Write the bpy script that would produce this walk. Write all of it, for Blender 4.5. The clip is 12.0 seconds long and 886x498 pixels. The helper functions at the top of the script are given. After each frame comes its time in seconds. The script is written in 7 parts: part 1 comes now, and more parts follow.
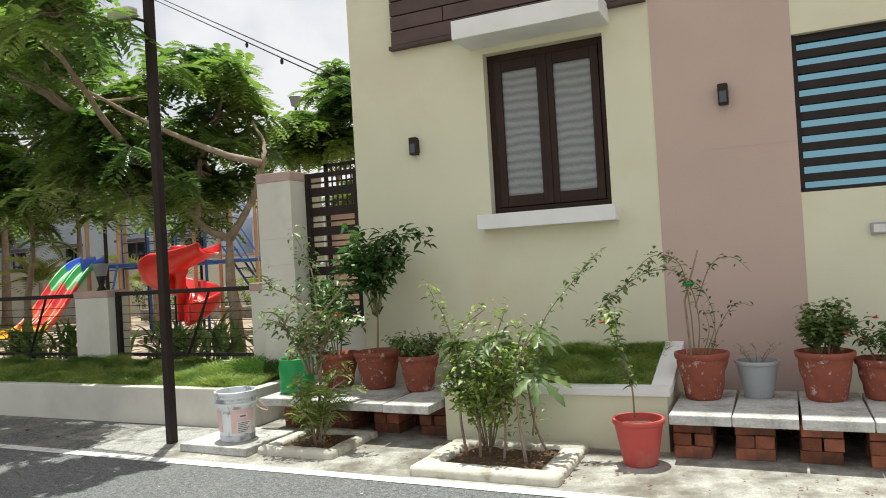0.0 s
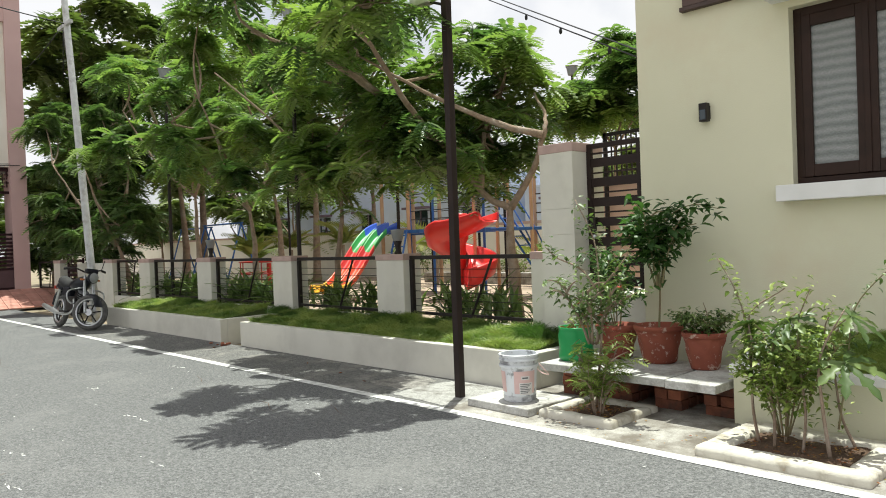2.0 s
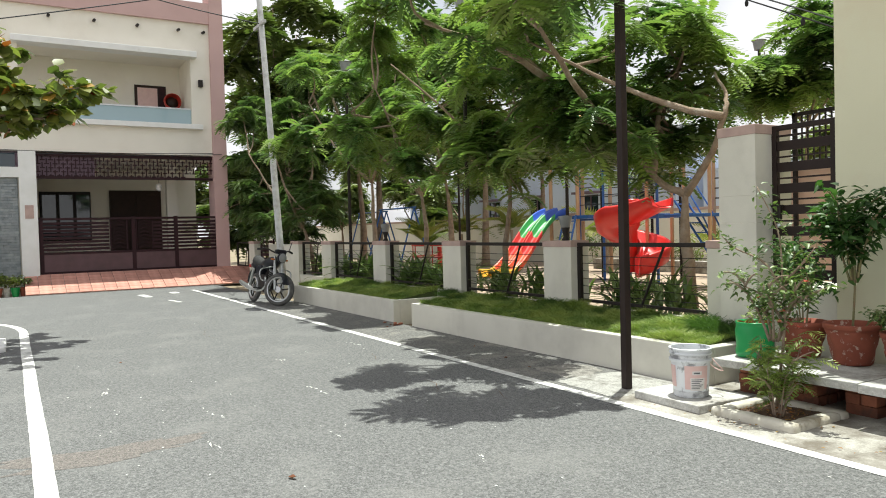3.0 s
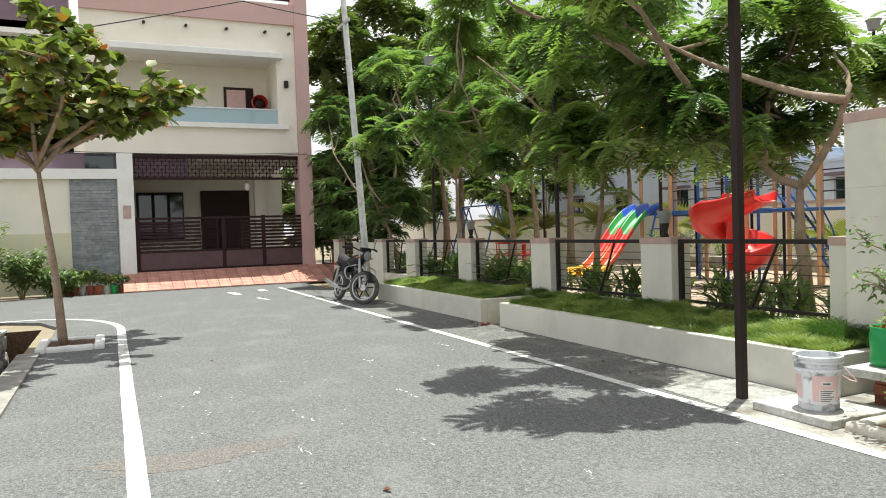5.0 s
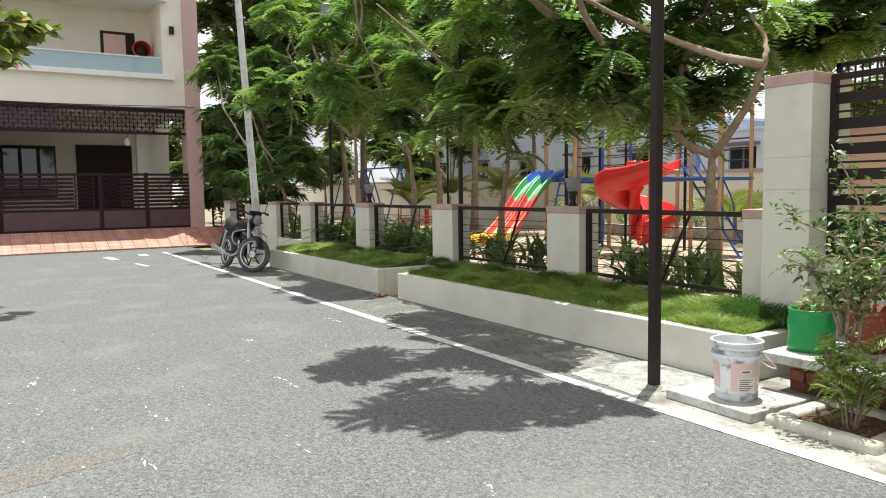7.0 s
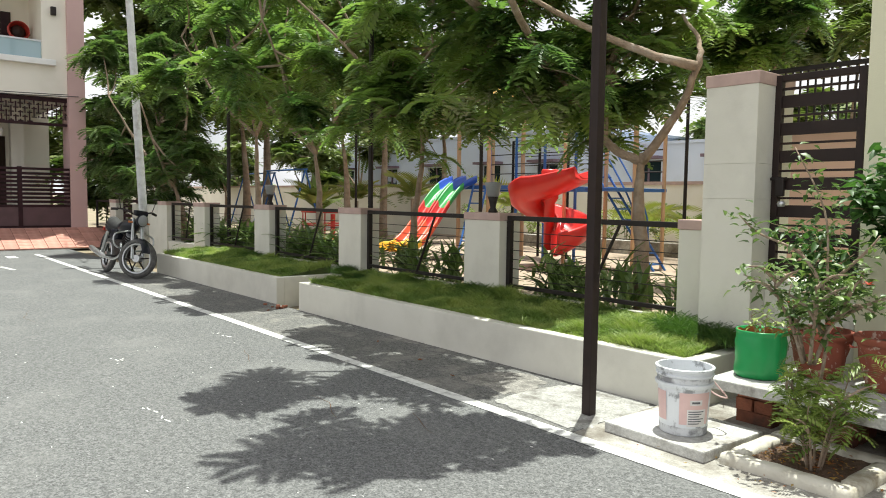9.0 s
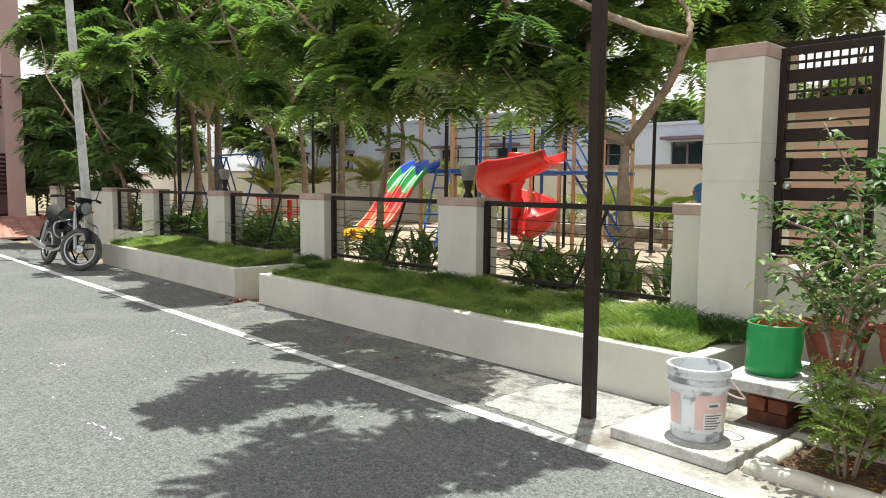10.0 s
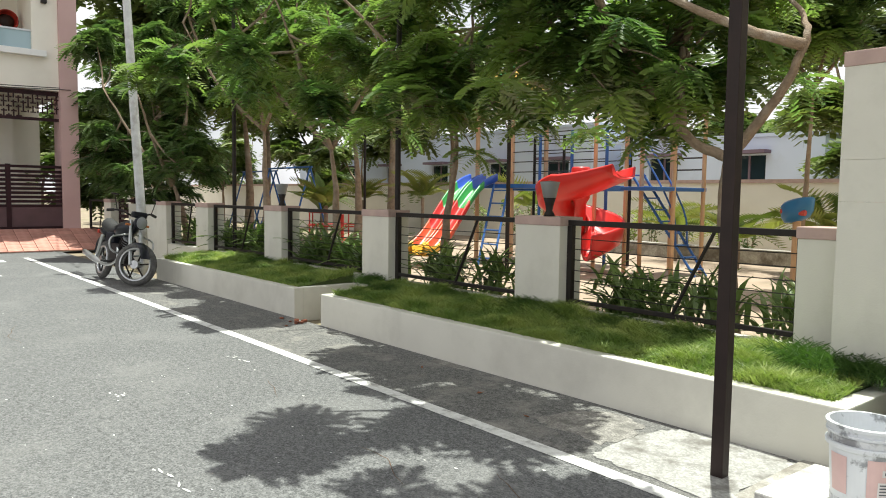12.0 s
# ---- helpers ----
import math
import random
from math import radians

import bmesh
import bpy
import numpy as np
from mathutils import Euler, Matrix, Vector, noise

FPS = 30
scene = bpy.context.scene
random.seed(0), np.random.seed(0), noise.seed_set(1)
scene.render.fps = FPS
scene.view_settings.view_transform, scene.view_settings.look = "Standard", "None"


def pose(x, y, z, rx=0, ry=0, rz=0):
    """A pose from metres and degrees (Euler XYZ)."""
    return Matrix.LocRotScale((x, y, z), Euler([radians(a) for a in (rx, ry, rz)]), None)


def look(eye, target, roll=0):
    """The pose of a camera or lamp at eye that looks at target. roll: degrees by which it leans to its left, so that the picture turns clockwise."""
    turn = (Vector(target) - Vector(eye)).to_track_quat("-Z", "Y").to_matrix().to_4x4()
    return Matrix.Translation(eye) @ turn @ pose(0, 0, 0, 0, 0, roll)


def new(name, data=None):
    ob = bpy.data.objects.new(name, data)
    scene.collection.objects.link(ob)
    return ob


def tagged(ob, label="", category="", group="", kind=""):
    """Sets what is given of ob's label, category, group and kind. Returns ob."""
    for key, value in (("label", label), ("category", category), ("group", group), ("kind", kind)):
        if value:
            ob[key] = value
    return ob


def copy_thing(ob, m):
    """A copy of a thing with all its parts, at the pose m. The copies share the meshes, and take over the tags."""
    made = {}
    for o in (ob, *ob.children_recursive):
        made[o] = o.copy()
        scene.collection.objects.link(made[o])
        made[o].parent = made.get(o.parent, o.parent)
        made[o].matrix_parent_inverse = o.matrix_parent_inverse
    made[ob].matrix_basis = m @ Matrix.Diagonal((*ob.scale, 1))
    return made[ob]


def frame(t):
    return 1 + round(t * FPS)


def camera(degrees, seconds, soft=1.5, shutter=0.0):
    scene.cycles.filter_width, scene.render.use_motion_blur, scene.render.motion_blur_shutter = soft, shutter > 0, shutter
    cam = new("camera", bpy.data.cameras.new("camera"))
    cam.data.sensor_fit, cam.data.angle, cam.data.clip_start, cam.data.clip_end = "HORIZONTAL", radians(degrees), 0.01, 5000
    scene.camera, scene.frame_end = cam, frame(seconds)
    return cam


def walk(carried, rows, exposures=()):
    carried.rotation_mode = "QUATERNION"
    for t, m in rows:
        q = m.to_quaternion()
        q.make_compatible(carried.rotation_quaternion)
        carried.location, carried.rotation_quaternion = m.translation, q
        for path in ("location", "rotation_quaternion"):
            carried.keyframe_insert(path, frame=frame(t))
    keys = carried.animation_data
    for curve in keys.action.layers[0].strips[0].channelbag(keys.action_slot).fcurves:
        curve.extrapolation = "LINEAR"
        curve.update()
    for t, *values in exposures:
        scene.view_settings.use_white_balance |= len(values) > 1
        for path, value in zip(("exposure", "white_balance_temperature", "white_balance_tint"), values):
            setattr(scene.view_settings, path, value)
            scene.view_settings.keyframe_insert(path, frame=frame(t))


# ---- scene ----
cam = camera(62.8, 12.0, soft=1.0)
PATH = [
    (0, (0.064, 0.036, 1.328), (-0.78, 1.849, 1.355), -3.4),
    (0.5, (0.075, 0.044, 1.319), (-0.72, 1.88, 1.325), -2.8),
    (1, (0.033, 0.012, 1.326), (-0.894, 1.784, 1.325), -1.9),
    (1.5, (0.013, -0.041, 1.34), (-1.172, 1.571, 1.328), -1.8),
    (2, (0.001, -0.071, 1.344), (-1.436, 1.32, 1.321), -2.1),
    (2.5, (0.023, -0.082, 1.356), (-1.588, 1.102, 1.33), -2.1),
    (3, (0.037, -0.075, 1.367), (-1.681, 0.948, 1.315), -1.5),
    (3.5, (0.015, -0.084, 1.369), (-1.772, 0.812, 1.306), -0.5),
    (5.5, (-0.445, 0.034, 1.357), (-2.271, 0.848, 1.29), -1.9),
    (6, (-0.602, 0.227, 1.345), (-2.42, 1.048, 1.205), -0.7),
    (6.5, (-0.709, 0.32, 1.348), (-2.47, 1.255, 1.197), -0.7),
    (7, (-0.889, 0.393, 1.39), (-2.581, 1.448, 1.229), -0.8),
    (9, (-1.517, 0.769, 1.335), (-3.06, 2.034, 1.196), 0.8),
    (9.5, (-1.77, 0.807, 1.337), (-3.257, 2.135, 1.176), 0.6),
    (10, (-1.983, 0.928, 1.327), (-3.441, 2.286, 1.148), 0.5),
    (10.5, (-2.202, 1.04, 1.357), (-3.684, 2.372, 1.194), 1.0),
    (11, (-2.344, 1.072, 1.335), (-3.932, 2.276, 1.167), 0.8),
    (11.5, (-2.505, 1.002, 1.356), (-4.048, 2.265, 1.193), 0.8),
    (12, (-2.572, 1.009, 1.358), (-4.105, 2.287, 1.214), 0.8),
]
walk(cam, [(t, look(eye, target, roll)) for t, eye, target, roll in PATH], exposures=[(0.0, 0.4), (2.5, 0.55), (9.0, 0.7), (12.0, 0.7)])

# ---- light ----
TO_SUN = Vector((-0.09, 0.15, 1.0)).normalized()
sun = new("sun", bpy.data.lights.new("sun", "SUN"))
sun.data.energy, sun.data.angle, sun.data.color = 4.5, radians(0.6), (0.955, 0.985, 0.88)
sun.matrix_world = look(TO_SUN * 40, (0, 0, 0))
world = bpy.data.worlds.new("sky")
scene.world = world
world.use_nodes = True
wn, wl = world.node_tree.nodes, world.node_tree.links
sky = wn.new("ShaderNodeTexSky")
sky.sky_type, sky.sun_disc = "NISHITA", False
sky.sun_elevation = math.asin(TO_SUN.z)
sky.sun_rotation = math.atan2(TO_SUN.x, TO_SUN.y)
sky.dust_density = 2.5
cloud_at = wn.new("ShaderNodeTexCoord")
cloud = wn.new("ShaderNodeTexNoise")
cloud.inputs["Scale"].default_value, cloud.inputs["Detail"].default_value = 2.6, 8
cloud_ramp = wn.new("ShaderNodeValToRGB")
cloud_ramp.color_ramp.elements[0].position, cloud_ramp.color_ramp.elements[1].position = 0.18, 0.48
cloud_mix = wn.new("ShaderNodeMix")
cloud_mix.data_type = "RGBA"
cloud_mix.inputs["B"].default_value = (9.0, 9.1, 9.3, 1)
wl.new(cloud_at.outputs["Generated"], cloud.inputs["Vector"])
wl.new(cloud.outputs["Fac"], cloud_ramp.inputs["Fac"])
wl.new(cloud_ramp.outputs["Color"], cloud_mix.inputs["Factor"])
wl.new(sky.outputs["Color"], cloud_mix.inputs["A"])
wl.new(cloud_mix.outputs["Result"], wn["Background"].inputs["Color"])
wn["Background"].inputs["Strength"].default_value = 0.075


# ---- materials ----
def surf(name, c1, c2=None, rough=0.7, scale=8.0, bump=0.1, metal=0.0, stain=None, stain_scale=1.2, stain_at=(0.52, 0.72),
         grain=None, vary=0.0, spec=0.5, coat=0.0, dist=0.01, rugged=0.5, chips=None):
    """Two scales of colour noise, stains with a shape of their own, fine relief."""
    m = bpy.data.materials.new(name)
    m.use_nodes = True
    n, l = m.node_tree.nodes, m.node_tree.links
    b = n["Principled BSDF"]
    b.inputs["Roughness"].default_value, b.inputs["Metallic"].default_value = rough, metal
    b.inputs["Specular IOR Level"].default_value = spec
    b.inputs["Coat Weight"].default_value = coat
    c2 = c2 or tuple(v * 0.82 for v in c1)
    co = n.new("ShaderNodeTexCoord")
    fine = n.new("ShaderNodeTexNoise")
    fine.inputs["Scale"].default_value, fine.inputs["Detail"].default_value, fine.inputs["Roughness"].default_value = scale, 8, rugged
    l.new(co.outputs["Object"], fine.inputs["Vector"])
    ramp = n.new("ShaderNodeValToRGB")
    ramp.color_ramp.elements[0].position, ramp.color_ramp.elements[1].position = 0.35, 0.68
    ramp.color_ramp.elements[0].color, ramp.color_ramp.elements[1].color = (*c1, 1), (*c2, 1)
    l.new(fine.outputs["Fac"], ramp.inputs["Fac"])
    out = ramp.outputs["Color"]
    if chips:
        cell = n.new("ShaderNodeTexVoronoi")
        cell.inputs["Scale"].default_value = chips[0]
        l.new(co.outputs["Object"], cell.inputs["Vector"])
        pick = n.new("ShaderNodeSeparateColor")
        l.new(cell.outputs["Color"], pick.inputs["Color"])
        level = n.new("ShaderNodeMapRange")
        level.inputs["To Min"].default_value, level.inputs["To Max"].default_value = 1 - chips[1], 1 + chips[1]
        l.new(pick.outputs["Red"], level.inputs["Value"])
        shade_it = n.new("ShaderNodeHueSaturation")
        l.new(level.outputs["Result"], shade_it.inputs["Value"])
        l.new(out, shade_it.inputs["Color"])
        out = shade_it.outputs["Color"]
    if stain:
        big = n.new("ShaderNodeTexNoise")
        big.inputs["Scale"].default_value, big.inputs["Detail"].default_value = stain_scale, 7
        big.inputs["Roughness"].default_value = 0.65
        l.new(co.outputs["Object"], big.inputs["Vector"])
        r2 = n.new("ShaderNodeValToRGB")
        r2.color_ramp.elements[0].position, r2.color_ramp.elements[1].position = stain_at
        l.new(big.outputs["Fac"], r2.inputs["Fac"])
        mix = n.new("ShaderNodeMix")
        mix.data_type = "RGBA"
        mix.inputs["B"].default_value = (*stain, 1)
        l.new(r2.outputs["Color"], mix.inputs["Factor"])
        l.new(out, mix.inputs["A"])
        out = mix.outputs["Result"]
    if vary:
        info = n.new("ShaderNodeObjectInfo")
        hsv = n.new("ShaderNodeHueSaturation")
        rng = n.new("ShaderNodeMapRange")
        rng.inputs["To Min"].default_value, rng.inputs["To Max"].default_value = 1 - vary, 1 + vary
        l.new(info.outputs["Random"], rng.inputs["Value"])
        l.new(rng.outputs["Result"], hsv.inputs["Value"])
        l.new(out, hsv.inputs["Color"])
        out = hsv.outputs["Color"]
    l.new(out, b.inputs["Base Color"])
    if bump:
        g = n.new("ShaderNodeTexNoise")
        g.inputs["Scale"].default_value, g.inputs["Detail"].default_value = grain or scale * 6, 4
        l.new(co.outputs["Object"], g.inputs["Vector"])
        bp = n.new("ShaderNodeBump")
        bp.inputs["Strength"].default_value, bp.inputs["Distance"].default_value = bump, dist
        l.new(g.outputs["Fac"], bp.inputs["Height"])
        l.new(bp.outputs["Normal"], b.inputs["Normal"])
    return m


def leaf_mat(name, c1, c2, through_light=0.35, rough=0.42, patch=None, patch_scale=1.6):
    """Leaves: colour differs from leaf to leaf, and light shines through."""
    m = bpy.data.materials.new(name)
    m.use_nodes = True
    n, l = m.node_tree.nodes, m.node_tree.links
    b = n["Principled BSDF"]
    b.inputs["Roughness"].default_value, b.inputs["Specular IOR Level"].default_value = rough, 0.45
    geo = n.new("ShaderNodeNewGeometry")
    ramp = n.new("ShaderNodeValToRGB")
    ramp.color_ramp.elements[0].color, ramp.color_ramp.elements[1].color = (*c1, 1), (*c2, 1)
    l.new(geo.outputs["Random Per Island"], ramp.inputs["Fac"])
    tint = ramp.outputs["Color"]
    if patch:
        co, big, r2, mix_p = n.new("ShaderNodeTexCoord"), n.new("ShaderNodeTexNoise"), n.new("ShaderNodeValToRGB"), n.new("ShaderNodeMix")
        big.inputs["Scale"].default_value, big.inputs["Detail"].default_value = patch_scale, 5
        r2.color_ramp.elements[0].position, r2.color_ramp.elements[1].position = 0.42, 0.66
        mix_p.data_type = "RGBA"
        mix_p.inputs["B"].default_value = (*patch, 1)
        l.new(co.outputs["Object"], big.inputs["Vector"])
        l.new(big.outputs["Fac"], r2.inputs["Fac"])
        l.new(r2.outputs["Color"], mix_p.inputs["Factor"])
        l.new(tint, mix_p.inputs["A"])
        tint = mix_p.outputs["Result"]
    l.new(tint, b.inputs["Base Color"])
    tr = n.new("ShaderNodeBsdfTranslucent")
    warm = n.new("ShaderNodeMix")
    warm.data_type, warm.blend_type = "RGBA", "MULTIPLY"
    warm.inputs["Factor"].default_value = 1.0
    warm.inputs["B"].default_value = (1.15, 1.45, 0.75, 1)
    l.new(tint, warm.inputs["A"])
    l.new(warm.outputs["Result"], tr.inputs["Color"])
    mix = n.new("ShaderNodeMixShader")
    mix.inputs["Fac"].default_value = through_light
    l.new(b.outputs["BSDF"], mix.inputs[1])
    l.new(tr.outputs["BSDF"], mix.inputs[2])
    l.new(mix.outputs["Shader"], n["Material Output"].inputs["Surface"])
    return m


ASPHALT = surf("asphalt", (0.086, 0.088, 0.089), (0.205, 0.207, 0.207), 0.92, 30, 0.9, stain=(0.225, 0.224, 0.218), stain_scale=1.3, stain_at=(0.5, 0.95), grain=90, rugged=0.75, chips=(125, 0.45))
EDGE_ASPHALT = surf("dusty_road_edge", (0.085, 0.084, 0.081), (0.22, 0.217, 0.207), 0.95, 24, 0.9, stain=(0.3, 0.285, 0.255), stain_scale=2.6, stain_at=(0.52, 0.74), grain=90, rugged=0.75, chips=(125, 0.45))
DUST = surf("red_brick_dust", (0.12, 0.115, 0.11), (0.235, 0.205, 0.19), 0.95, 30, 0.8, rugged=0.75, chips=(125, 0.4))
CONCRETE = surf("concrete", (0.32, 0.305, 0.275), (0.46, 0.445, 0.405), 0.9, 11, 0.6, stain=(0.16, 0.14, 0.115), stain_scale=2.4, stain_at=(0.44, 0.62), grain=110, chips=(120, 0.16))
SPILL = surf("worn_mortar", (0.2, 0.19, 0.175), (0.31, 0.295, 0.27), 0.95, 14, 0.8, stain=(0.12, 0.115, 0.105), stain_scale=6, stain_at=(0.48, 0.66), grain=80, rugged=0.75, chips=(110, 0.35))
PATCH = surf("rough_mortar", (0.4, 0.395, 0.375), (0.28, 0.275, 0.26), 0.95, 9, 0.8, stain=(0.16, 0.15, 0.135), stain_scale=5, stain_at=(0.5, 0.66), grain=70, rugged=0.75, chips=(90, 0.22))
KERB = surf("worn_kerb", (0.6, 0.57, 0.49), (0.5, 0.47, 0.4), 0.9, 10, 0.4, stain=(0.3, 0.26, 0.19), stain_scale=5, stain_at=(0.52, 0.7))
SLAB = surf("cast_slab", (0.46, 0.455, 0.435), (0.57, 0.565, 0.54), 0.9, 14, 0.6, stain=(0.22, 0.2, 0.175), stain_scale=5, stain_at=(0.5, 0.72), grain=90, rugged=0.7, chips=(80, 0.12))
ROAD_PAINT = surf("road_paint", (0.76, 0.76, 0.74), (0.64, 0.635, 0.61), 0.85, 30, 0.5, stain=(0.36, 0.355, 0.34), stain_scale=9, stain_at=(0.5, 0.66), grain=160)
CREAM = surf("cream_wall_paint", (0.7, 0.68, 0.51), (0.66, 0.645, 0.48), 0.85, 1.2, 0.12, stain=(0.66, 0.6, 0.44), stain_scale=0.8, grain=90)
PALE = surf("pale_wall_paint", (0.68, 0.66, 0.585), (0.63, 0.61, 0.54), 0.85, 2.0, 0.12, stain=(0.53, 0.51, 0.45), stain_scale=1.6, stain_at=(0.5, 0.8), grain=90)
WHITE = surf("white_wall_paint", (0.8, 0.8, 0.79), (0.74, 0.74, 0.72), 0.75, 4, 0.1, stain=(0.6, 0.59, 0.55), stain_scale=3.0, stain_at=(0.6, 0.85), grain=90)
BUCKET_SMEAR = surf("smeared_plastic", (0.68, 0.69, 0.7), (0.6, 0.61, 0.62), 0.7, 10, 0.2, stain=(0.25, 0.25, 0.26), stain_scale=12, stain_at=(0.45, 0.6))
PINK = surf("pink_wall_paint", (0.54, 0.405, 0.345), (0.5, 0.376, 0.318), 0.85, 1.3, 0.12, grain=90)
CAP_PINK = surf("pillar_cap_paint", (0.5, 0.36, 0.32), (0.42, 0.3, 0.27), 0.85, 8, 0.15)
FIN_PINK = surf("mauve_pink_paint", (0.57, 0.385, 0.37), (0.53, 0.355, 0.34), 0.85, 1.3, 0.1)
PEACH = surf("peach_wall_paint", (0.7, 0.48, 0.38), (0.64, 0.43, 0.34), 0.85, 1.5, 0.1)
PLANK = surf("dark_plank", (0.085, 0.05, 0.042), (0.06, 0.035, 0.03), 0.6, 6, 0.2, vary=0.25)
TEAK = surf("dark_window_wood", (0.034, 0.016, 0.011), (0.024, 0.012, 0.008), 0.5, 9, 0.15, spec=0.25)
BLACK_STEEL = surf("dark_painted_steel", (0.018, 0.015, 0.014), (0.026, 0.02, 0.018), 0.5, 14, 0.1, spec=0.25)
BROWN_STEEL = surf("brown_painted_steel", (0.028, 0.017, 0.015), (0.02, 0.013, 0.012), 0.5, 10, 0.08, spec=0.25, stain=(0.06, 0.034, 0.024), stain_scale=5, stain_at=(0.6, 0.75))
# lighter copy of the gate's maroon, with sunlight on the lower panel painted in
MAROON_PANEL = surf("sunlit_maroon_paint", (0.1, 0.052, 0.06), (0.075, 0.04, 0.045), 0.55, 4, 0.05)
MAROON = surf("maroon_gate_paint", (0.034, 0.012, 0.016), (0.022, 0.009, 0.011), 0.55, 6, 0.05, spec=0.2)
GALV = surf("weathered_pole_steel", (0.56, 0.57, 0.57), (0.42, 0.43, 0.43), 0.6, 7, 0.15, stain=(0.25, 0.22, 0.2), stain_scale=4)
TERRACOTTA = surf("terracotta", (0.3, 0.085, 0.05), (0.235, 0.062, 0.038), 0.85, 8, 0.25, stain=(0.5, 0.36, 0.3), stain_scale=16, stain_at=(0.59, 0.66))
RED_POT = surf("red_plastic", (0.5, 0.07, 0.06), (0.45, 0.06, 0.05), 0.5, 5, 0.05, stain=(0.42, 0.16, 0.13), stain_scale=4)
GREY_POT = surf("grey_plastic", (0.34, 0.36, 0.37), (0.3, 0.32, 0.33), 0.55, 5, 0.05)
BUCKET_WHITE = surf("bucket_plastic", (0.74, 0.76, 0.78), (0.68, 0.7, 0.73), 0.4, 6, 0.05, stain=(0.3, 0.31, 0.32), stain_scale=8, stain_at=(0.56, 0.63))
BUCKET_LABEL = surf("bucket_label", (0.72, 0.5, 0.47), (0.66, 0.45, 0.43), 0.5, 12, 0.02)
INK = surf("ink", (0.12, 0.12, 0.13), None, 0.6, 20, 0.0)
LABEL_WHITE = surf("label_white", (0.75, 0.72, 0.7), None, 0.5, 20, 0.0)
GREEN_TIN = surf("green_enamel", (0.012, 0.3, 0.085), (0.01, 0.25, 0.065), 0.35, 5, 0.08)
RUST = surf("rust_rim", (0.5, 0.18, 0.05), (0.4, 0.12, 0.04), 0.7, 20, 0.2)
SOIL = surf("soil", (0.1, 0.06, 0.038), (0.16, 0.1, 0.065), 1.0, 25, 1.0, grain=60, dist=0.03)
TURF = surf("turf_soil", (0.06, 0.085, 0.025), (0.09, 0.12, 0.035), 1.0, 12, 0.8, dist=0.03)
BRICK = surf("fired_brick", (0.3, 0.105, 0.058), (0.2, 0.07, 0.042), 0.9, 14, 0.6, vary=0.35, grain=70, stain=(0.1, 0.06, 0.045), stain_scale=6, stain_at=(0.5, 0.7))
SAND = surf("park_sand", (0.42, 0.32, 0.245), (0.34, 0.255, 0.19), 0.95, 3, 0.4, stain=(0.3, 0.24, 0.17), stain_scale=0.8)
EARTH = surf("dry_earth", (0.3, 0.24, 0.17), (0.22, 0.18, 0.12), 0.95, 2, 0.4, stain=(0.15, 0.16, 0.07), stain_scale=0.3)
BARK = surf("bark", (0.36, 0.27, 0.2), (0.25, 0.18, 0.13), 0.95, 14, 0.7, stain=(0.42, 0.36, 0.3), stain_scale=4, dist=0.02)
STEM = surf("green_stem", (0.2, 0.2, 0.09), (0.24, 0.17, 0.1), 0.8, 20, 0.2)
LEAF_TREE = leaf_mat("feathery_leaf", (0.056, 0.112, 0.043), (0.2, 0.285, 0.1), 0.45, 0.3, (0.285, 0.345, 0.105), 1.1)
LEAF_TREE_DARK = leaf_mat("dense_feathery_leaf", (0.048, 0.095, 0.038), (0.145, 0.215, 0.08), 0.34, 0.34, (0.18, 0.24, 0.085), 1.3)
LEAF_FAR = leaf_mat("far_leaf", (0.07, 0.115, 0.035), (0.16, 0.2, 0.06), 0.25, 0.45, (0.2, 0.23, 0.07), 0.7)
LEAF_SHRUB = leaf_mat("shrub_leaf", (0.055, 0.105, 0.03), (0.2, 0.27, 0.085), 0.25)
LEAF_LIGHT = leaf_mat("light_shrub_leaf", (0.12, 0.18, 0.04), (0.36, 0.42, 0.12), 0.3)
LEAF_STRAP = leaf_mat("strap_leaf", (0.09, 0.15, 0.045), (0.27, 0.34, 0.13), 0.3, 0.3)
LEAF_DARK = leaf_mat("dark_shrub_leaf", (0.03, 0.08, 0.022), (0.075, 0.15, 0.04))
LEAF_ALMOND = leaf_mat("almond_leaf", (0.06, 0.09, 0.025), (0.24, 0.25, 0.07), 0.4)
LEAF_RED = leaf_mat("reddened_leaf", (0.3, 0.06, 0.02), (0.4, 0.25, 0.05))
LEAF_PALM = leaf_mat("palm_leaf", (0.1, 0.15, 0.03), (0.34, 0.33, 0.09))
GRASS = leaf_mat("grass_blade", (0.095, 0.165, 0.036), (0.26, 0.345, 0.085), 0.34, 0.5, (0.38, 0.42, 0.13), 3.2)
GRASS_DARK = leaf_mat("dark_grass_blade", (0.045, 0.1, 0.025), (0.12, 0.2, 0.05), 0.3, 0.6)
BLOOM = leaf_mat("flower_petal", (0.6, 0.06, 0.05), (0.65, 0.2, 0.16))
DRY_LEAF = leaf_mat("dry_leaf", (0.16, 0.06, 0.03), (0.24, 0.09, 0.045), 0.15, 0.7)
S_RED = surf("red_slide_plastic", (0.62, 0.025, 0.02), (0.56, 0.022, 0.02), 0.35, 3, 0.02)
S_ORANGE = surf("orange_red_slide_plastic", (0.68, 0.1, 0.03), (0.62, 0.08, 0.03), 0.35, 3, 0.02)
S_YELLOW = surf("yellow_slide_plastic", (0.75, 0.42, 0.03), (0.7, 0.36, 0.03), 0.35, 3, 0.02)
S_GREEN = surf("green_slide_plastic", (0.03, 0.33, 0.07), (0.03, 0.28, 0.06), 0.35, 3, 0.02)
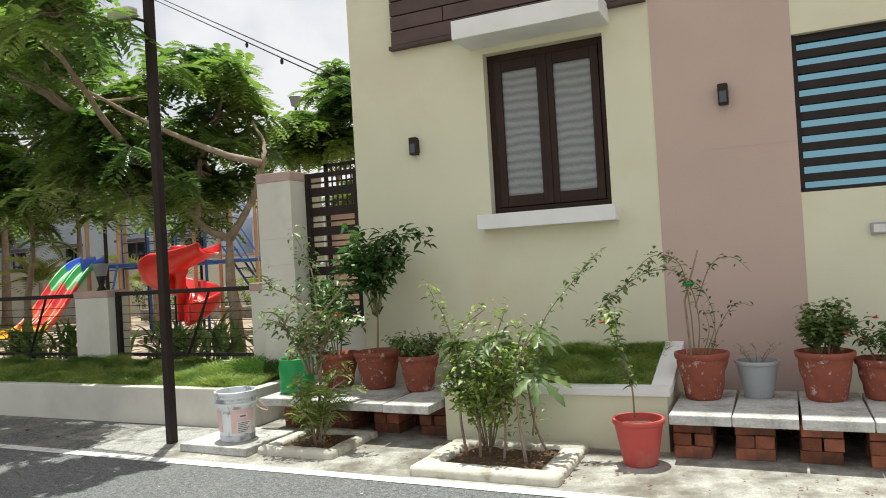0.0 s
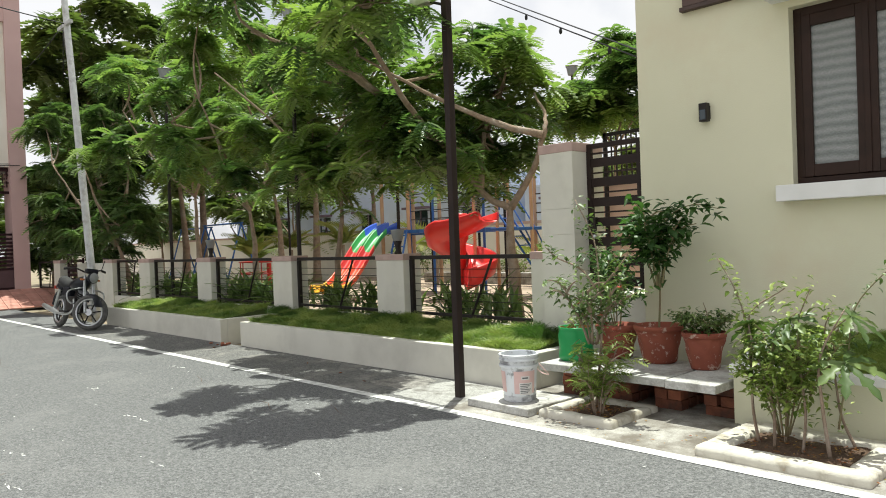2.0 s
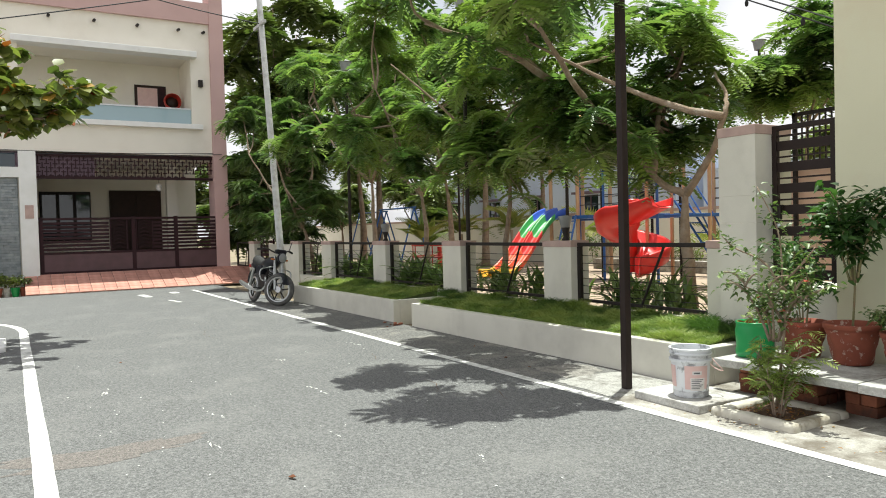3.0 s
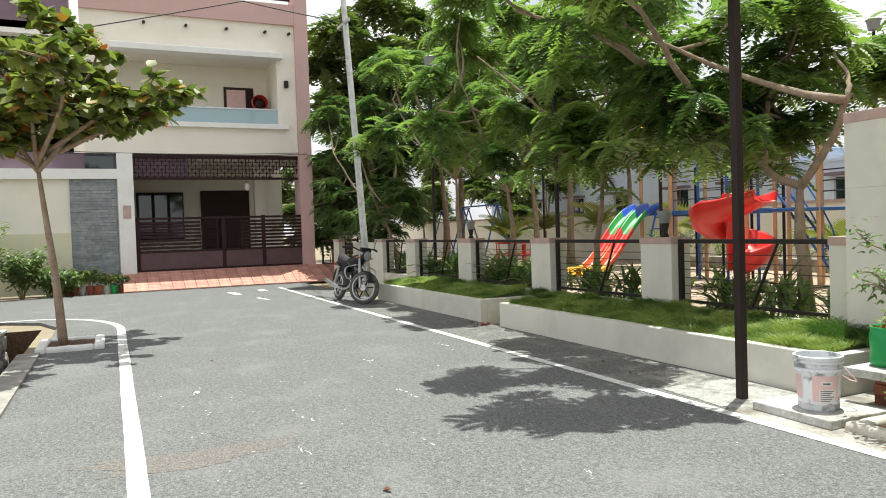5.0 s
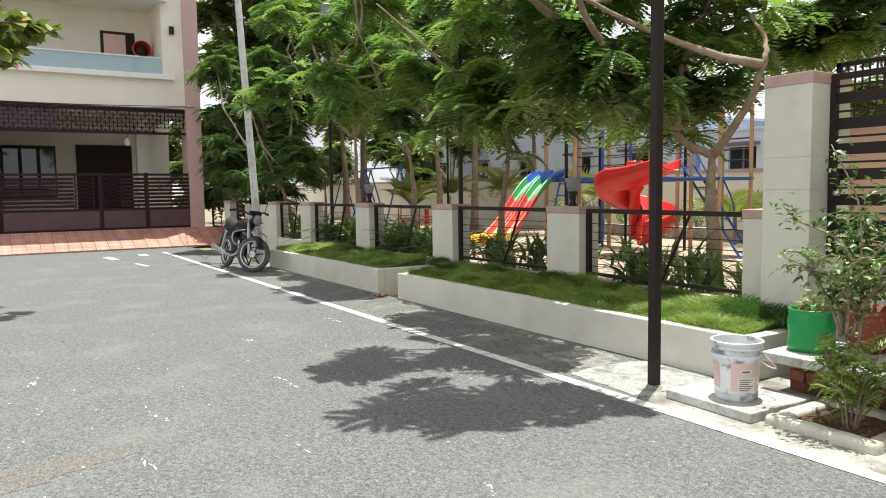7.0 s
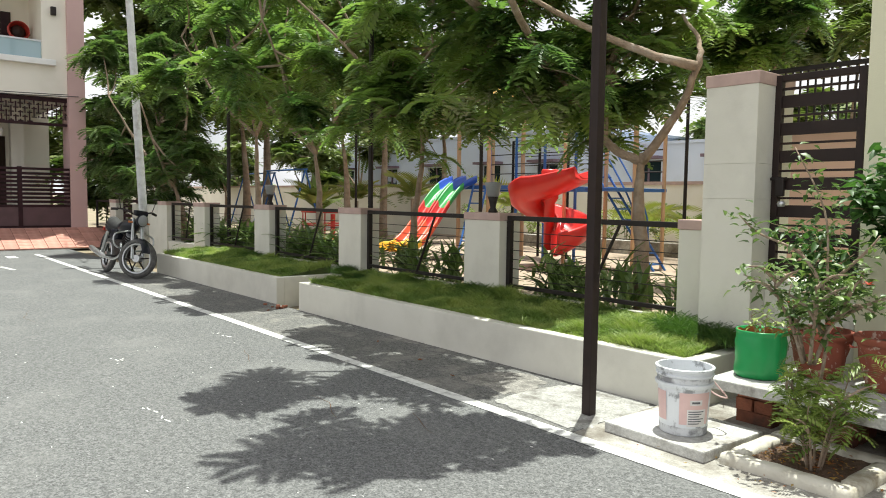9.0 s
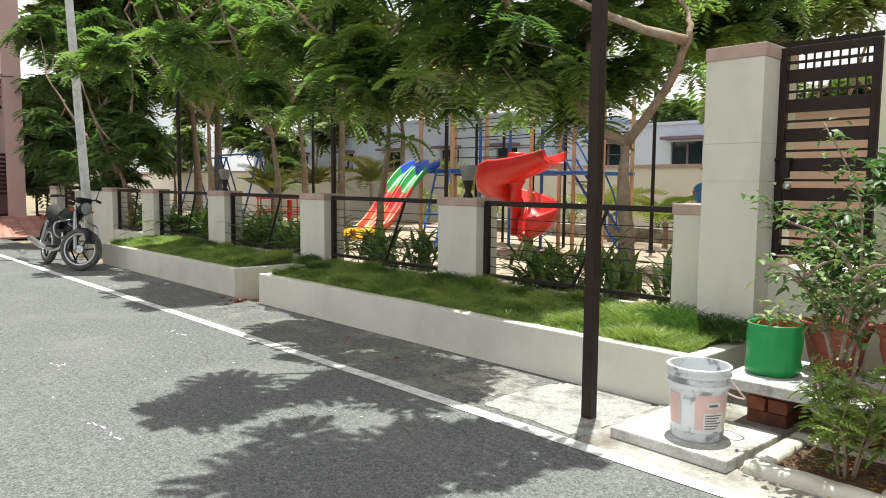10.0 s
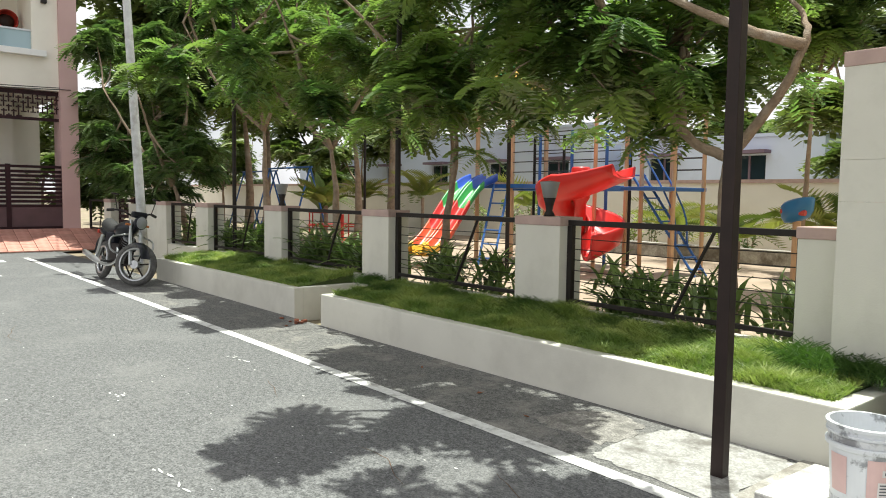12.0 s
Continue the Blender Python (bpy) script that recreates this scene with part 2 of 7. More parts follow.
S_BLUE = surf("blue_slide_plastic", (0.02, 0.09, 0.5), (0.02, 0.08, 0.44), 0.35, 3, 0.02)
STEEL_ORANGE = surf("orange_painted_steel", (0.58, 0.37, 0.21), (0.5, 0.3, 0.17), 0.5, 6, 0.05)
STEEL_BLUE = surf("blue_painted_steel", (0.03, 0.13, 0.4), (0.03, 0.11, 0.34), 0.45, 6, 0.05)
STEEL_RED = surf("red_painted_steel", (0.5, 0.05, 0.03), (0.44, 0.04, 0.03), 0.45, 6, 0.05)
BLUE_WALL = surf("pale_blue_wall", (0.6, 0.66, 0.78), (0.55, 0.62, 0.74), 0.85, 0.6, 0.1, stain=(0.5, 0.54, 0.62), stain_scale=0.5)
SLATE = surf("slate_cladding", (0.2, 0.23, 0.25), (0.12, 0.15, 0.17), 0.75, 9, 0.6)
SLATE_STRIP = surf("slate_strip", (0.29, 0.31, 0.32), (0.2, 0.225, 0.24), 0.7, 9, 0.5, vary=0.16)
FAR_CREAM = surf("pale_cream_paint", (0.8, 0.76, 0.68), (0.76, 0.72, 0.64), 0.85, 1.5, 0.1, stain=(0.68, 0.63, 0.55), stain_scale=0.7, stain_at=(0.55, 0.85))
PURPLE = surf("mauve_wall", (0.2, 0.14, 0.18), (0.17, 0.12, 0.15), 0.85, 2, 0.1)
PAVER = surf("red_paver", (0.56, 0.29, 0.23), (0.47, 0.22, 0.17), 0.85, 8, 0.3, vary=0.15)
STONE = surf("rubble_stone", (0.34, 0.32, 0.29), (0.17, 0.16, 0.145), 0.9, 5, 0.6, vary=0.2)
TYRE = surf("dusty_tyre", (0.07, 0.068, 0.065), (0.13, 0.126, 0.12), 0.9, 20, 0.2)
RUBBER = surf("tyre_rubber", (0.02, 0.02, 0.02), (0.03, 0.03, 0.03), 0.8, 20, 0.2)
CHROME = surf("bright_metal", (0.55, 0.56, 0.57), (0.45, 0.46, 0.47), 0.3, 8, 0.05, metal=0.9)
BIKE_BLACK = surf("bike_enamel", (0.008, 0.009, 0.014), (0.012, 0.013, 0.02), 0.3, 5, 0.02, spec=0.3)
LAMP_GREY = surf("lamp_grey", (0.3, 0.31, 0.32), (0.24, 0.25, 0.26), 0.5, 8, 0.05)
CABLE = surf("black_cable", (0.02, 0.02, 0.022), None, 0.7, 20, 0.0)


def glass(name, colour, rough=0.1, bump=0.0, scale=60):
    m = bpy.data.materials.new(name)
    m.use_nodes = True
    n, l = m.node_tree.nodes, m.node_tree.links
    b = n["Principled BSDF"]
    b.inputs["Base Color"].default_value = (*colour, 1)
    b.inputs["Roughness"].default_value = rough
    b.inputs["Coat Weight"].default_value = 0.6
    if bump:
        co, g, bp = n.new("ShaderNodeTexCoord"), n.new("ShaderNodeTexVoronoi"), n.new("ShaderNodeBump")
        g.inputs["Scale"].default_value = scale
        bp.inputs["Strength"].default_value, bp.inputs["Distance"].default_value = bump, 0.004
        l.new(co.outputs["Object"], g.inputs["Vector"])
        l.new(g.outputs["Distance"], bp.inputs["Height"])
        l.new(bp.outputs["Normal"], b.inputs["Normal"])
    return m


OBSCURED = glass("obscured_glass", (0.3, 0.31, 0.3), 0.35, 0.9)
n_, l_ = OBSCURED.node_tree.nodes, OBSCURED.node_tree.links
co_, wave, tone, cells = n_.new("ShaderNodeTexCoord"), n_.new("ShaderNodeTexWave"), n_.new("ShaderNodeValToRGB"), n_.new("ShaderNodeTexVoronoi")
wave.bands_direction, cells.inputs["Scale"].default_value = "Z", 95
wave.inputs["Scale"].default_value, wave.inputs["Distortion"].default_value, wave.inputs["Detail"].default_value = 4.5, 3.0, 3
tone.color_ramp.elements[0].color, tone.color_ramp.elements[1].color = (0.11, 0.125, 0.12, 1), (0.29, 0.3, 0.29, 1)
both = n_.new("ShaderNodeMix")
both.inputs["Factor"].default_value = 0.4
l_.new(co_.outputs["Object"], wave.inputs["Vector"])
l_.new(co_.outputs["Object"], cells.inputs["Vector"])
l_.new(wave.outputs["Fac"], both.inputs["A"])
l_.new(cells.outputs["Distance"], both.inputs["B"])
l_.new(both.outputs["Result"], tone.inputs["Fac"])
l_.new(tone.outputs["Color"], n_["Principled BSDF"].inputs["Base Color"])
FILM = surf("reflective_window_film", (0.2, 0.38, 0.46), (0.18, 0.36, 0.44), 0.06, 3, 0.0, metal=0.9)
DARK_GLASS = glass("dark_pane", (0.02, 0.035, 0.045), 0.04)
BLUE_GLASS = glass("tinted_rail_glass", (0.3, 0.42, 0.46), 0.12)


# ---- builders ----
def part(name, bm, material, parent=None, label="", smooth=False):
    """One mesh object from a bmesh, under a thing or a part."""
    me = bpy.data.meshes.new(name)
    bm.normal_update()
    bm.to_mesh(me)
    bm.free()
    for m in material if isinstance(material, (list, tuple)) else [material]:
        me.materials.append(m)
    if smooth:
        for p in me.polygons:
            p.use_smooth = True
    ob = new(name, me)
    ob.parent = parent
    if label:
        ob["label"] = label
    return ob


def raw(name, verts, faces, material, parent=None, label=""):
    me = bpy.data.meshes.new(name)
    me.from_pydata(verts, [], faces)
    for m in material if isinstance(material, (list, tuple)) else [material]:
        me.materials.append(m)
    ob = new(name, me)
    ob.parent = parent
    if label:
        ob["label"] = label
    return ob


def thing(name, at, label, category, group="", turn=0.0):
    ob = new(name)
    ob.empty_display_size = 0.1
    ob.matrix_basis = pose(*at, 0, 0, turn)
    return tagged(ob, label, category, group)


def box(x0, x1, y0, y1, z0, z1, bev=0.0, bm=None):
    bm = bm or bmesh.new()
    made = bmesh.ops.create_cube(bm, size=1.0)["verts"]
    for v in made:
        v.co = Vector(((x0 + x1) / 2 + v.co.x * (x1 - x0), (y0 + y1) / 2 + v.co.y * (y1 - y0), (z0 + z1) / 2 + v.co.z * (z1 - z0)))
    if bev:
        edges = {e for v in made for e in v.link_edges}
        bmesh.ops.bevel(bm, geom=list(edges), offset=bev, segments=2, affect="EDGES", profile=0.6)
    return bm


def lathe(profile, seg=28, bm=None, at=(0, 0, 0)):
    """A turned shape from (radius, height) pairs."""
    bm = bm or bmesh.new()
    rings = []
    for r, z in profile:
        if r < 1e-5:
            rings.append([bm.verts.new((at[0], at[1], at[2] + z))])
        else:
            rings.append([bm.verts.new((at[0] + r * math.cos(2 * math.pi * k / seg), at[1] + r * math.sin(2 * math.pi * k / seg), at[2] + z)) for k in range(seg)])
    for a, b in zip(rings, rings[1:]):
        if len(a) == 1 and len(b) == 1:
            continue
        for k in range(seg):
            k2 = (k + 1) % seg
            if len(a) == 1:
                bm.faces.new((a[0], b[k2], b[k]))
            elif len(b) == 1:
                bm.faces.new((a[k], a[k2], b[0]))
            else:
                bm.faces.new((a[k], a[k2], b[k2], b[k]))
    return bm


def tube(points, radii, seg=8, bm=None, caps=True):
    """A tapered tube along a line of points."""
    bm = bm or bmesh.new()
    pts = [Vector(p) for p in points]
    radii = radii if isinstance(radii, (list, tuple)) else [radii] * len(pts)
    side = None
    rings = []
    for i, p in enumerate(pts):
        d = (pts[min(i + 1, len(pts) - 1)] - pts[max(i - 1, 0)]).normalized()
        if side is None:
            side = d.orthogonal().normalized()
        side = (side - d * side.dot(d)).normalized()
        up = d.cross(side)
        rings.append([bm.verts.new(p + radii[i] * (side * math.cos(2 * math.pi * k / seg) + up * math.sin(2 * math.pi * k / seg))) for k in range(seg)])
    for a, b in zip(rings, rings[1:]):
        for k in range(seg):
            bm.faces.new((a[k], a[(k + 1) % seg], b[(k + 1) % seg], b[k]))
    if caps:
        bm.faces.new(rings[0][::-1])
        bm.faces.new(rings[-1])
    return bm


def smooth_line(points, n=5):
    """Catmull-Rom through the points."""
    p = [Vector(q) for q in points]
    p = [2 * p[0] - p[1]] + p + [2 * p[-1] - p[-2]]
    out = []
    for i in range(1, len(p) - 2):
        a, b, c, d = p[i - 1 : i + 3]
        for k in range(n):
            t = k / n
            out.append(0.5 * (2 * b + (c - a) * t + (2 * a - 5 * b + 4 * c - d) * t * t + (3 * b - a - 3 * c + d) * t ** 3))
    return out + [p[-2]]


def structure(name, bm, material, label, smooth=False):
    return tagged(part(name, bm, material, None, "", smooth), label, "", "", "structure")

# ---- ground, road, markings ----
def sheet(rects, z):
    bm = bmesh.new()
    for x0, x1, y0, y1 in rects:
        bm.faces.new([bm.verts.new(p) for p in ((x0, y0, z), (x1, y0, z), (x1, y1, z), (x0, y1, z))])
    return bm


DITCH = (-13.7, 3.0, -1.75, -1.12)
g = sheet([(-600, 600, DITCH[3], 600), (-600, 600, -600, DITCH[2]), (-600, DITCH[0], DITCH[2], DITCH[3]), (DITCH[1], 600, DITCH[2], DITCH[3])], -0.05)
ditch_bed = box(DITCH[0], DITCH[1], DITCH[2], DITCH[3], -1.0, -0.95)
for a, b, c, d in ((DITCH[0] - 0.1, DITCH[0], DITCH[2], DITCH[3]), (DITCH[0], DITCH[1], DITCH[3], DITCH[3] + 0.1), (DITCH[0], DITCH[1], DITCH[2] - 0.1, DITCH[2])):
    box(a, b, c, d, -1.0, -0.055, bm=ditch_bed)
structure("drain", ditch_bed, SOIL, "dark open earth drain beside the kerb")
structure("ground", g, EARTH, "dry brown earth around the street")


def slab_mesh(outline, z0, z1):
    bm = bmesh.new()
    low = [bm.verts.new((x, y, z0)) for x, y in outline]
    top = [bm.verts.new((x, y, z1)) for x, y in outline]
    bm.faces.new(top)
    bm.faces.new(low[::-1])
    for i in range(len(outline)):
        k = (i + 1) % len(outline)
        bm.faces.new((low[i], low[k], top[k], top[i]))
    return bm


structure("road", slab_mesh([(14, -0.88), (14, 4.83), (-20.6, 4.83), (-20.6, -60), (-15.2, -60), (-15.2, -2.2), (-14.4, -1.2), (-13.4, -0.88)], -0.12, 0.0), ASPHALT,
          "weathered grey asphalt road with pale scuffs")


def stripe(name, line, width, label):
    """A painted line, 4 mm proud, with an uneven edge."""
    bm = bmesh.new()
    rnd = random.Random(3)
    pts = [Vector((*p, 0)) for p in line]
    rows = []
    for i, p in enumerate(pts):
        d = (pts[min(i + 1, len(pts) - 1)] - pts[max(i - 1, 0)]).normalized()
        s = Vector((-d.y, d.x, 0)) * width / 2
        rows.append([bm.verts.new(p + s * rnd.uniform(0.96, 1.04) + Vector((0, 0, 0.004))), bm.verts.new(p - s * rnd.uniform(0.96, 1.04) + Vector((0, 0, 0.004)))])
    for a, b in zip(rows, rows[1:]):
        bm.faces.new((a[0], a[1], b[1], b[0]))
    return structure(name, bm, ROAD_PAINT, label)


stripe("road_line", [(14 - 0.25 * k, 3.9 + 0.003 * math.sin(k * 0.5)) for k in range(134)], 0.1, "worn white painted line along the road edge")
left = [(14 - 0.25 * k, 0.045 + 0.002 * math.sin(k * 0.5)) for k in range(106)]
left += [(-12.4 - 2.55 * math.sin(a), 0.045 - 1.6 * (1 - math.cos(a))) for a in [0.1 * k for k in range(1, 16)]]
left += [(-14.95, -1.6 - 0.3 * k) for k in range(1, 60)]
stripe("road_line", left, 0.115, "white painted line curving round the street corner")
for n, (x, y, w, h2, turn) in enumerate([(-18.2, 2.6, 0.9, 0.16, 4), (-16.2, 2.9, 0.7, 0.07, 8), (-18.7, 3.35, 0.5, 0.18, 0)]):
    b = structure("road_mark", box(-w / 2, w / 2, -h2 / 2, h2 / 2, 0.0, 0.004), ROAD_PAINT, "faded white paint mark on the asphalt")
    b.matrix_basis = pose(x, y, 0, 0, 0, turn)

# small flakes of old white paint on the asphalt
rnd = random.Random(11)
v, f = [], []
for k in range(170):
    x, y, s = rnd.uniform(-9, -0.5) if k % 3 else rnd.uniform(-16, -2), rnd.uniform(0.3, 3.7), rnd.choice([0.003, 0.004, 0.006, 0.008])
    a, i = rnd.uniform(0, 6.28), len(v)
    for q in range(6):
        r = s * rnd.uniform(0.5, 1.2)
        v.append((x + 1.8 * r * math.cos(a + q * 1.047), y + r * math.sin(a + q * 1.047), 0.003))
    f.append(tuple(range(i, i + 6)))
for cx, cy, size in [(-4.85, 1.02, 0.02), (-5.95, 2.18, 0.028), (-4.63, 1.78, 0.016), (-5.7, 1.2, 0.022), (-7.05, 0.6, 0.03), (-7.7, 2.4, 0.03), (-8.1, 3.5, 0.03), (-3.6, 2.3, 0.014)]:
    for k in range(5):
        x, y, i, turn = cx + rnd.gauss(0, 0.11), cy + rnd.gauss(0, 0.025), len(v), rnd.uniform(-0.4, 0.4)
        long = rnd.uniform(1.2, 3.5)
        for q in range(9):
            r = size * rnd.uniform(0.25, 1.0) * (0.6 if k else 1.0)
            px_, py_ = long * r * math.cos(q * 0.698), 0.6 * r * math.sin(q * 0.698)
            v.append((x + px_ * math.cos(turn) - py_ * math.sin(turn), y + px_ * math.sin(turn) + py_ * math.cos(turn), 0.0035))
        f.append(tuple(range(i, i + 9)))
tagged(raw("paint_flakes", v, f, ROAD_PAINT), "scattered flakes of old white paint on the asphalt", "paint flakes", "", "stuff")

# hairline cracks in the asphalt
rnd = random.Random(37)
v, f = [], []
for x, y, a, length in [(-5.2, 3.0, 2.9, 0.7), (-9.8, 2.2, 3.0, 1.2), (-4.6, 3.3, 3.1, 0.5), (-6.9, 3.2, 2.7, 0.6)]:
    n = int(length / 0.05)
    i0 = len(v)
    for k in range(n):
        a += rnd.gauss(0, 0.16)
        x, y = x + 0.05 * math.cos(a), y + 0.05 * math.sin(a)
        w = 0.003 * rnd.uniform(0.3, 1.0) * math.sin(math.pi * (k + 0.5) / n) + 0.0006
        v += [(x - w * math.sin(a), y + w * math.cos(a), 0.0014), (x + w * math.sin(a), y - w * math.cos(a), 0.0014)]
    f += [(i0 + 2 * k, i0 + 2 * k + 1, i0 + 2 * k + 3, i0 + 2 * k + 2) for k in range(n - 1)]
tagged(raw("asphalt_crack", v, f, SOIL), "hairline dark cracks across the asphalt", "cracks", "", "stuff")

# dry leaves and a broken bit of brick on the road
rnd = random.Random(52)
for x, y, s, turn in [(-3.9, 1.22, 0.075, 20), (-8.6, 0.9, 0.05, 100), (-6.2, 4.35, 0.06, 60), (-5.6, 4.25, 0.045, 200), (-9.3, 4.5, 0.07, 10), (-7.0, 4.5, 0.05, 140)]:
    lv = [(0, 0, 0.01), (0.3, 0.2, 0.2), (0.7, 0.16, 0.12), (1, 0, 0.26), (0.7, -0.16, 0.16), (0.3, -0.22, 0.1), (0.5, 0, 0.0)]
    lf = raw("dry_leaf", [(a * s, b * s, c * s + 0.003) for a, b, c in lv], [(0, 6, 1), (1, 6, 2), (2, 6, 3), (3, 6, 4), (4, 6, 5), (5, 6, 0)], DRY_LEAF)
    lf.matrix_basis = pose(x, y, 0.002, 0, 0, turn)
    tagged(lf, "curled dry brown leaf lying on the asphalt", "dry leaf", "dry leaves")
for k in range(7):
    bt = tagged(part("brick_chip", box(-0.03, 0.03, -0.02, 0.02, 0, 0.03, 0.008), BRICK), "small broken red brick chip by the planter end", "brick chip", "brick chips")
    bt.matrix_basis = pose(-9.55 + rnd.uniform(-0.2, 0.2), 4.74 + rnd.uniform(-0.07, 0.05), 0.001, 0, 0, rnd.uniform(0, 180)) @ Matrix.Scale(rnd.uniform(0.5, 1.3), 4)

# concrete apron that rises from the road to the house
bm = bmesh.new()
prof = [(3.925, 0.001), (4.3, 0.012), (4.62, 0.016), (5.66, 0.02)]
xs = [-4.2 + 0.6 * k for k in range(31)]
grid = [[bm.verts.new((x, y, z)) for y, z in prof] for x in xs]
for a, b in zip(grid, grid[1:]):
    for k in range(3):
        bm.faces.new((a[k], b[k], b[k + 1], a[k + 1]))
bm.faces.new([grid[0][k] for k in (3, 2, 1, 0)] + [bm.verts.new((-4.2, 3.925, -0.02)), bm.verts.new((-4.2, 5.66, -0.02))])
structure("pavement", bm, CONCRETE, "stained pale concrete apron in front of the house")


def blot(x0, x1, y0, y1, seed, z, ragged=0.16, n=40, e=0.55):
    """A flat patch with a ragged outline."""
    rnd = random.Random(seed)
    pts, w = [], [rnd.uniform(0, 6.28) for _ in range(3)]
    for k in range(n):
        a = 2 * math.pi * k / n
        r = 1 + ragged * (math.sin(3 * a + w[0]) + 0.7 * math.sin(7 * a + w[1]) + 0.5 * math.sin(13 * a + w[2])) * 0.6 + rnd.uniform(-0.04, 0.04)
        c, d = math.cos(a), math.sin(a)
        pts.append(((x0 + x1) / 2 + (x1 - x0) / 2 * r * math.copysign(abs(c) ** e, c), (y0 + y1) / 2 + (y1 - y0) / 2 * r * math.copysign(abs(d) ** e, d)))
    return slab_mesh(pts, -0.02, z)


structure("road_edge", slab_mesh([(-4.1, 3.955), (-4.1, 4.83), (-14.6, 4.83), (-14.6, 3.955)], -0.02, 0.002), EDGE_ASPHALT, "dusty asphalt strip between line and planter")
structure("pavement", blot(-4.95, -4.19, 3.99, 4.81, 5, 0.007, 0.05, 60, 0.3), PATCH, "pale concrete patch round the foot of the pole")
for k, (x0, x1, y0, y1) in enumerate([(-5.55, -5.0, 4.2, 4.7), (-7.2, -6.75, 4.72, 4.81)]):
    structure("mortar_spill", blot(x0, x1, y0, y1, 30 + k, 0.005, 0.16, 60), SPILL, "thin worn spill of grey mortar on the road edge")
structure("dust_smear", blot(-5.2, -4.85, -0.2, 0.9, 41, 0.0016, 0.35), DUST, "faint red dust smear across the asphalt")

# left verge: kerb strip, drain and rubble wall
k = structure("kerb", slab_mesh([(3, -0.88), (-10.35, -0.88), (-10.35, -1.12), (3, -1.12)], -0.12, 0.03), STONE, "broken grey concrete kerb beside the drain")
rubble = tagged(thing("rubble_wall", (-3.1, -1.5, 0.04), "low whitewashed rubble stone wall along the open drain", "stone wall"), kind="structure")
rnd = random.Random(5)


def stone_mesh(seed):
    bm = bmesh.new()
    bmesh.ops.create_icosphere(bm, subdivisions=2, radius=0.5)
    for w in bm.verts:
        c = w.co
        w.co = Vector([math.copysign(min(abs(q) * 1.35, 0.5), q) for q in c]) + noise.noise_vector(c * 2.5 + Vector((seed * 7, 0, 0))) * 0.08
    me = bpy.data.meshes.new("stone")
    bm.to_mesh(me)
    bm.free()
    me.materials.append(STONE)
    return me


stones = [stone_mesh(q) for q in range(5)]
part("core", box(-8.2, 8.2, -0.12, 0.1, -0.95, 0.14), STONE, rubble)
part("coping", box(-8.25, 8.25, -0.16, 0.17, 0.165, 0.2, 0.01), SLAB, rubble, "whitewashed top of the wall")
for row in range(4):
    for c in range(52):
        ob = new("stone", stones[rnd.randrange(5)])
        ob.parent = rubble
        ob.matrix_basis = pose(-8.2 + 0.316 * c + 0.15 * (row % 2) + rnd.uniform(-0.03, 0.03), rnd.uniform(0.02, 0.06), -0.66 + row * 0.235, rnd.uniform(-6, 6), rnd.uniform(-6, 6), rnd.uniform(-8, 8)) @ Matrix.Diagonal((rnd.uniform(0.28, 0.34), 0.3, rnd.uniform(0.21, 0.25), 1))

# ---- near house ----
HY = 5.65
near_house = thing("house", (1.3, HY, 0), "cream and pink painted two-storey house with dark window", "house")
HX = 1.3


def wall_with_holes(x0, x1, z0, z1, y0, y1, holes):
    """A wall in the xz plane with rectangular openings right through."""
    bm = bmesh.new()
    xs = sorted({x0, x1, *[h[0] for h in holes], *[h[1] for h in holes]})
    zs = sorted({z0, z1, *[h[2] for h in holes], *[h[3] for h in holes]})
    solid = lambda a, b, c, d: not any(h[0] <= a and b <= h[1] and h[2] <= c and d <= h[3] for h in holes)
    cells = {(i, j) for i in range(len(xs) - 1) for j in range(len(zs) - 1) if solid(xs[i], xs[i + 1], zs[j], zs[j + 1])}
    vs = {}
    def vert(i, j, y):
        if (i, j, y) not in vs:
            vs[i, j, y] = bm.verts.new((xs[i], y, zs[j]))
        return vs[i, j, y]
    for i, j in cells:
        bm.faces.new((vert(i, j, y0), vert(i + 1, j, y0), vert(i + 1, j + 1, y0), vert(i, j + 1, y0)))
        bm.faces.new((vert(i, j, y1), vert(i, j + 1, y1), vert(i + 1, j + 1, y1), vert(i + 1, j, y1)))
        for di, dj, a, b in ((-1, 0, (i, j), (i, j + 1)), (1, 0, (i + 1, j + 1), (i + 1, j)), (0, -1, (i + 1, j), (i, j)), (0, 1, (i, j + 1), (i + 1, j + 1))):
            if (i + di, j + dj) not in cells:
                bm.faces.new((vert(*a, y0), vert(*b, y0), vert(*b, y1), vert(*a, y1)))
    return bm


W = (-2.085, -1.095, 1.665, 3.0)
B = (0.21, 2.3, 1.64, 2.74)
off = lambda r: (r[0] - HX, r[1] - HX, r[2], r[3])
part("wall", wall_with_holes(-3.37 - HX, 7.0 - HX, 0.0, 6.6, 0.0, 0.23, [off(W), off(B)]), CREAM, near_house)
part("wall", box(-3.37 - HX, -3.14 - HX, 0.23, 8.0, 0.0, 6.6), CREAM, near_house)
part("wall", box(6.77 - HX, 7.0 - HX, 0.23, 8.0, 0.0, 6.6), CREAM, near_house)
part("wall", box(-3.14 - HX, 6.77 - HX, 7.77, 8.0, 0.0, 6.6), CREAM, near_house)
part("roof", box(-3.37 - HX, 7.0 - HX, 0.0, 8.0, 6.6, 6.75), CREAM, near_house)
pb = box(-0.74 - HX, B[0] - HX, -0.004, 0.0, 0.1, 6.6)
part("painted_band", pb, PINK, near_house, "dusty pink painted vertical band")
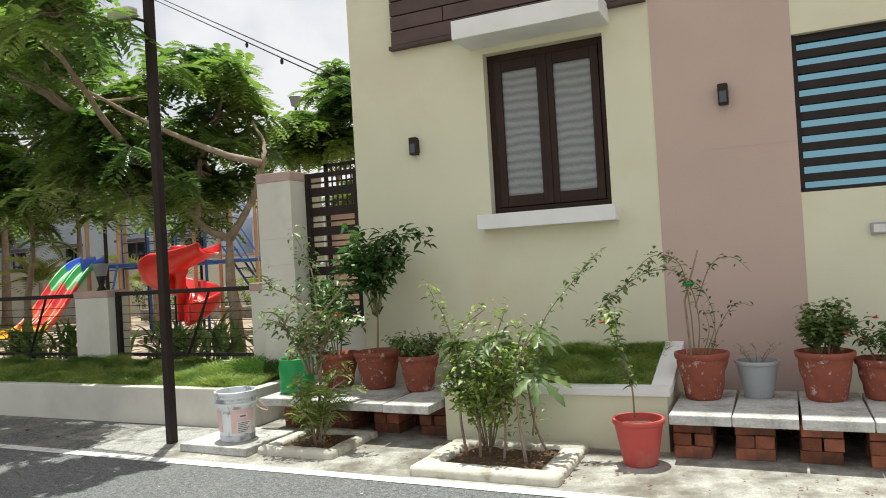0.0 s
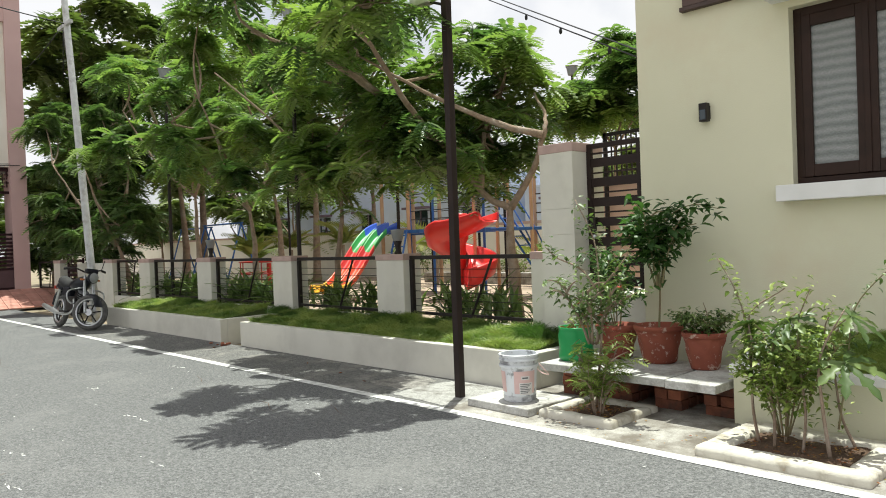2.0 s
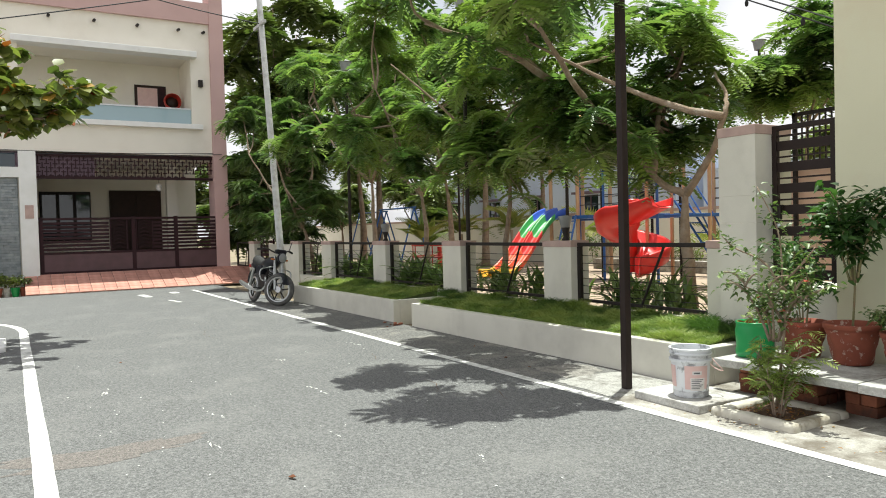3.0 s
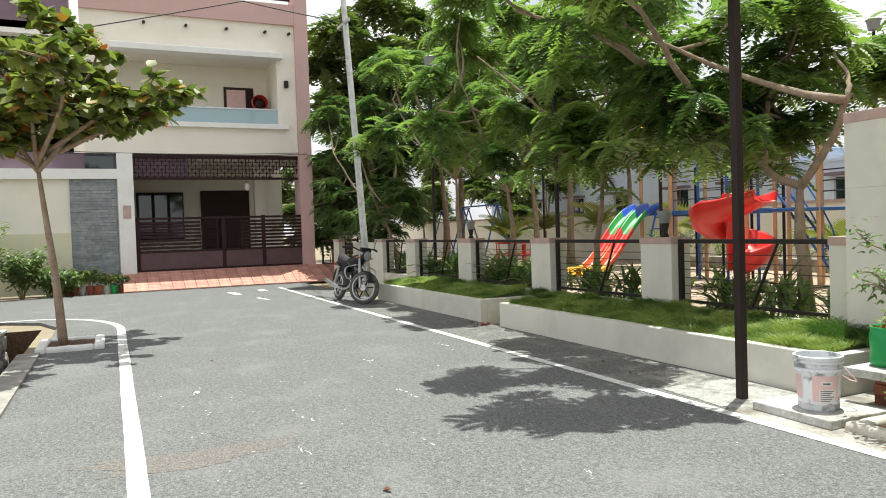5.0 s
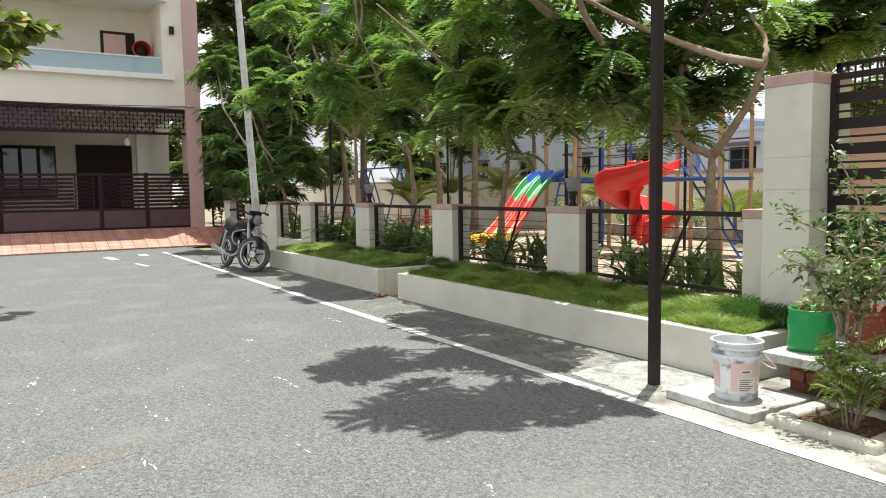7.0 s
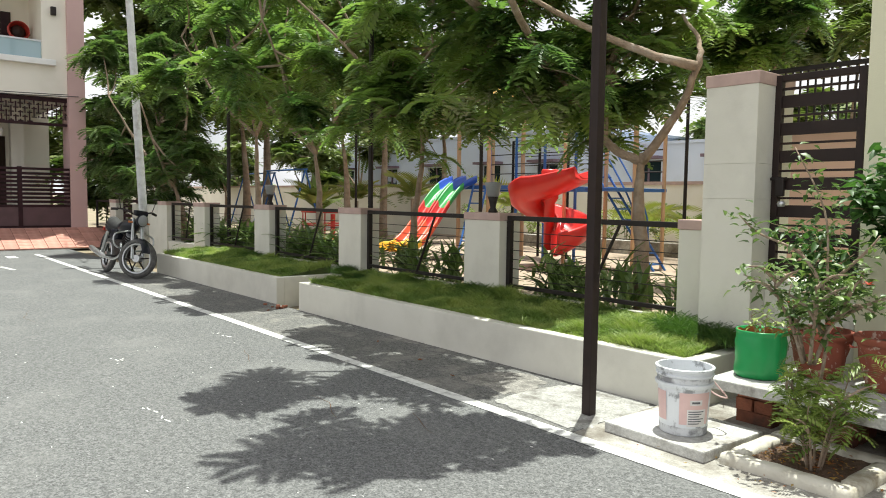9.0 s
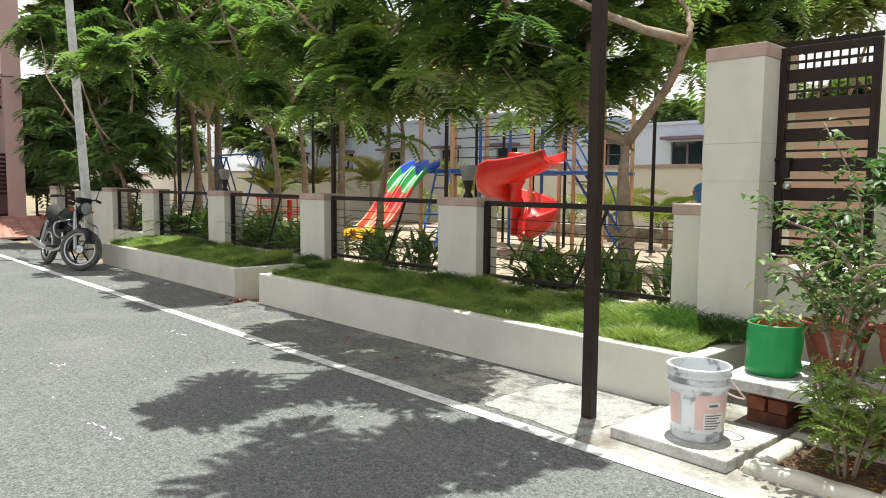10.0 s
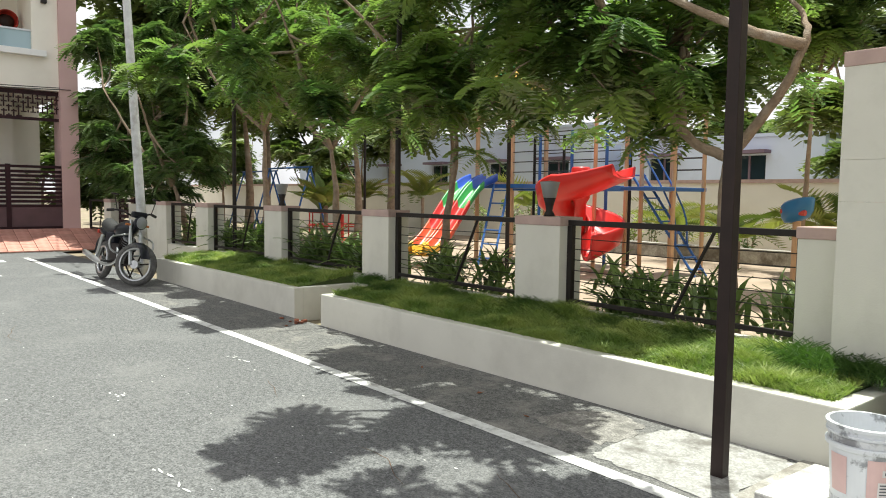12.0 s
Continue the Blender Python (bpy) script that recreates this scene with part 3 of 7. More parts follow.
part("groove", box(-0.38 - HX, B[0] - 0.003 - HX, -0.0055, -0.004, 2.005, 2.009), PINK, near_house)
# plank cladding above the window
clad = part("cladding", box(-2.9 - HX, -0.78 - HX, -0.03, 0.0, 3.2, 5.2), TEAK, near_house, "dark brown plank cladding with recessed joints")
rnd = random.Random(2)
row = 0
z = 3.2
while z < 4.6:
    x = -2.91 - (rnd.uniform(0.2, 0.8) if row % 2 else 0)
    while x < -0.77:
        x2 = x + rnd.uniform(0.7, 1.2)
        a, b = max(x, -2.91), min(x2, -0.77)
        if b - a > 0.05:
            part("plank", box(a - HX + 0.004, b - HX - 0.004, -0.052, -0.03, z + 0.004, z + 0.122, 0.003), PLANK, clad)
        x = x2
    z += 0.128
    row += 1
part("ledge", box(-2.93 - HX, -0.75 - HX, -0.06, 0.0, 3.165, 3.2, 0.004), PLANK, near_house)
part("window_hood", box(-2.2 - HX, -1.03 - HX, -0.36, 0.0, 3.05, 3.2, 0.006), WHITE, near_house, "white projecting hood over the window")
part("window_sill", box(-2.165 - HX, -1.045 - HX, -0.14, 0.2, 1.545, 1.665, 0.006), WHITE, near_house, "white projecting window sill")


def casement(x0, x1, z0, z1, y):
    win = part("window", box(x0, x1, y, y + 0.07, z0, z0 + 0.055, 0.004), TEAK, near_house, "dark wooden casement window with obscured glass")
    for a in ((x0, x0 + 0.055, z0 + 0.055, z1), (x1 - 0.055, x1, z0 + 0.055, z1), (x0 + 0.055, x1 - 0.055, z1 - 0.06, z1)):
        part("frame", box(a[0], a[1], y, y + 0.07, a[2], a[3], 0.004), TEAK, win)
    mid = (x0 + x1) / 2
    for a, b in ((x0 + 0.058, mid - 0.003), (mid + 0.003, x1 - 0.058)):
        for c in ((a, a + 0.065, z0 + 0.058, z1 - 0.063), (b - 0.065, b, z0 + 0.058, z1 - 0.063), (a + 0.065, b - 0.065, z0 + 0.058, z0 + 0.15), (a + 0.065, b - 0.065, z1 - 0.15, z1 - 0.063)):
            part("sash_rail", box(c[0], c[1], y - 0.012, y + 0.05, c[2], c[3], 0.005), TEAK, win)
        part("pane", box(a + 0.065, b - 0.065, y + 0.012, y + 0.02, z0 + 0.15, z1 - 0.15), OBSCURED, win)
    part("meeting_strip", box(mid - 0.02, mid + 0.02, y - 0.022, y - 0.012, z0 + 0.06, z1 - 0.065, 0.004), TEAK, win)


casement(W[0] - HX, W[1] - HX, W[2], W[3], 0.09)
# wide window with dark slats in front of the glass
lou = part("window", box(B[0] - HX, B[1] - HX, 0.06, 0.1, B[2], B[2] + 0.03), BLACK_STEEL, near_house, "wide window with black horizontal slats over bluish glass")
part("pane", box(B[0] - HX, B[1] - HX, 0.085, 0.095, B[2] + 0.03, B[3]), FILM, lou)
part("frame", box(B[0] - HX, B[0] + 0.03 - HX, 0.04, 0.08, B[2] + 0.03, B[3]), BLACK_STEEL, lou)
for q in range(10):
    z = B[2] + 0.075 + q * 0.108
    part("slat", box(B[0] + 0.03 - HX, B[1] - HX, 0.055, 0.07, z, z + 0.056, 0.002), BLACK_STEEL, lou)
part("room_back", box(-3.1 - HX, 6.7 - HX, 1.2, 1.25, 0.2, 3.4), TEAK, near_house)


def wall_lamp(x, z):
    ob = thing("wall_lamp", (x, HY, z), "black square up-and-down outdoor wall lamp", "wall lamp", "wall lamps on the near house")
    part("body", box(-0.034, 0.034, -0.07, -0.01, -0.075, 0.075, 0.005), BLACK_STEEL, ob)
    part("back_plate", box(-0.035, 0.035, -0.01, 0.0, -0.055, 0.055, 0.002), BLACK_STEEL, ob)
    part("lens", box(-0.024, 0.024, -0.073, -0.07, -0.06, 0.02, 0.001), DARK_GLASS, ob)


wall_lamp(-2.75, 2.31)
wall_lamp(-0.25, 2.385)
sw = thing("outdoor_switch_box", (0.66, HY, 1.36), "small pale plastic switch box on the house wall", "switch box")
part("box", box(-0.05, 0.05, -0.03, 0.0, -0.04, 0.04, 0.008), GREY_POT, sw)
part("cover", box(-0.035, 0.035, -0.036, -0.03, -0.026, 0.026, 0.003), LABEL_WHITE, sw)

# planter bed against the house, with a rising coping
NP = thing("planter", (-1.44, 4.8, 0.0), "cream planter with white coping and clipped grass", "planter")


def slope_box(x0, x1, y0, y1, za0, za1, zb0, zb1):
    """A box whose bottom and top run from the a heights at y0 to the b heights at y1."""
    bm = bmesh.new()
    p = [bm.verts.new(c) for c in ((x0, y0, za0), (x1, y0, za0), (x1, y1, zb0), (x0, y1, zb0), (x0, y0, za1), (x1, y0, za1), (x1, y1, zb1), (x0, y1, zb1))]
    for q in ((3, 2, 1, 0), (4, 5, 6, 7), (0, 1, 5, 4), (1, 2, 6, 5), (2, 3, 7, 6), (3, 0, 4, 7)):
        bm.faces.new([p[i] for i in q])
    return bm


part("front_wall", box(-0.77, 0.79, 0.0, 0.1, -0.05, 0.37), CREAM, NP)
part("side_wall", slope_box(-0.77, -0.67, 0.1, 0.848, -0.02, 0.37, -0.02, 0.56), CREAM, NP)
part("side_wall", slope_box(0.69, 0.79, 0.1, 0.848, -0.02, 0.37, -0.02, 0.56), CREAM, NP)
part("coping", box(-0.79, 0.81, -0.02, 0.11, 0.37, 0.425, 0.005), WHITE, NP)
part("coping", slope_box(-0.79, -0.66, 0.11, 0.848, 0.37, 0.425, 0.56, 0.615), WHITE, NP)
part("coping", slope_box(0.68, 0.81, 0.11, 0.848, 0.37, 0.425, 0.56, 0.615), WHITE, NP)
part("soil", slope_box(-0.67, 0.69, 0.1, 0.848, 0.0, 0.38, 0.0, 0.57), TURF, NP)

# ---- planters along the park fence ----
def road_planter(x0, x1, y0, y1, h):
    ob = thing("planter", ((x0 + x1) / 2, (y0 + y1) / 2, 0), "long cream plastered grass planter along the park fence", "planter", "roadside grass planters")
    a, b, c, d = x0 - (x0 + x1) / 2, x1 - (x0 + x1) / 2, y0 - (y0 + y1) / 2, y1 - (y0 + y1) / 2
    part("front_wall", box(a, b, c, c + 0.11, -0.05, h, 0.008), PALE, ob)
    part("side_wall", box(a, a + 0.11, c + 0.11, d, -0.05, h, 0.008), PALE, ob)
    part("side_wall", box(b - 0.11, b, c + 0.11, d, -0.05, h, 0.008), PALE, ob)
    part("soil", slope_box(a + 0.11, b - 0.11, c + 0.11, d, 0.0, h - 0.01, 0.0, h + 0.1), TURF, ob)


road_planter(-9.13, -4.0, 4.83, 5.66, 0.33)
road_planter(-14.2, -9.7, 4.83, 5.66, 0.33)

# ---- park fence ----
PY, PT = 5.67, 1.2
PILLARS = [-4.66, -7.15, -9.63, -12.15, -14.72, -16.7]
pillar0 = None
for x in PILLARS:
    if pillar0 is None:
        pillar0 = thing("fence_pillar", (x, PY, 0), "square cream plastered fence pillar with pinkish cap", "fence pillar", "park fence pillars")
        part("shaft", box(0, 0.52, 0, 0.28, -0.05, PT - 0.075, 0.006), PALE, pillar0)
        part("cap", box(-0.008, 0.528, -0.008, 0.288, PT - 0.075, PT, 0.006), CAP_PINK, pillar0)
    else:
        copy_thing(pillar0, pose(x, PY, 0))
structure("fence_plinth", box(-19.8, -4.1, 5.7, 5.88, -0.05, 0.42), PALE, "low cream plinth wall under the park fence")


def fence_panel(x0, x1):
    ob = thing("fence_panel", (x0, PY + 0.12, 0), "black steel fence panel with thin wires and a slanted bar", "fence panel", "park fence panels")
    w = x1 - x0
    part("top_rail", box(0, w, -0.025, 0.025, 1.13, 1.175, 0.004), BLACK_STEEL, ob)
    part("bottom_rail", box(0, w, -0.02, 0.02, 0.47, 0.505, 0.004), BLACK_STEEL, ob)
    part("post", box(0.0, 0.05, -0.025, 0.025, 0.42, 1.13, 0.004), BLACK_STEEL, ob)
    part("post", box(w - 0.045, w, -0.025, 0.025, 0.42, 1.13, 0.004), BLACK_STEEL, ob)
    for q in range(6):
        z = 0.57 + q * 0.09
        part("wire", tube([(0.05, 0, z), (w / 2, 0.004, z - 0.006), (w - 0.045, 0, z)], 0.004, 5), BLACK_STEEL, ob)
    part("slanted_bar", tube([(0.52 * w, -0.012, 0.5), (0.68 * w, -0.012, 1.13)], 0.014, 6), BLACK_STEEL, ob)


for a, b in zip(PILLARS[1:5], PILLARS[:4]):
    fence_panel(a + 0.52, b)
fence_panel(-16.18, -14.72)
# garden lamps on two pillars
for x in (-7.15, -12.15):
    lamp = thing("pillar_lamp", (x + 0.27, PY + 0.14, PT), "grey and black waisted garden lamp on a pillar", "garden lamp", "pillar lamps")
    part("foot", lathe([(0.0, 0), (0.05, 0), (0.045, 0.02), (0.028, 0.05), (0.04, 0.11), (0.055, 0.16), (0.0, 0.16)], 16), BLACK_STEEL, lamp, smooth=True)
    part("shade", lathe([(0.0, 0.16), (0.055, 0.16), (0.085, 0.29), (0.09, 0.3), (0.0, 0.31)], 16), LAMP_GREY, lamp, smooth=True)

# gate pillar and slatted gate to the near house
gp = thing("gate_pillar", (-4.35, 5.47, 0), "tall cream plastered gate pillar with pinkish cap band", "gate pillar")
part("shaft", box(0, 0.38, 0, 0.5, -0.05, 1.36, 0.002), PALE, gp)
part("shaft", box(0, 0.38, 0, 0.5, 1.361, 1.6, 0.002), PALE, gp)
part("shaft", box(0, 0.38, 0, 0.5, 1.601, 2.13, 0.002), PALE, gp)
part("cap", box(-0.006, 0.386, -0.006, 0.506, 2.13, 2.215, 0.006), CAP_PINK, gp)
gate = thing("gate", (-3.97, 5.72, 0), "dark brown slatted steel garden gate, closed", "gate")
GW = 0.575
for a in ((0.0, 0.045), (GW - 0.045, GW)):
    part("stile", box(a[0], a[1], -0.025, 0.025, 0.85, 2.2, 0.004), BROWN_STEEL, gate)
part("top_rail", box(0.045, GW - 0.045, -0.025, 0.025, 2.155, 2.2, 0.004), BROWN_STEEL, gate)
for q in range(7):
    z = 0.87 + q * 0.185
    part("slat", box(0.045, GW - 0.045, -0.014, 0.014, z, z + 0.082, 0.003), BROWN_STEEL, gate)
    if q < 6:
        part("thin_slat", box(0.045, GW - 0.045, -0.01, 0.01, z + 0.122, z + 0.137, 0.002), BROWN_STEEL, gate)
part("thin_slat", box(0.045, GW - 0.045, -0.01, 0.01, 2.098, 2.115, 0.002), BROWN_STEEL, gate)
part("bolt", tube([(-0.05, -0.035, 1.5), (0.11, -0.035, 1.5)], 0.011, 8), BLACK_STEEL, gate)
part("lock", box(0.04, 0.1, -0.06, -0.026, 1.38, 1.5, 0.01), BLACK_STEEL, gate)
part("knob", lathe([(0, -0.02), (0.022, -0.018), (0.028, 0.0), (0.022, 0.018), (0, 0.02)], 14, at=(0.1, -0.075, 1.33)), CHROME, gate, smooth=True)
structure("gate_step", box(-3.97, -3.375, 5.66, 6.4, 0.0, 0.8, 0.01), PALE, "low pale step wall under the garden gate")
structure("side_passage_wall", box(-5.05, -3.375, 7.6, 7.75, 0.0, 2.0), PEACH, "peach wall of the side passage seen through the gate")
gr = thing("window_grille", (-4.95, 7.5, 1.97), "dark bar grille beyond the gate", "grille")
part("frame", box(0, 1.5, -0.02, 0.02, 0.0, 0.04), BLACK_STEEL, gr)
part("frame", box(0, 1.5, -0.02, 0.02, 0.56, 0.6), BLACK_STEEL, gr)
part("post", box(0.0, 0.04, -0.02, 0.02, -1.97, 0.6), BLACK_STEEL, gr)
for q in range(22):
    part("bar", box(0.03 + q * 0.068, 0.044 + q * 0.068, -0.008, 0.008, 0.04, 0.56), BLACK_STEEL, gr)
structure("park_floor", box(-21.0, -3.4, 5.88, 16.5, -0.04, 0.12), SAND, "pale pinkish sand floor of the playground")
structure("boundary_wall", box(-60, 6, 16.5, 16.72, -0.05, 1.75), FAR_CREAM, "cream boundary wall behind the playground")
structure("boundary_wall_cap", box(-60, 6, 16.46, 16.76, 1.75, 1.83), CAP_PINK, "pinkish cap on the boundary wall")
structure("sitting_kerb", box(-16, -4, 14.6, 14.9, 0.12, 0.42), CONCRETE, "low concrete kerb in the playground")

# roadside pole with a small lamp
pole = thing("street_lamp", (-4.37, 4.3, 0), "slim dark brown square steel lamp pole on a concrete patch", "street lamp")
part("pole", box(-0.032, 0.032, -0.032, 0.032, 0.0, 3.62, 0.005), BROWN_STEEL, pole)
part("arm", tube([(-0.05, 0, 3.36), (-0.2, -0.02, 3.42)], 0.012, 8), BLACK_STEEL, pole)
part("lamp_head", box(-0.4, -0.16, -0.06, 0.04, 3.4, 3.5, 0.015), LABEL_WHITE, pole, "white plastic lamp head")
part("lamp_head", box(-0.14, 0.16, -0.07, 0.07, 3.56, 3.66, 0.02), LABEL_WHITE, pole, "white plastic lamp head")
part("camera_eye", lathe([(0, -0.03), (0.03, -0.03), (0.03, 0.03), (0, 0.03)], 14, at=(-0.22, -0.02, 3.35)), BLACK_STEEL, pole)

# ---- foliage builders ----
def frond_mesh(pairs=11, droop=0.32, width=0.3, gap=0.86):
    """A feathery leaf one metre long along x: a rachis with pairs of tapered leaflets, joined along it."""
    v, f = [], []
    for k in range(pairs + 1):
        t = 0.12 + 0.88 * k / pairs
        v.append((t, 0, 0.1 * math.sin(t * 2.6) - droop * t * t))
    for side in (-1, 1):
        for k in range(pairs):
            t = 0.12 + 0.88 * k / pairs
            ln = width * (0.35 + 0.9 * math.sin(math.pi * min(1, 0.12 + 0.86 * k / pairs)) ** 0.8)
            a, b = v[k], v[k + 1]
            i = len(v)
            mx, half = a[0] + 0.28 * ln, 0.5 * gap * (b[0] - a[0])
            v.append((mx + half, side * ln * 0.45, a[2] - 0.015))
            v.append((a[0] + ln * 0.62, side * ln, a[2] - 0.22 * ln))
            v.append((mx - half, side * ln * 0.55, a[2] - 0.03))
            f.append((k, i, i + 1, i + 2) if side > 0 else (k, i + 2, i + 1, i))
            if side > 0:
                v.append((a[0], 0, a[2] - 0.015))
                f.append((k, i + 3, k + 1))
    return np.array(v, float), f


def blade_mesh(fold=0.12, width=0.42, droop=0.25):
    """A pointed oval leaf one metre long along x, folded at its midrib."""
    v = [(0, 0, 0), (0.3, width / 2, fold * 0.6), (0.62, width * 0.42, fold * 0.4 - droop * 0.3), (1, 0, -droop), (0.62, -width * 0.42, fold * 0.4 - droop * 0.3), (0.3, -width / 2, fold * 0.6), (0.45, 0, -droop * 0.12)]
    return np.array(v, float), [(0, 6, 1), (1, 6, 2), (2, 6, 3), (3, 6, 4), (4, 6, 5), (5, 6, 0)]


def strap_mesh(width=0.095, droop=0.6):
    v, f = [], []
    for k in range(6):
        t = k / 5
        w = width / 2 * (0.7 + 0.6 * math.sin(math.pi * min(t + 0.15, 1))) * (1 - 0.9 * max(0, t - 0.6) / 0.4)
        z = 0.5 * t - droop * t * t
        v += [(t, -w, z + 0.02), (t, 0, z), (t, w, z + 0.02)]
    for k in range(5):
        a = 3 * k
        f += [(a, a + 1, a + 4, a + 3), (a + 1, a + 2, a + 5, a + 4)]
    return np.array(v, float), f


FROND, FROND_FAR, BLADE, ROUND_LEAF, STRAP = frond_mesh(8, 0.5, 0.25, 1.3), frond_mesh(6, 0.45, 0.28, 1.5), blade_mesh(), blade_mesh(0.1, 0.62, 0.15), strap_mesh()
FEATHER = frond_mesh(6, 0.38, 0.3, 0.85)


def lobed_mesh():
    """A palmate leaf: seven toothed lobes from the stalk, each a folded strip."""
    v, f = [], []
    for k in range(7):
        a, ln = -2.1 + 0.7 * k, 1.0 - 0.12 * abs(k - 3)
        for t, w in ((0.0, 0.02), (0.3, 0.09), (0.42, 0.06), (0.55, 0.16), (0.64, 0.07), (0.78, 0.1), (1.0, 0.005)):
            for side, z in ((-w, 0.03), (0, 0), (w, 0.03)):
                x, y = ln * t + abs(side) * 0.5, side
                v.append((x * math.cos(a) - y * math.sin(a), x * math.sin(a) + y * math.cos(a), z - 0.22 * t * t))
        i = len(v) - 21
        for q in range(6):
            j = i + 3 * q
            f += [(j, j + 1, j + 4, j + 3), (j + 1, j + 2, j + 5, j + 4)]
    return np.array(v, float), f


PAPAYA = lobed_mesh()


def aim(origin, yaw, pitch, roll, size):
    """Rows of a 3x4 matrix that lays a leaf, built along x, at origin."""
    m = Euler((roll, -pitch, yaw)).to_matrix()
    return [[m[r][c] * size for c in range(3)] + [origin[r]] for r in range(3)]


def scatter(name, template, mats, material, parent=None, label=""):
    """One mesh of many copies of a leaf."""
    tv, tf = template
    m = np.array(mats)
    verts = (np.einsum("nij,kj->nki", m[:, :, :3], tv) + m[:, None, :, 3]).reshape(-1, 3)
    n = len(tv)
    sizes = np.array([len(q) for q in tf])
    loops = np.concatenate([np.array(q) for q in tf])
    all_loops = (loops[None, :] + n * np.arange(len(m))[:, None]).ravel()
    totals = np.tile(sizes, len(m))
    starts = np.concatenate([[0], np.cumsum(totals)[:-1]])
    me = bpy.data.meshes.new(name)
    me.vertices.add(len(verts))
    me.vertices.foreach_set("co", verts.ravel().astype(np.float32))
    me.loops.add(len(all_loops))
    me.loops.foreach_set("vertex_index", all_loops.astype(np.int32))
    me.polygons.add(len(totals))
    me.polygons.foreach_set("loop_start", starts.astype(np.int32))
    me.polygons.foreach_set("loop_total", totals.astype(np.int32))
    me.update(calc_edges=True)
    me.validate()
    me.materials.append(material)
    ob = new(name, me)
    ob.parent = parent
    if label:
        ob["label"] = label
    return ob


def feathery_tree(base, limbs, crowns, rosettes, seed, label, leaf=0.38, fronds=14, mat=None, r0=0.1, template=None, name="tree", group="park trees"):
    """Trunk and limbs as tapered tubes, twigs, and rosettes of drooping feathery leaves at the twig ends.
    limbs: lines from the base, local; crowns: (centre, radii, share)."""
    rnd = random.Random(seed)
    ob = thing(name, base, label, "tree", group)
    bm = bmesh.new()
    nodes = []
    for i, line in enumerate(limbs):
        pts = smooth_line(line, 5)
        r = r0 if i == 0 else r0 * 0.48
        radii = [r * (1.25 if (k == 0 and i == 0) else 1) * (1 - 0.72 * k / (len(pts) - 1)) for k in range(len(pts))]
        tube([p + Vector((rnd.uniform(-1, 1), rnd.uniform(-1, 1), 0)) * 0.012 * (k > 0) for k, p in enumerate(pts)], radii, 9, bm)
        if i > 0 or len(limbs) == 1:
            nodes += pts[len(pts) // 3 :]
        else:
            nodes += pts[-2:]
    tips = []
    for centre, radii, share in crowns:
        count = int(rosettes * share)
        knots = []
        for _ in range(max(3, count // 9)):
            while True:
                q = Vector((rnd.uniform(-1, 1), rnd.uniform(-1, 1), rnd.uniform(-1, 1)))
                if 0.35 < q.length < 1:
                    break
            knots.append(Vector([c + r * d for c, r, d in zip(centre, radii, q)]))
        grow = max(1.0, leaf / 0.5)
        for q in knots:
            a = min(nodes, key=lambda n: (n - q).length + rnd.uniform(0, 0.4))
            foot = q - Vector((0, 0, 0.12 * grow))
            bend = a.lerp(foot, 0.5) + Vector((rnd.uniform(-0.1, 0.1), rnd.uniform(-0.1, 0.1), -0.06 * (foot - a).length))
            tube(smooth_line([a, bend, foot], 3), [0.02, 0.019, 0.018, 0.016, 0.014, 0.012, 0.01], 6, bm, caps=False)
        for k in range(count):
            q = knots[k % len(knots)]
            spread = Vector((rnd.gauss(0, 0.22), rnd.gauss(0, 0.22), 0)) * grow
            tip = q + spread + Vector((0, 0, rnd.gauss(0, 0.09) - 1.1 * spread.length_squared / grow))
            foot = q - Vector((0, 0, 0.12 * grow))
            tube([foot, foot.lerp(tip, 0.55) + Vector((0, 0, 0.04)), tip], [0.009, 0.007, 0.004], 4, bm, caps=False)
            tips.append((tip, spread))
    part("trunk", bm, BARK, ob, smooth=True)
    mats = []
    for q, spread in tips:
        turn = rnd.uniform(0, 6.28)
        for k in range(fronds):
            yaw = turn + 2.4 * k + rnd.uniform(-0.3, 0.3)
            out = (spread.x * math.cos(yaw) + spread.y * math.sin(yaw)) / max(spread.length, 0.01)
            mats.append(aim(q + Vector((0, 0, rnd.uniform(-0.05, 0.05))), yaw, rnd.uniform(-0.55, 0.42) - 0.22 * out, rnd.uniform(-0.35, 0.35), leaf * rnd.uniform(0.6, 1.1)))
    scatter("crown", template or FROND, mats, mat or LEAF_TREE, ob)
    return ob


def shrub(ob, stems, leaves, size, material, seed, radius=0.007, spread=0.03, template=None, start=0.25, stem_mat=None):
    """Stems with leaves set along them, as parts of a plant."""
    rnd = random.Random(seed)
    mats = []
    for line in stems:
        pts = smooth_line(line, 6)
        radii = [radius * (1 - 0.7 * k / (len(pts) - 1)) for k in range(len(pts))]
        part("stem", tube(pts, radii, 6), stem_mat or STEM, ob, smooth=True)
        total = sum((b - a).length for a, b in zip(pts, pts[1:]))
        for k in range(int(leaves * total)):
            t = start + (1 - start) * rnd.random()
            i = min(int(t * (len(pts) - 1)), len(pts) - 2)
            p = pts[i].lerp(pts[i + 1], rnd.random())
            p = p + Vector((rnd.gauss(0, spread), rnd.gauss(0, spread), rnd.gauss(0, spread)))
            mats.append(aim(p, rnd.uniform(0, 6.28), rnd.uniform(-0.6, 0.7), rnd.uniform(-0.5, 0.5), size * rnd.uniform(0.6, 1.25)))
    scatter("foliage", template or BLADE, mats, material, ob)


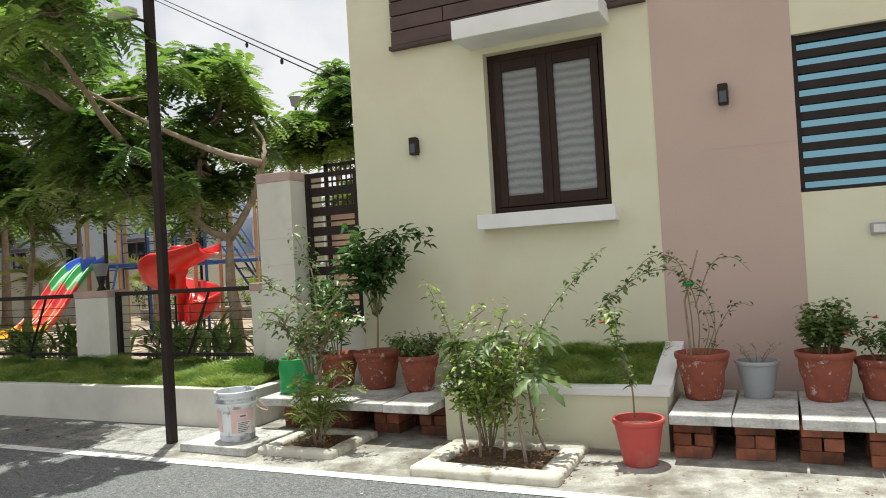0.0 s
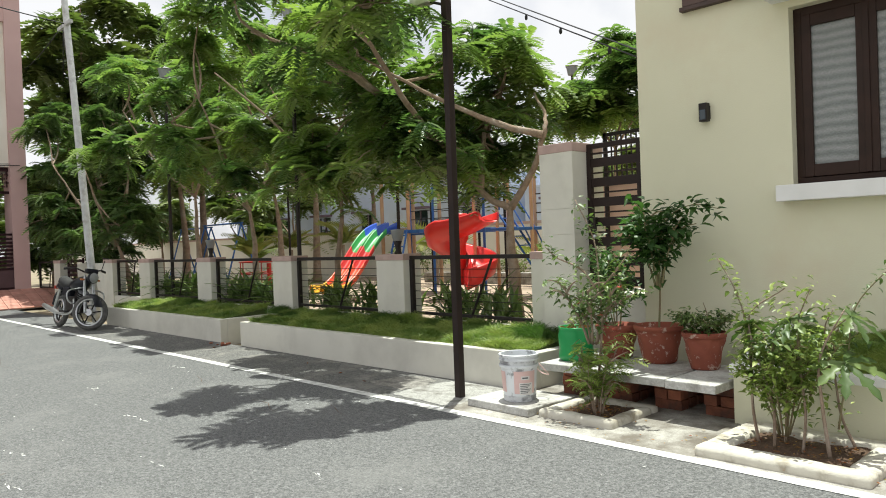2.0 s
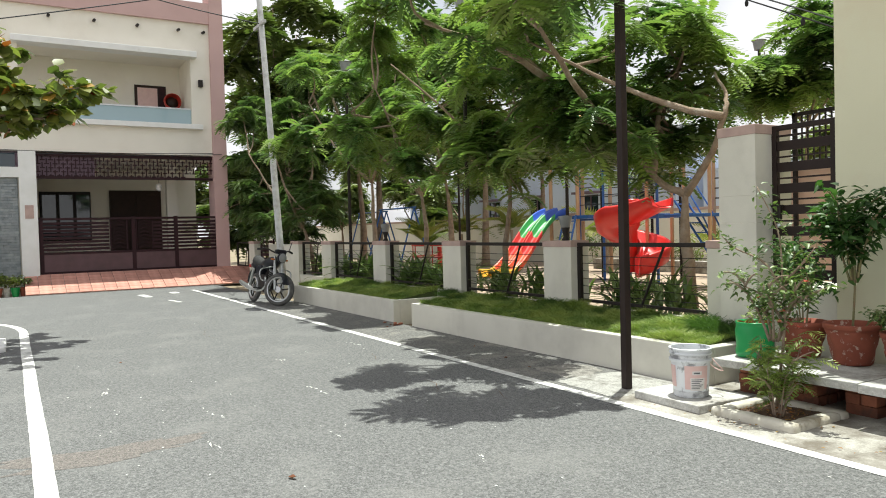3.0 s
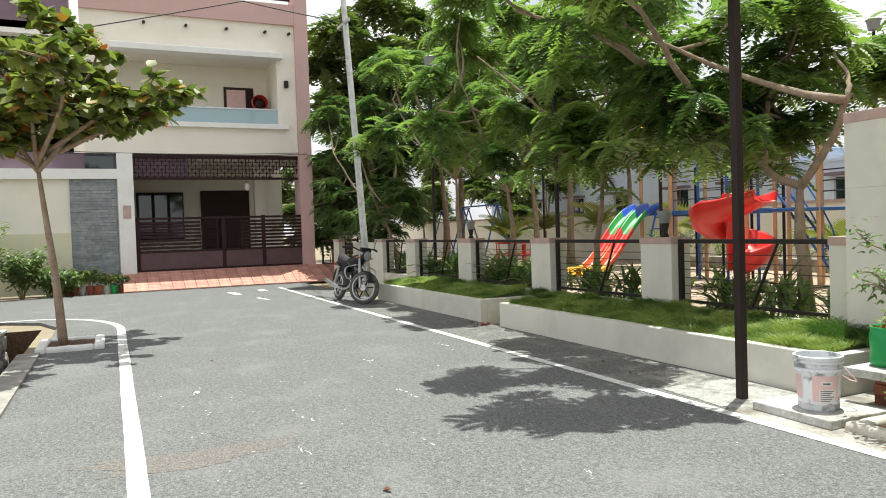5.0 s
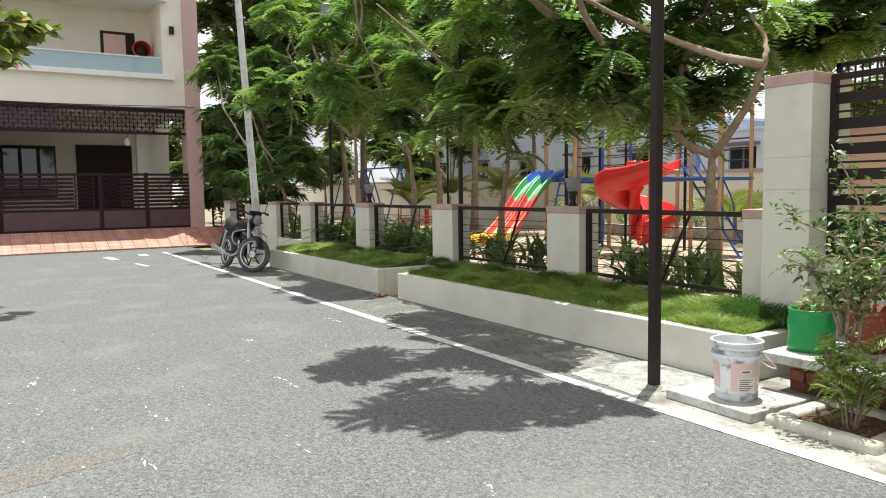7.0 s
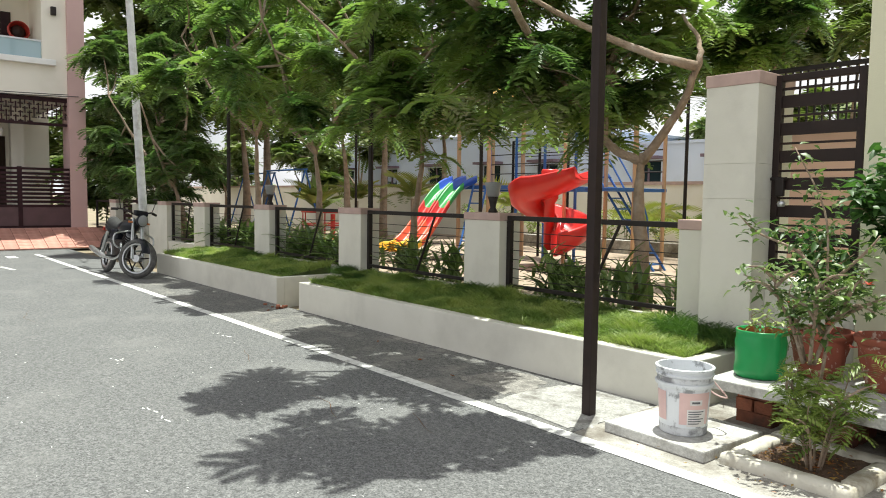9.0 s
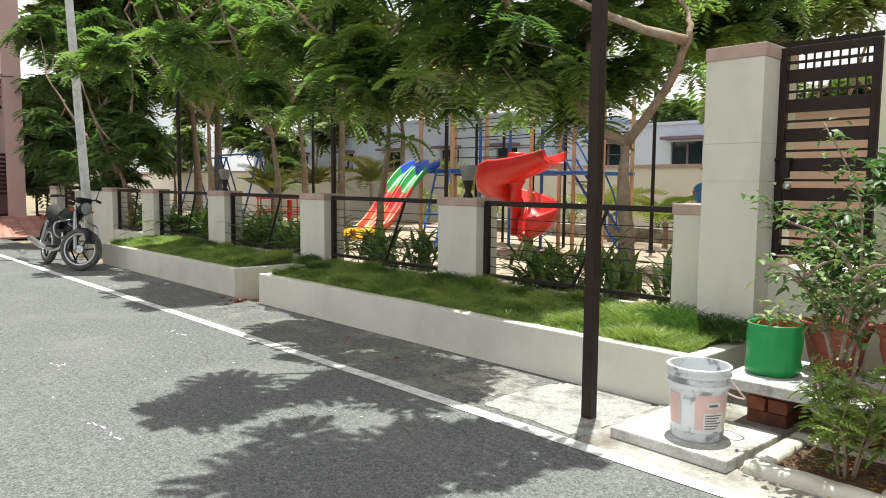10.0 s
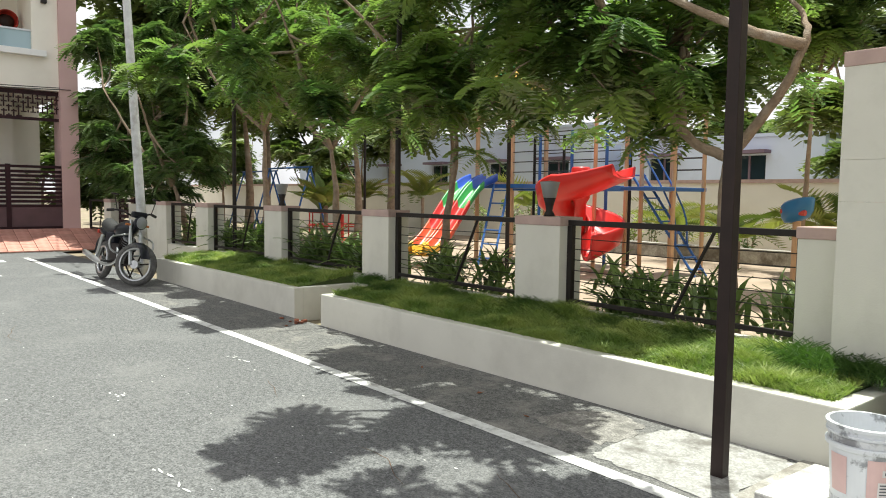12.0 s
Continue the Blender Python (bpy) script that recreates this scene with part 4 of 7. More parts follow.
def branching(base, height, n, seed, lean=0.25, sub=4, reach=0.3, arch=0.0):
    """Lines for a small bush: n stems from base, each with side shoots."""
    rnd = random.Random(seed)
    out = []
    for k in range(n):
        a = 6.28 * k / n + rnd.uniform(-0.5, 0.5)
        h = height * rnd.uniform(0.7, 1.0)
        d = Vector((math.cos(a), math.sin(a), 0))
        p0 = Vector(base) + d * 0.03
        line = [p0, p0 + d * lean * 0.3 + Vector((0, 0, h * 0.4)), p0 + d * lean * 0.7 + Vector((0, 0, h * 0.75)), p0 + d * lean + Vector((rnd.uniform(-0.05, 0.05), 0, h - arch))]
        out.append(line)
        for q in range(sub):
            t = rnd.uniform(0.3, 0.9)
            i = min(int(t * 3), 2)
            s = Vector(line[i]).lerp(Vector(line[i + 1]), t * 3 - i)
            b = rnd.uniform(0, 6.28)
            e = Vector((math.cos(b), math.sin(b), 0)) * reach * rnd.uniform(0.5, 1)
            out.append([s, s + e * 0.5 + Vector((0, 0, reach * 0.35)), s + e + Vector((0, 0, reach * rnd.uniform(0.2, 0.6)))])
    return out


# ---- the bench of slabs on bricks, pots, bucket ----
def brick_mesh(seed):
    rnd = random.Random(seed)
    bm = box(-0.11, 0.11, -0.052, 0.052, 0.0, 0.074, 0.006)
    for w in bm.verts:
        w.co += noise.noise_vector(w.co * 18 + Vector((seed * 5, 0, 0))) * 0.003
    me = bpy.data.meshes.new("brick")
    bm.to_mesh(me)
    bm.free()
    me.materials.append(BRICK)
    return me


BRICKS = [brick_mesh(q) for q in range(4)]
rnd = random.Random(21)


def brick_stack(x, y, z):
    ob = thing("brick_stack", (x, y, z), "rough stack of red bricks carrying a bench slab", "brick stack", "brick stacks under the slabs")
    for course in range(3):
        for dx in ((-0.058, 0.058) if course % 2 else (0.0,)):
            for dy in ((0.05, 0.28) if course % 2 else (0.02, 0.15, 0.28)):
                b = new("brick", BRICKS[rnd.randrange(4)])
                b.parent = ob
                b.matrix_basis = pose(dx + rnd.uniform(-0.006, 0.006), dy + (0.02 if course % 2 else 0), course * 0.0765, 0, 0, (90 if course % 2 else 0) + rnd.uniform(-3, 3))
    return ob


def bench_slab(x0, x1, turn=0.0, zt=0.40, y0=4.45, y1=4.98):
    ob = thing("bench_slab", ((x0 + x1) / 2, (y0 + y1) / 2, zt - 0.06), "rough grey cast concrete slab laid on brick stacks", "concrete slab", "bench slabs", turn)
    bm = box(-(x1 - x0) / 2 + 0.006, (x1 - x0) / 2 - 0.006, -(y1 - y0) / 2, (y1 - y0) / 2, 0, 0.06, 0.007)
    part("slab", bm, SLAB, ob)


ZT = 0.305
ZB = ZT - 0.06 - 3 * 0.0765
for k, x in enumerate((-0.5, -0.145, 0.21, 0.565, 0.92, 1.275, 1.63, 1.9)):
    brick_stack(x, 4.74 + 0.012 * (k % 3), ZB)
for q in range(7):
    bench_slab(-0.625 + 0.365 * q, -0.28 + 0.02 + 0.365 * q, (0.6, -0.5, 0.3, -0.4, 0.2, 0.4, -0.3)[q], ZT, 4.58, 5.42)
for x in (-3.62, -3.18, -2.76, -2.36):
    brick_stack(x, 4.93, ZB)
bench_slab(-3.8, -3.32, 1.5, ZT, 4.66, 5.36)
bench_slab(-3.31, -2.62, 0.6, ZT, 4.6, 5.36)
bench_slab(-2.61, -2.225, -0.8, ZT, 4.58, 5.36)
# added soil-coloured backing: its dark colour gives the deep shade between the stacks
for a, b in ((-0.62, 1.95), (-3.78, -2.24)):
    structure("bench_shade_strip", box(a, b, 5.3, 5.4, 0.015, 0.243, 0.004), SOIL, "added dark strip standing for the shade under the bench")


def flower_pot(at, r, h, material, label, soil=True, rim=0.045, category="flower pot", group="pots on the bench", twist=0.0):
    """A tapered pot with a rim; twist raises slanting folds round its side, as on a draped clay pot."""
    ob = thing("flower_pot", at, label, category, group)
    side = [(r * (0.66 + 0.27 * k / 9), 0.012 + (h - rim - 0.012) * k / 9) for k in range(10)]
    bm = lathe([(0, 0.0), (r * 0.62, 0.0)] + side + [(r * 0.94, h - rim + 0.003), (r, h - rim + 0.008), (r * 1.02, h - 0.01), (r * 1.0, h), (r * 0.9, h), (r * 0.87, h - 0.05), (0, h - 0.055)], 48)
    if twist:
        for w in bm.verts:
            turn, z = math.atan2(w.co.y, w.co.x), w.co.z / h
            if 0.02 < z < 0.97 and w.co.xy.length > 0.6 * r:
                fold = abs(math.sin(2.5 * turn + 5.0 * z)) ** 0.6 - 0.7 + 0.5 * noise.noise(Vector((math.cos(turn) * 2, math.sin(turn) * 2, z * 4 + at[0])))
                amount = twist if z < 1 - rim / h else 0.3 * twist
                w.co.x, w.co.y = w.co.x * (1 + amount * fold), w.co.y * (1 + amount * fold)
    part("pot", bm, material, ob, smooth=bool(twist))
    if soil:
        bm = lathe([(0, h - 0.04), (r * 0.45, h - 0.042), (r * 0.875, h - 0.048)], 20)
        for w in bm.verts:
            w.co.z += noise.noise(w.co * 22) * 0.012
        part("soil", bm, SOIL, ob)
    return ob


ZS = ZT + 0.001
pot_b = flower_pot((-3.0, 5.22, ZS), 0.195, 0.3, TERRACOTTA, "terracotta pot with whitish scuffs holding a leafy young shrub", twist=0.11)
pot_a = flower_pot((-3.4, 5.24, ZS), 0.18, 0.28, TERRACOTTA, "terracotta pot with a bushy green plant on the bench", twist=0.11)
pot_c = flower_pot((-2.58, 5.14, ZS), 0.16, 0.28, TERRACOTTA, "terracotta pot with low trailing greenery beside the planter", twist=0.11)
pot_big = flower_pot((-0.46, 5.12, ZS), 0.172, 0.305, TERRACOTTA, "large terracotta pot with a staked climbing plant", twist=0.11)
pot_grey = flower_pot((-0.125, 5.2, ZS), 0.137, 0.24, GREY_POT, "grey plastic pot with dry leafless twigs", rim=0.03)
pot_vein = flower_pot((0.27, 5.17, ZS), 0.172, 0.305, TERRACOTTA, "large terracotta pot with pale streaks and a clipped bush", twist=0.11)
pot_rose = flower_pot((0.585, 5.24, ZS), 0.15, 0.25, TERRACOTTA, "terracotta pot with a small red-flowering shrub", twist=0.11)
pot_red = flower_pot((-0.785, 4.52, 0.015), 0.155, 0.28, RED_POT, "red plastic pot with a single flowering stem on the apron", rim=0.035, group="")

# plants in the pots
L = lambda *p: [Vector(q) for q in p]
shrub(pot_b, [L((0, 0, 0.24), (0.02, 0, 0.55), (0.04, -0.02, 0.95), (0.14, -0.05, 1.15), (0.36, -0.1, 1.24), (0.58, -0.1, 1.2))] + branching((0.02, 0, 0.6), 0.65, 5, 31, 0.2, 5, 0.24), 95, 0.095, LEAF_DARK, 31, 0.009, 0.035)
shrub(pot_a, branching((0, 0, 0.22), 0.7, 6, 32, 0.16, 4, 0.18), 70, 0.075, LEAF_DARK, 32, 0.006, 0.035)
shrub(pot_c, branching((0, 0, 0.24), 0.16, 9, 33, 0.16, 4, 0.12), 140, 0.045, LEAF_SHRUB, 33, 0.004, 0.02, start=0.1)
part("stem", tube(smooth_line(L((0.02, 0, 0.25), (0.03, 0, 0.4), (0.0, 0, 0.5)), 4), 0.003, 5), STEM, pot_c)
# staked climber
stake = part("stake", tube(L((-0.06, -0.02, 0.25), (-0.08, -0.03, 0.65), (0.02, -0.02, 0.98)), [0.009, 0.008, 0.006], 6), BARK, pot_big, "thin wooden stake")
part("tie", lathe([(0.03, -0.012), (0.042, 0), (0.03, 0.012)], 14, at=(-0.05, -0.03, 0.76)), GREEN_TIN, pot_big, "green twine tie")
vines = [L((-0.02, 0, 0.26), (0.0, -0.02, 0.55), (-0.08, -0.05, 0.82), (-0.3, -0.1, 0.85), (-0.55, -0.15, 0.68), (-0.7, -0.18, 0.5)),
         L((-0.04, 0, 0.26), (-0.05, -0.02, 0.6), (-0.1, -0.04, 0.9), (-0.28, -0.08, 0.95), (-0.5, -0.1, 0.72), (-0.62, -0.12, 0.62)),
         L((0.02, 0, 0.26), (0.1, -0.02, 0.5), (0.04, -0.04, 0.72), (-0.06, -0.05, 0.8)), L((0.04, 0, 0.26), (0.14, -0.02, 0.5), (0.24, -0.04, 0.62), (0.34, -0.04, 0.6)),
         L((-0.02, 0, 0.6), (0.1, -0.03, 0.88), (0.24, -0.05, 0.92), (0.34, -0.06, 0.82)), L((0, 0, 0.26), (0.06, 0, 0.45), (0.02, 0, 0.62)), L((0.05, 0.02, 0.26), (0.1, 0, 0.42), (0.06, 0, 0.6))]
shrub(pot_big, vines[:2], 75, 0.05, LEAF_SHRUB, 34, 0.005, 0.02)
shrub(pot_big, vines[2:], 30, 0.045, LEAF_DARK, 35, 0.004, 0.015)
shrub(pot_grey, branching((0, 0, 0.2), 0.16, 9, 36, 0.1, 2, 0.06), 10, 0.02, LEAF_RED, 36, 0.003, 0.005, stem_mat=BARK)
shrub(pot_vein, branching((0, 0, 0.26), 0.34, 9, 37, 0.11, 5, 0.07), 260, 0.042, LEAF_SHRUB, 37, 0.006, 0.022, template=ROUND_LEAF)
shrub(pot_rose, branching((0, 0, 0.2), 0.3, 6, 38, 0.12, 3, 0.1), 110, 0.05, LEAF_DARK, 38, 0.005, 0.02)


def blooms(ob, places, size=0.035):
    rnd = random.Random(len(places))
    for p in places:
        mats = [aim(Vector(p), 6.28 * k / 7 + rnd.uniform(-0.2, 0.2), rnd.uniform(0.2, 0.9), 0, size) for k in range(9)]
        scatter("bloom", ROUND_LEAF, mats, BLOOM, ob, "small red flower")


blooms(pot_rose, [(-0.03, -0.06, 0.5), (0.06, -0.02, 0.46), (0.1, -0.08, 0.4), (-0.1, -0.05, 0.36)])
blooms(pot_vein, [(0.1, -0.08, 0.55), (0.12, -0.1, 0.42)], 0.03)
shrub(pot_red, [L((-0.02, 0, 0.28), (-0.03, 0, 0.5), (-0.09, 0, 0.72), (-0.1, -0.01, 0.95))], 95, 0.07, LEAF_SHRUB, 39, 0.007, 0.012, start=0.3)
shrub(pot_red, [L((-0.05, 0, 0.55), (-0.12, -0.02, 0.8), (-0.16, -0.02, 0.93))], 110, 0.06, LEAF_LIGHT, 40, 0.004, 0.012)
blooms(pot_red, [(-0.18, -0.02, 0.86)], 0.03)

# green tin used as a pot
tin = thing("grow_bag", (-3.62, 4.95, ZS), "wrinkled green plastic grow bag with an orange lining", "grow bag")
bm = lathe([(0, 0.0), (0.13, 0.0), (0.14, 0.012), (0.142, 0.05), (0.139, 0.09), (0.143, 0.13), (0.139, 0.17), (0.141, 0.21), (0.138, 0.24), (0.14, 0.265), (0.144, 0.27), (0.142, 0.28), (0.132, 0.277), (0.13, 0.225), (0, 0.22)], 36)
for w in bm.verts:
    turn = math.atan2(w.co.y, w.co.x)
    fold = 0.07 * math.exp(-((turn + 0.35) / 0.12) ** 2) - 0.05 * math.exp(-((turn + 0.1) / 0.12) ** 2)
    w.co += Vector((w.co.x, w.co.y, 0)) * (0.09 * noise.noise(w.co * 13) + fold)
part("body", bm, GREEN_TIN, tin, smooth=True)
part("rim", lathe([(0.131, 0.22), (0.131, 0.276), (0.127, 0.277), (0.125, 0.22)], 36), RUST, tin, "orange plastic lining")
part("soil", lathe([(0, 0.23), (0.126, 0.225)], 20), SOIL, tin)
shrub(tin, branching((0, 0, 0.19), 0.2, 4, 41, 0.1, 2, 0.06), 60, 0.05, LEAF_LIGHT, 41, 0.004, 0.015, stem_mat=BARK)

# paving slab and paint bucket
ps = thing("paving_slab", (-3.77, 4.39, 0.006), "loose square pale concrete slab on the road edge", "concrete slab", "", -1.5)
part("slab", box(-0.32, 0.32, -0.29, 0.29, 0.0, 0.06, 0.008), SLAB, ps)
bk = thing("paint_bucket", (-3.73, 4.33, 0.067), "empty white plastic paint bucket with smeared label and wire handle", "bucket", "", 50)
part("body", lathe([(0, 0.0), (0.128, 0.0), (0.132, 0.006), (0.149, 0.27), (0.152, 0.276), (0.164, 0.28), (0.166, 0.296), (0.164, 0.3), (0.152, 0.302), (0.153, 0.334), (0.163, 0.337), (0.164, 0.347), (0.156, 0.35), (0.156, 0.366), (0.166, 0.37), (0.167, 0.384), (0.16, 0.388), (0.151, 0.386), (0.147, 0.35), (0.142, 0.28), (0.125, 0.03), (0, 0.025)], 48), BUCKET_WHITE, bk, smooth=False)


def wrap_patch(z0, z1, a0, a1, lift, seg=12):
    """A patch wound on the bucket's side."""
    bm = bmesh.new()
    rad = lambda z: 0.132 + (0.15 - 0.132) * z / 0.285 + lift
    cols = [[bm.verts.new((rad(z) * math.cos(a0 + (a1 - a0) * k / seg), rad(z) * math.sin(a0 + (a1 - a0) * k / seg), z)) for z in (z0, z1)] for k in range(seg + 1)]
    for a, b in zip(cols, cols[1:]):
        bm.faces.new((a[0], b[0], b[1], a[1]))
    return bm


part("smear_band", wrap_patch(0.004, 0.05, -3.1, 3.1, 0.0012, 40), BUCKET_SMEAR, bk, "foot smeared with grey cement")
lab = part("label", wrap_patch(0.07, 0.255, -2.05, -0.75, 0.0025), BUCKET_LABEL, bk, "pink and white paper label")
part("panel", wrap_patch(0.06, 0.16, -1.75, -0.95, 0.0035), LABEL_WHITE, lab)
part("panel", wrap_patch(0.185, 0.215, -1.65, -1.15, 0.0035), LABEL_WHITE, lab)
for q in range(6):
    part("print_bar", wrap_patch(0.145 - q * 0.014, 0.151 - q * 0.014, -1.7, -1.05 - 0.1 * (q % 3), 0.0045), INK, lab)
part("print_bar", wrap_patch(0.194, 0.206, -1.58, -1.25, 0.0045), INK, lab)
part("smear_band", wrap_patch(0.303, 0.333, -3.1, 3.1, 0.0035, 40), BUCKET_SMEAR, bk, "band smeared with grey cement")
part("label", wrap_patch(0.08, 0.25, -3.2, -2.6, 0.0025), BUCKET_LABEL, bk, "pink and white paper label")
part("handle", tube(smooth_line([(0.158, -0.03, 0.3), (0.2, -0.05, 0.25), (0.245, -0.02, 0.2), (0.22, 0.08, 0.19), (0.17, 0.1, 0.23), (0.14, 0.08, 0.3)], 5), 0.0045, 6), BUCKET_LABEL, bk, "thin wire handle")
bk.scale = (0.95, 0.95, 0.95)

# planting beds in the apron
def kerb_bed(x0, x1, y0, y1, z, w=0.1, paint=None):
    ob = thing("planting_bed", ((x0 + x1) / 2, (y0 + y1) / 2, z), "square soil bed edged with worn pale concrete kerbs", "planting bed", "soil beds in the apron")
    a, b = (x1 - x0) / 2, (y1 - y0) / 2
    for c in ((-a, a, -b, -b + w), (-a, a, b - w, b), (-a, -a + w, -b + w, b - w), (a - w, a, -b + w, b - w)):
        bm = box(c[0], c[1], c[2], c[3], -0.05, 0.045, 0.028)
        bmesh.ops.subdivide_edges(bm, edges=[e for e in bm.edges if e.calc_length() > 0.2], cuts=9, use_grid_fill=True)
        for w_ in bm.verts:
            w_.co += noise.noise_vector(w_.co * 7 + Vector((x0 * 3, 0, 0))) * 0.006 + noise.noise_vector(w_.co * 25) * 0.003
        part("kerb", bm, paint or KERB, ob, smooth=True)
    bm = bmesh.new()
    n = 14
    gv = [[bm.verts.new((-a + w + (2 * a - 2 * w) * i / n, -b + w + (2 * b - 2 * w) * j / n, 0.012 + 0.02 * noise.noise(Vector((i * 0.6, j * 0.6, x0))))) for j in range(n + 1)] for i in range(n + 1)]
    for i in range(n):
        for j in range(n):
            bm.faces.new((gv[i][j], gv[i + 1][j], gv[i + 1][j + 1], gv[i][j + 1]))
    part("soil", bm, SOIL, ob)
    return ob


bed2 = kerb_bed(-3.42, -2.78, 4.16, 4.8, 0.02)
bed1 = kerb_bed(-2.1, -1.15, 3.99, 4.77, 0.02, 0.15)
young = thing("young_tree", (-3.12, 4.5, 0.03), "young broad-leaved sapling growing in a soil bed", "shrub")
shrub(young, [L((-0.01, 0.00, 0.04), (0.06, 0.00, 0.60), (0.05, 0.00, 0.94), (0.02, 0.00, 1.27), (-0.14, 0.00, 1.59)),
              L((0.06, 0.00, 0.84), (-0.07, -0.03, 1.05), (-0.29, -0.05, 1.15), (-0.38, -0.08, 1.24)),
              L((0.04, 0.00, 0.66), (-0.06, -0.06, 0.82), (-0.32, -0.12, 0.93)),
              L((0.06, 0.00, 0.71), (0.26, -0.03, 0.84), (0.43, -0.06, 0.91)),
              L((0.06, 0.00, 0.91), (0.21, 0.03, 1.08), (0.26, 0.05, 1.16))] + branching((-0.02, 0, 0.5), 0.5, 5, 51, 0.22, 4, 0.18), 98, 0.058, LEAF_SHRUB, 51, 0.011, 0.035, stem_mat=BARK)
blooms(young, [(0.26, -0.06, 0.93), (0.1, -0.08, 0.72), (-0.1, -0.06, 0.8), (0.2, -0.05, 0.62)], 0.028)
fern = thing("leafy_shoots", (-3.05, 4.4, 0.03), "leafy shoots with feathery leaflets beside the sapling", "shrub")
shrub(fern, branching((0, 0, 0), 0.56, 7, 52, 0.13, 4, 0.16), 34, 0.11, LEAF_LIGHT, 52, 0.007, 0.03, template=FEATHER, start=0.3, stem_mat=BARK)
bush = thing("bushy_shrub", (-1.66, 4.42, 0.03), "leggy leafy shrub with pale stems growing in a soil bed", "shrub")
shrub(bush, [L((-0.22, -0.02, 0.00), (-0.25, -0.02, 0.21), (-0.25, -0.03, 0.47), (-0.27, -0.03, 0.72), (-0.33, -0.04, 0.94), (-0.44, -0.04, 1.14)),
             L((-0.11, -0.06, 0.00), (-0.11, -0.06, 0.23), (-0.17, -0.06, 0.46), (-0.24, -0.06, 0.78), (-0.02, -0.06, 0.96))], 120, 0.055, LEAF_LIGHT, 53, 0.011, 0.028, start=0.3, stem_mat=BARK)
shrub(bush, [L((0.06, -0.08, 0.00), (0.08, -0.08, 0.24), (0.05, -0.07, 0.53), (0.05, -0.07, 0.76), (0.12, -0.06, 0.96)),
             L((0.29, 0.08, 0.04), (0.22, 0.09, 0.20), (0.18, 0.11, 0.44), (0.13, 0.12, 0.69), (0.18, 0.13, 0.83)),
             L((-0.10, 0.08, 0.00), (-0.09, 0.09, 0.19), (-0.19, 0.10, 0.47), (-0.13, 0.11, 0.70), (-0.02, 0.12, 0.80))], 140, 0.052, LEAF_LIGHT, 54, 0.01, 0.045, start=0.2, stem_mat=BARK)
shrub(bush, [L((0.22, -0.12, 0.00), (0.18, -0.11, 0.33), (0.18, -0.11, 0.58), (0.31, -0.10, 0.85))], 18, 0.05, LEAF_LIGHT, 58, 0.013, 0.02, start=0.5, stem_mat=BARK)
shrub(bush, [L((0.22, 0.03, 0.14), (0.26, 0.09, 0.51), (0.29, 0.16, 0.84), (0.50, 0.22, 1.11), (0.66, 0.28, 1.29))], 105, 0.045, LEAF_SHRUB, 55, 0.007, 0.014, start=0.25)
shrub(bush, branching((-0.08, 0.02, 0.06), 0.62, 10, 57, 0.2, 5, 0.16), 120, 0.055, LEAF_LIGHT, 57, 0.006, 0.035, start=0.3)
shrub(bush, branching((0.02, 0.1, 0.3), 0.42, 6, 59, 0.26, 3, 0.16), 60, 0.065, LEAF_SHRUB, 59, 0.006, 0.05)
for p0, p1, yaw, size in [((0.1, 0, 0.38), (0.3, -0.1, 0.55), -0.4, 0.27), ((0.1, 0, 0.5), (0.3, 0.02, 0.8), 0.2, 0.22), ((0.05, 0, 0.5), (0.02, -0.08, 0.78), -1.6, 0.2), ((0.0, 0, 0.4), (-0.22, -0.05, 0.74), 2.9, 0.2)]:
    part("leaf_stalk", tube(smooth_line(L(p0, Vector(p0).lerp(Vector(p1), 0.5) + Vector((0, 0, 0.05)), p1), 3), 0.005, 5), STEM, bush)
    scatter("lobed_leaf", PAPAYA, [aim(Vector(p1), yaw, -0.5, 0.3, size)], LEAF_SHRUB, bush, "large deeply lobed papaya leaf")
twig_litter = random.Random(8)
v, f = [], []
for k in range(330):
    bx = twig_litter.choice([(-3.3, -2.9, 4.28, 4.68), (-1.93, -1.32, 4.18, 4.6), (-4.0, 0.8, 3.98, 4.5)])
    x, y, a, s, i = twig_litter.uniform(*bx[:2]), twig_litter.uniform(*bx[2:]), twig_litter.uniform(0, 6.28), twig_litter.uniform(0.006, 0.02), len(v)
    z = 0.055 if bx[0] != -4.0 else 0.02
    c, n2 = math.cos(a), math.sin(a)
    v += [(x - s * c, y - s * n2, z), (x + 0.4 * s * n2, y - 0.4 * s * c, z + 0.004), (x + s * c, y + s * n2, z), (x - 0.4 * s * n2, y + 0.4 * s * c, z + 0.003)]
    f.append((i, i + 1, i + 2, i + 3))
tagged(raw("leaf_litter", v, f, LEAF_RED), "scattered dry fallen leaves on the apron and beds", "leaf litter", "", "stuff")

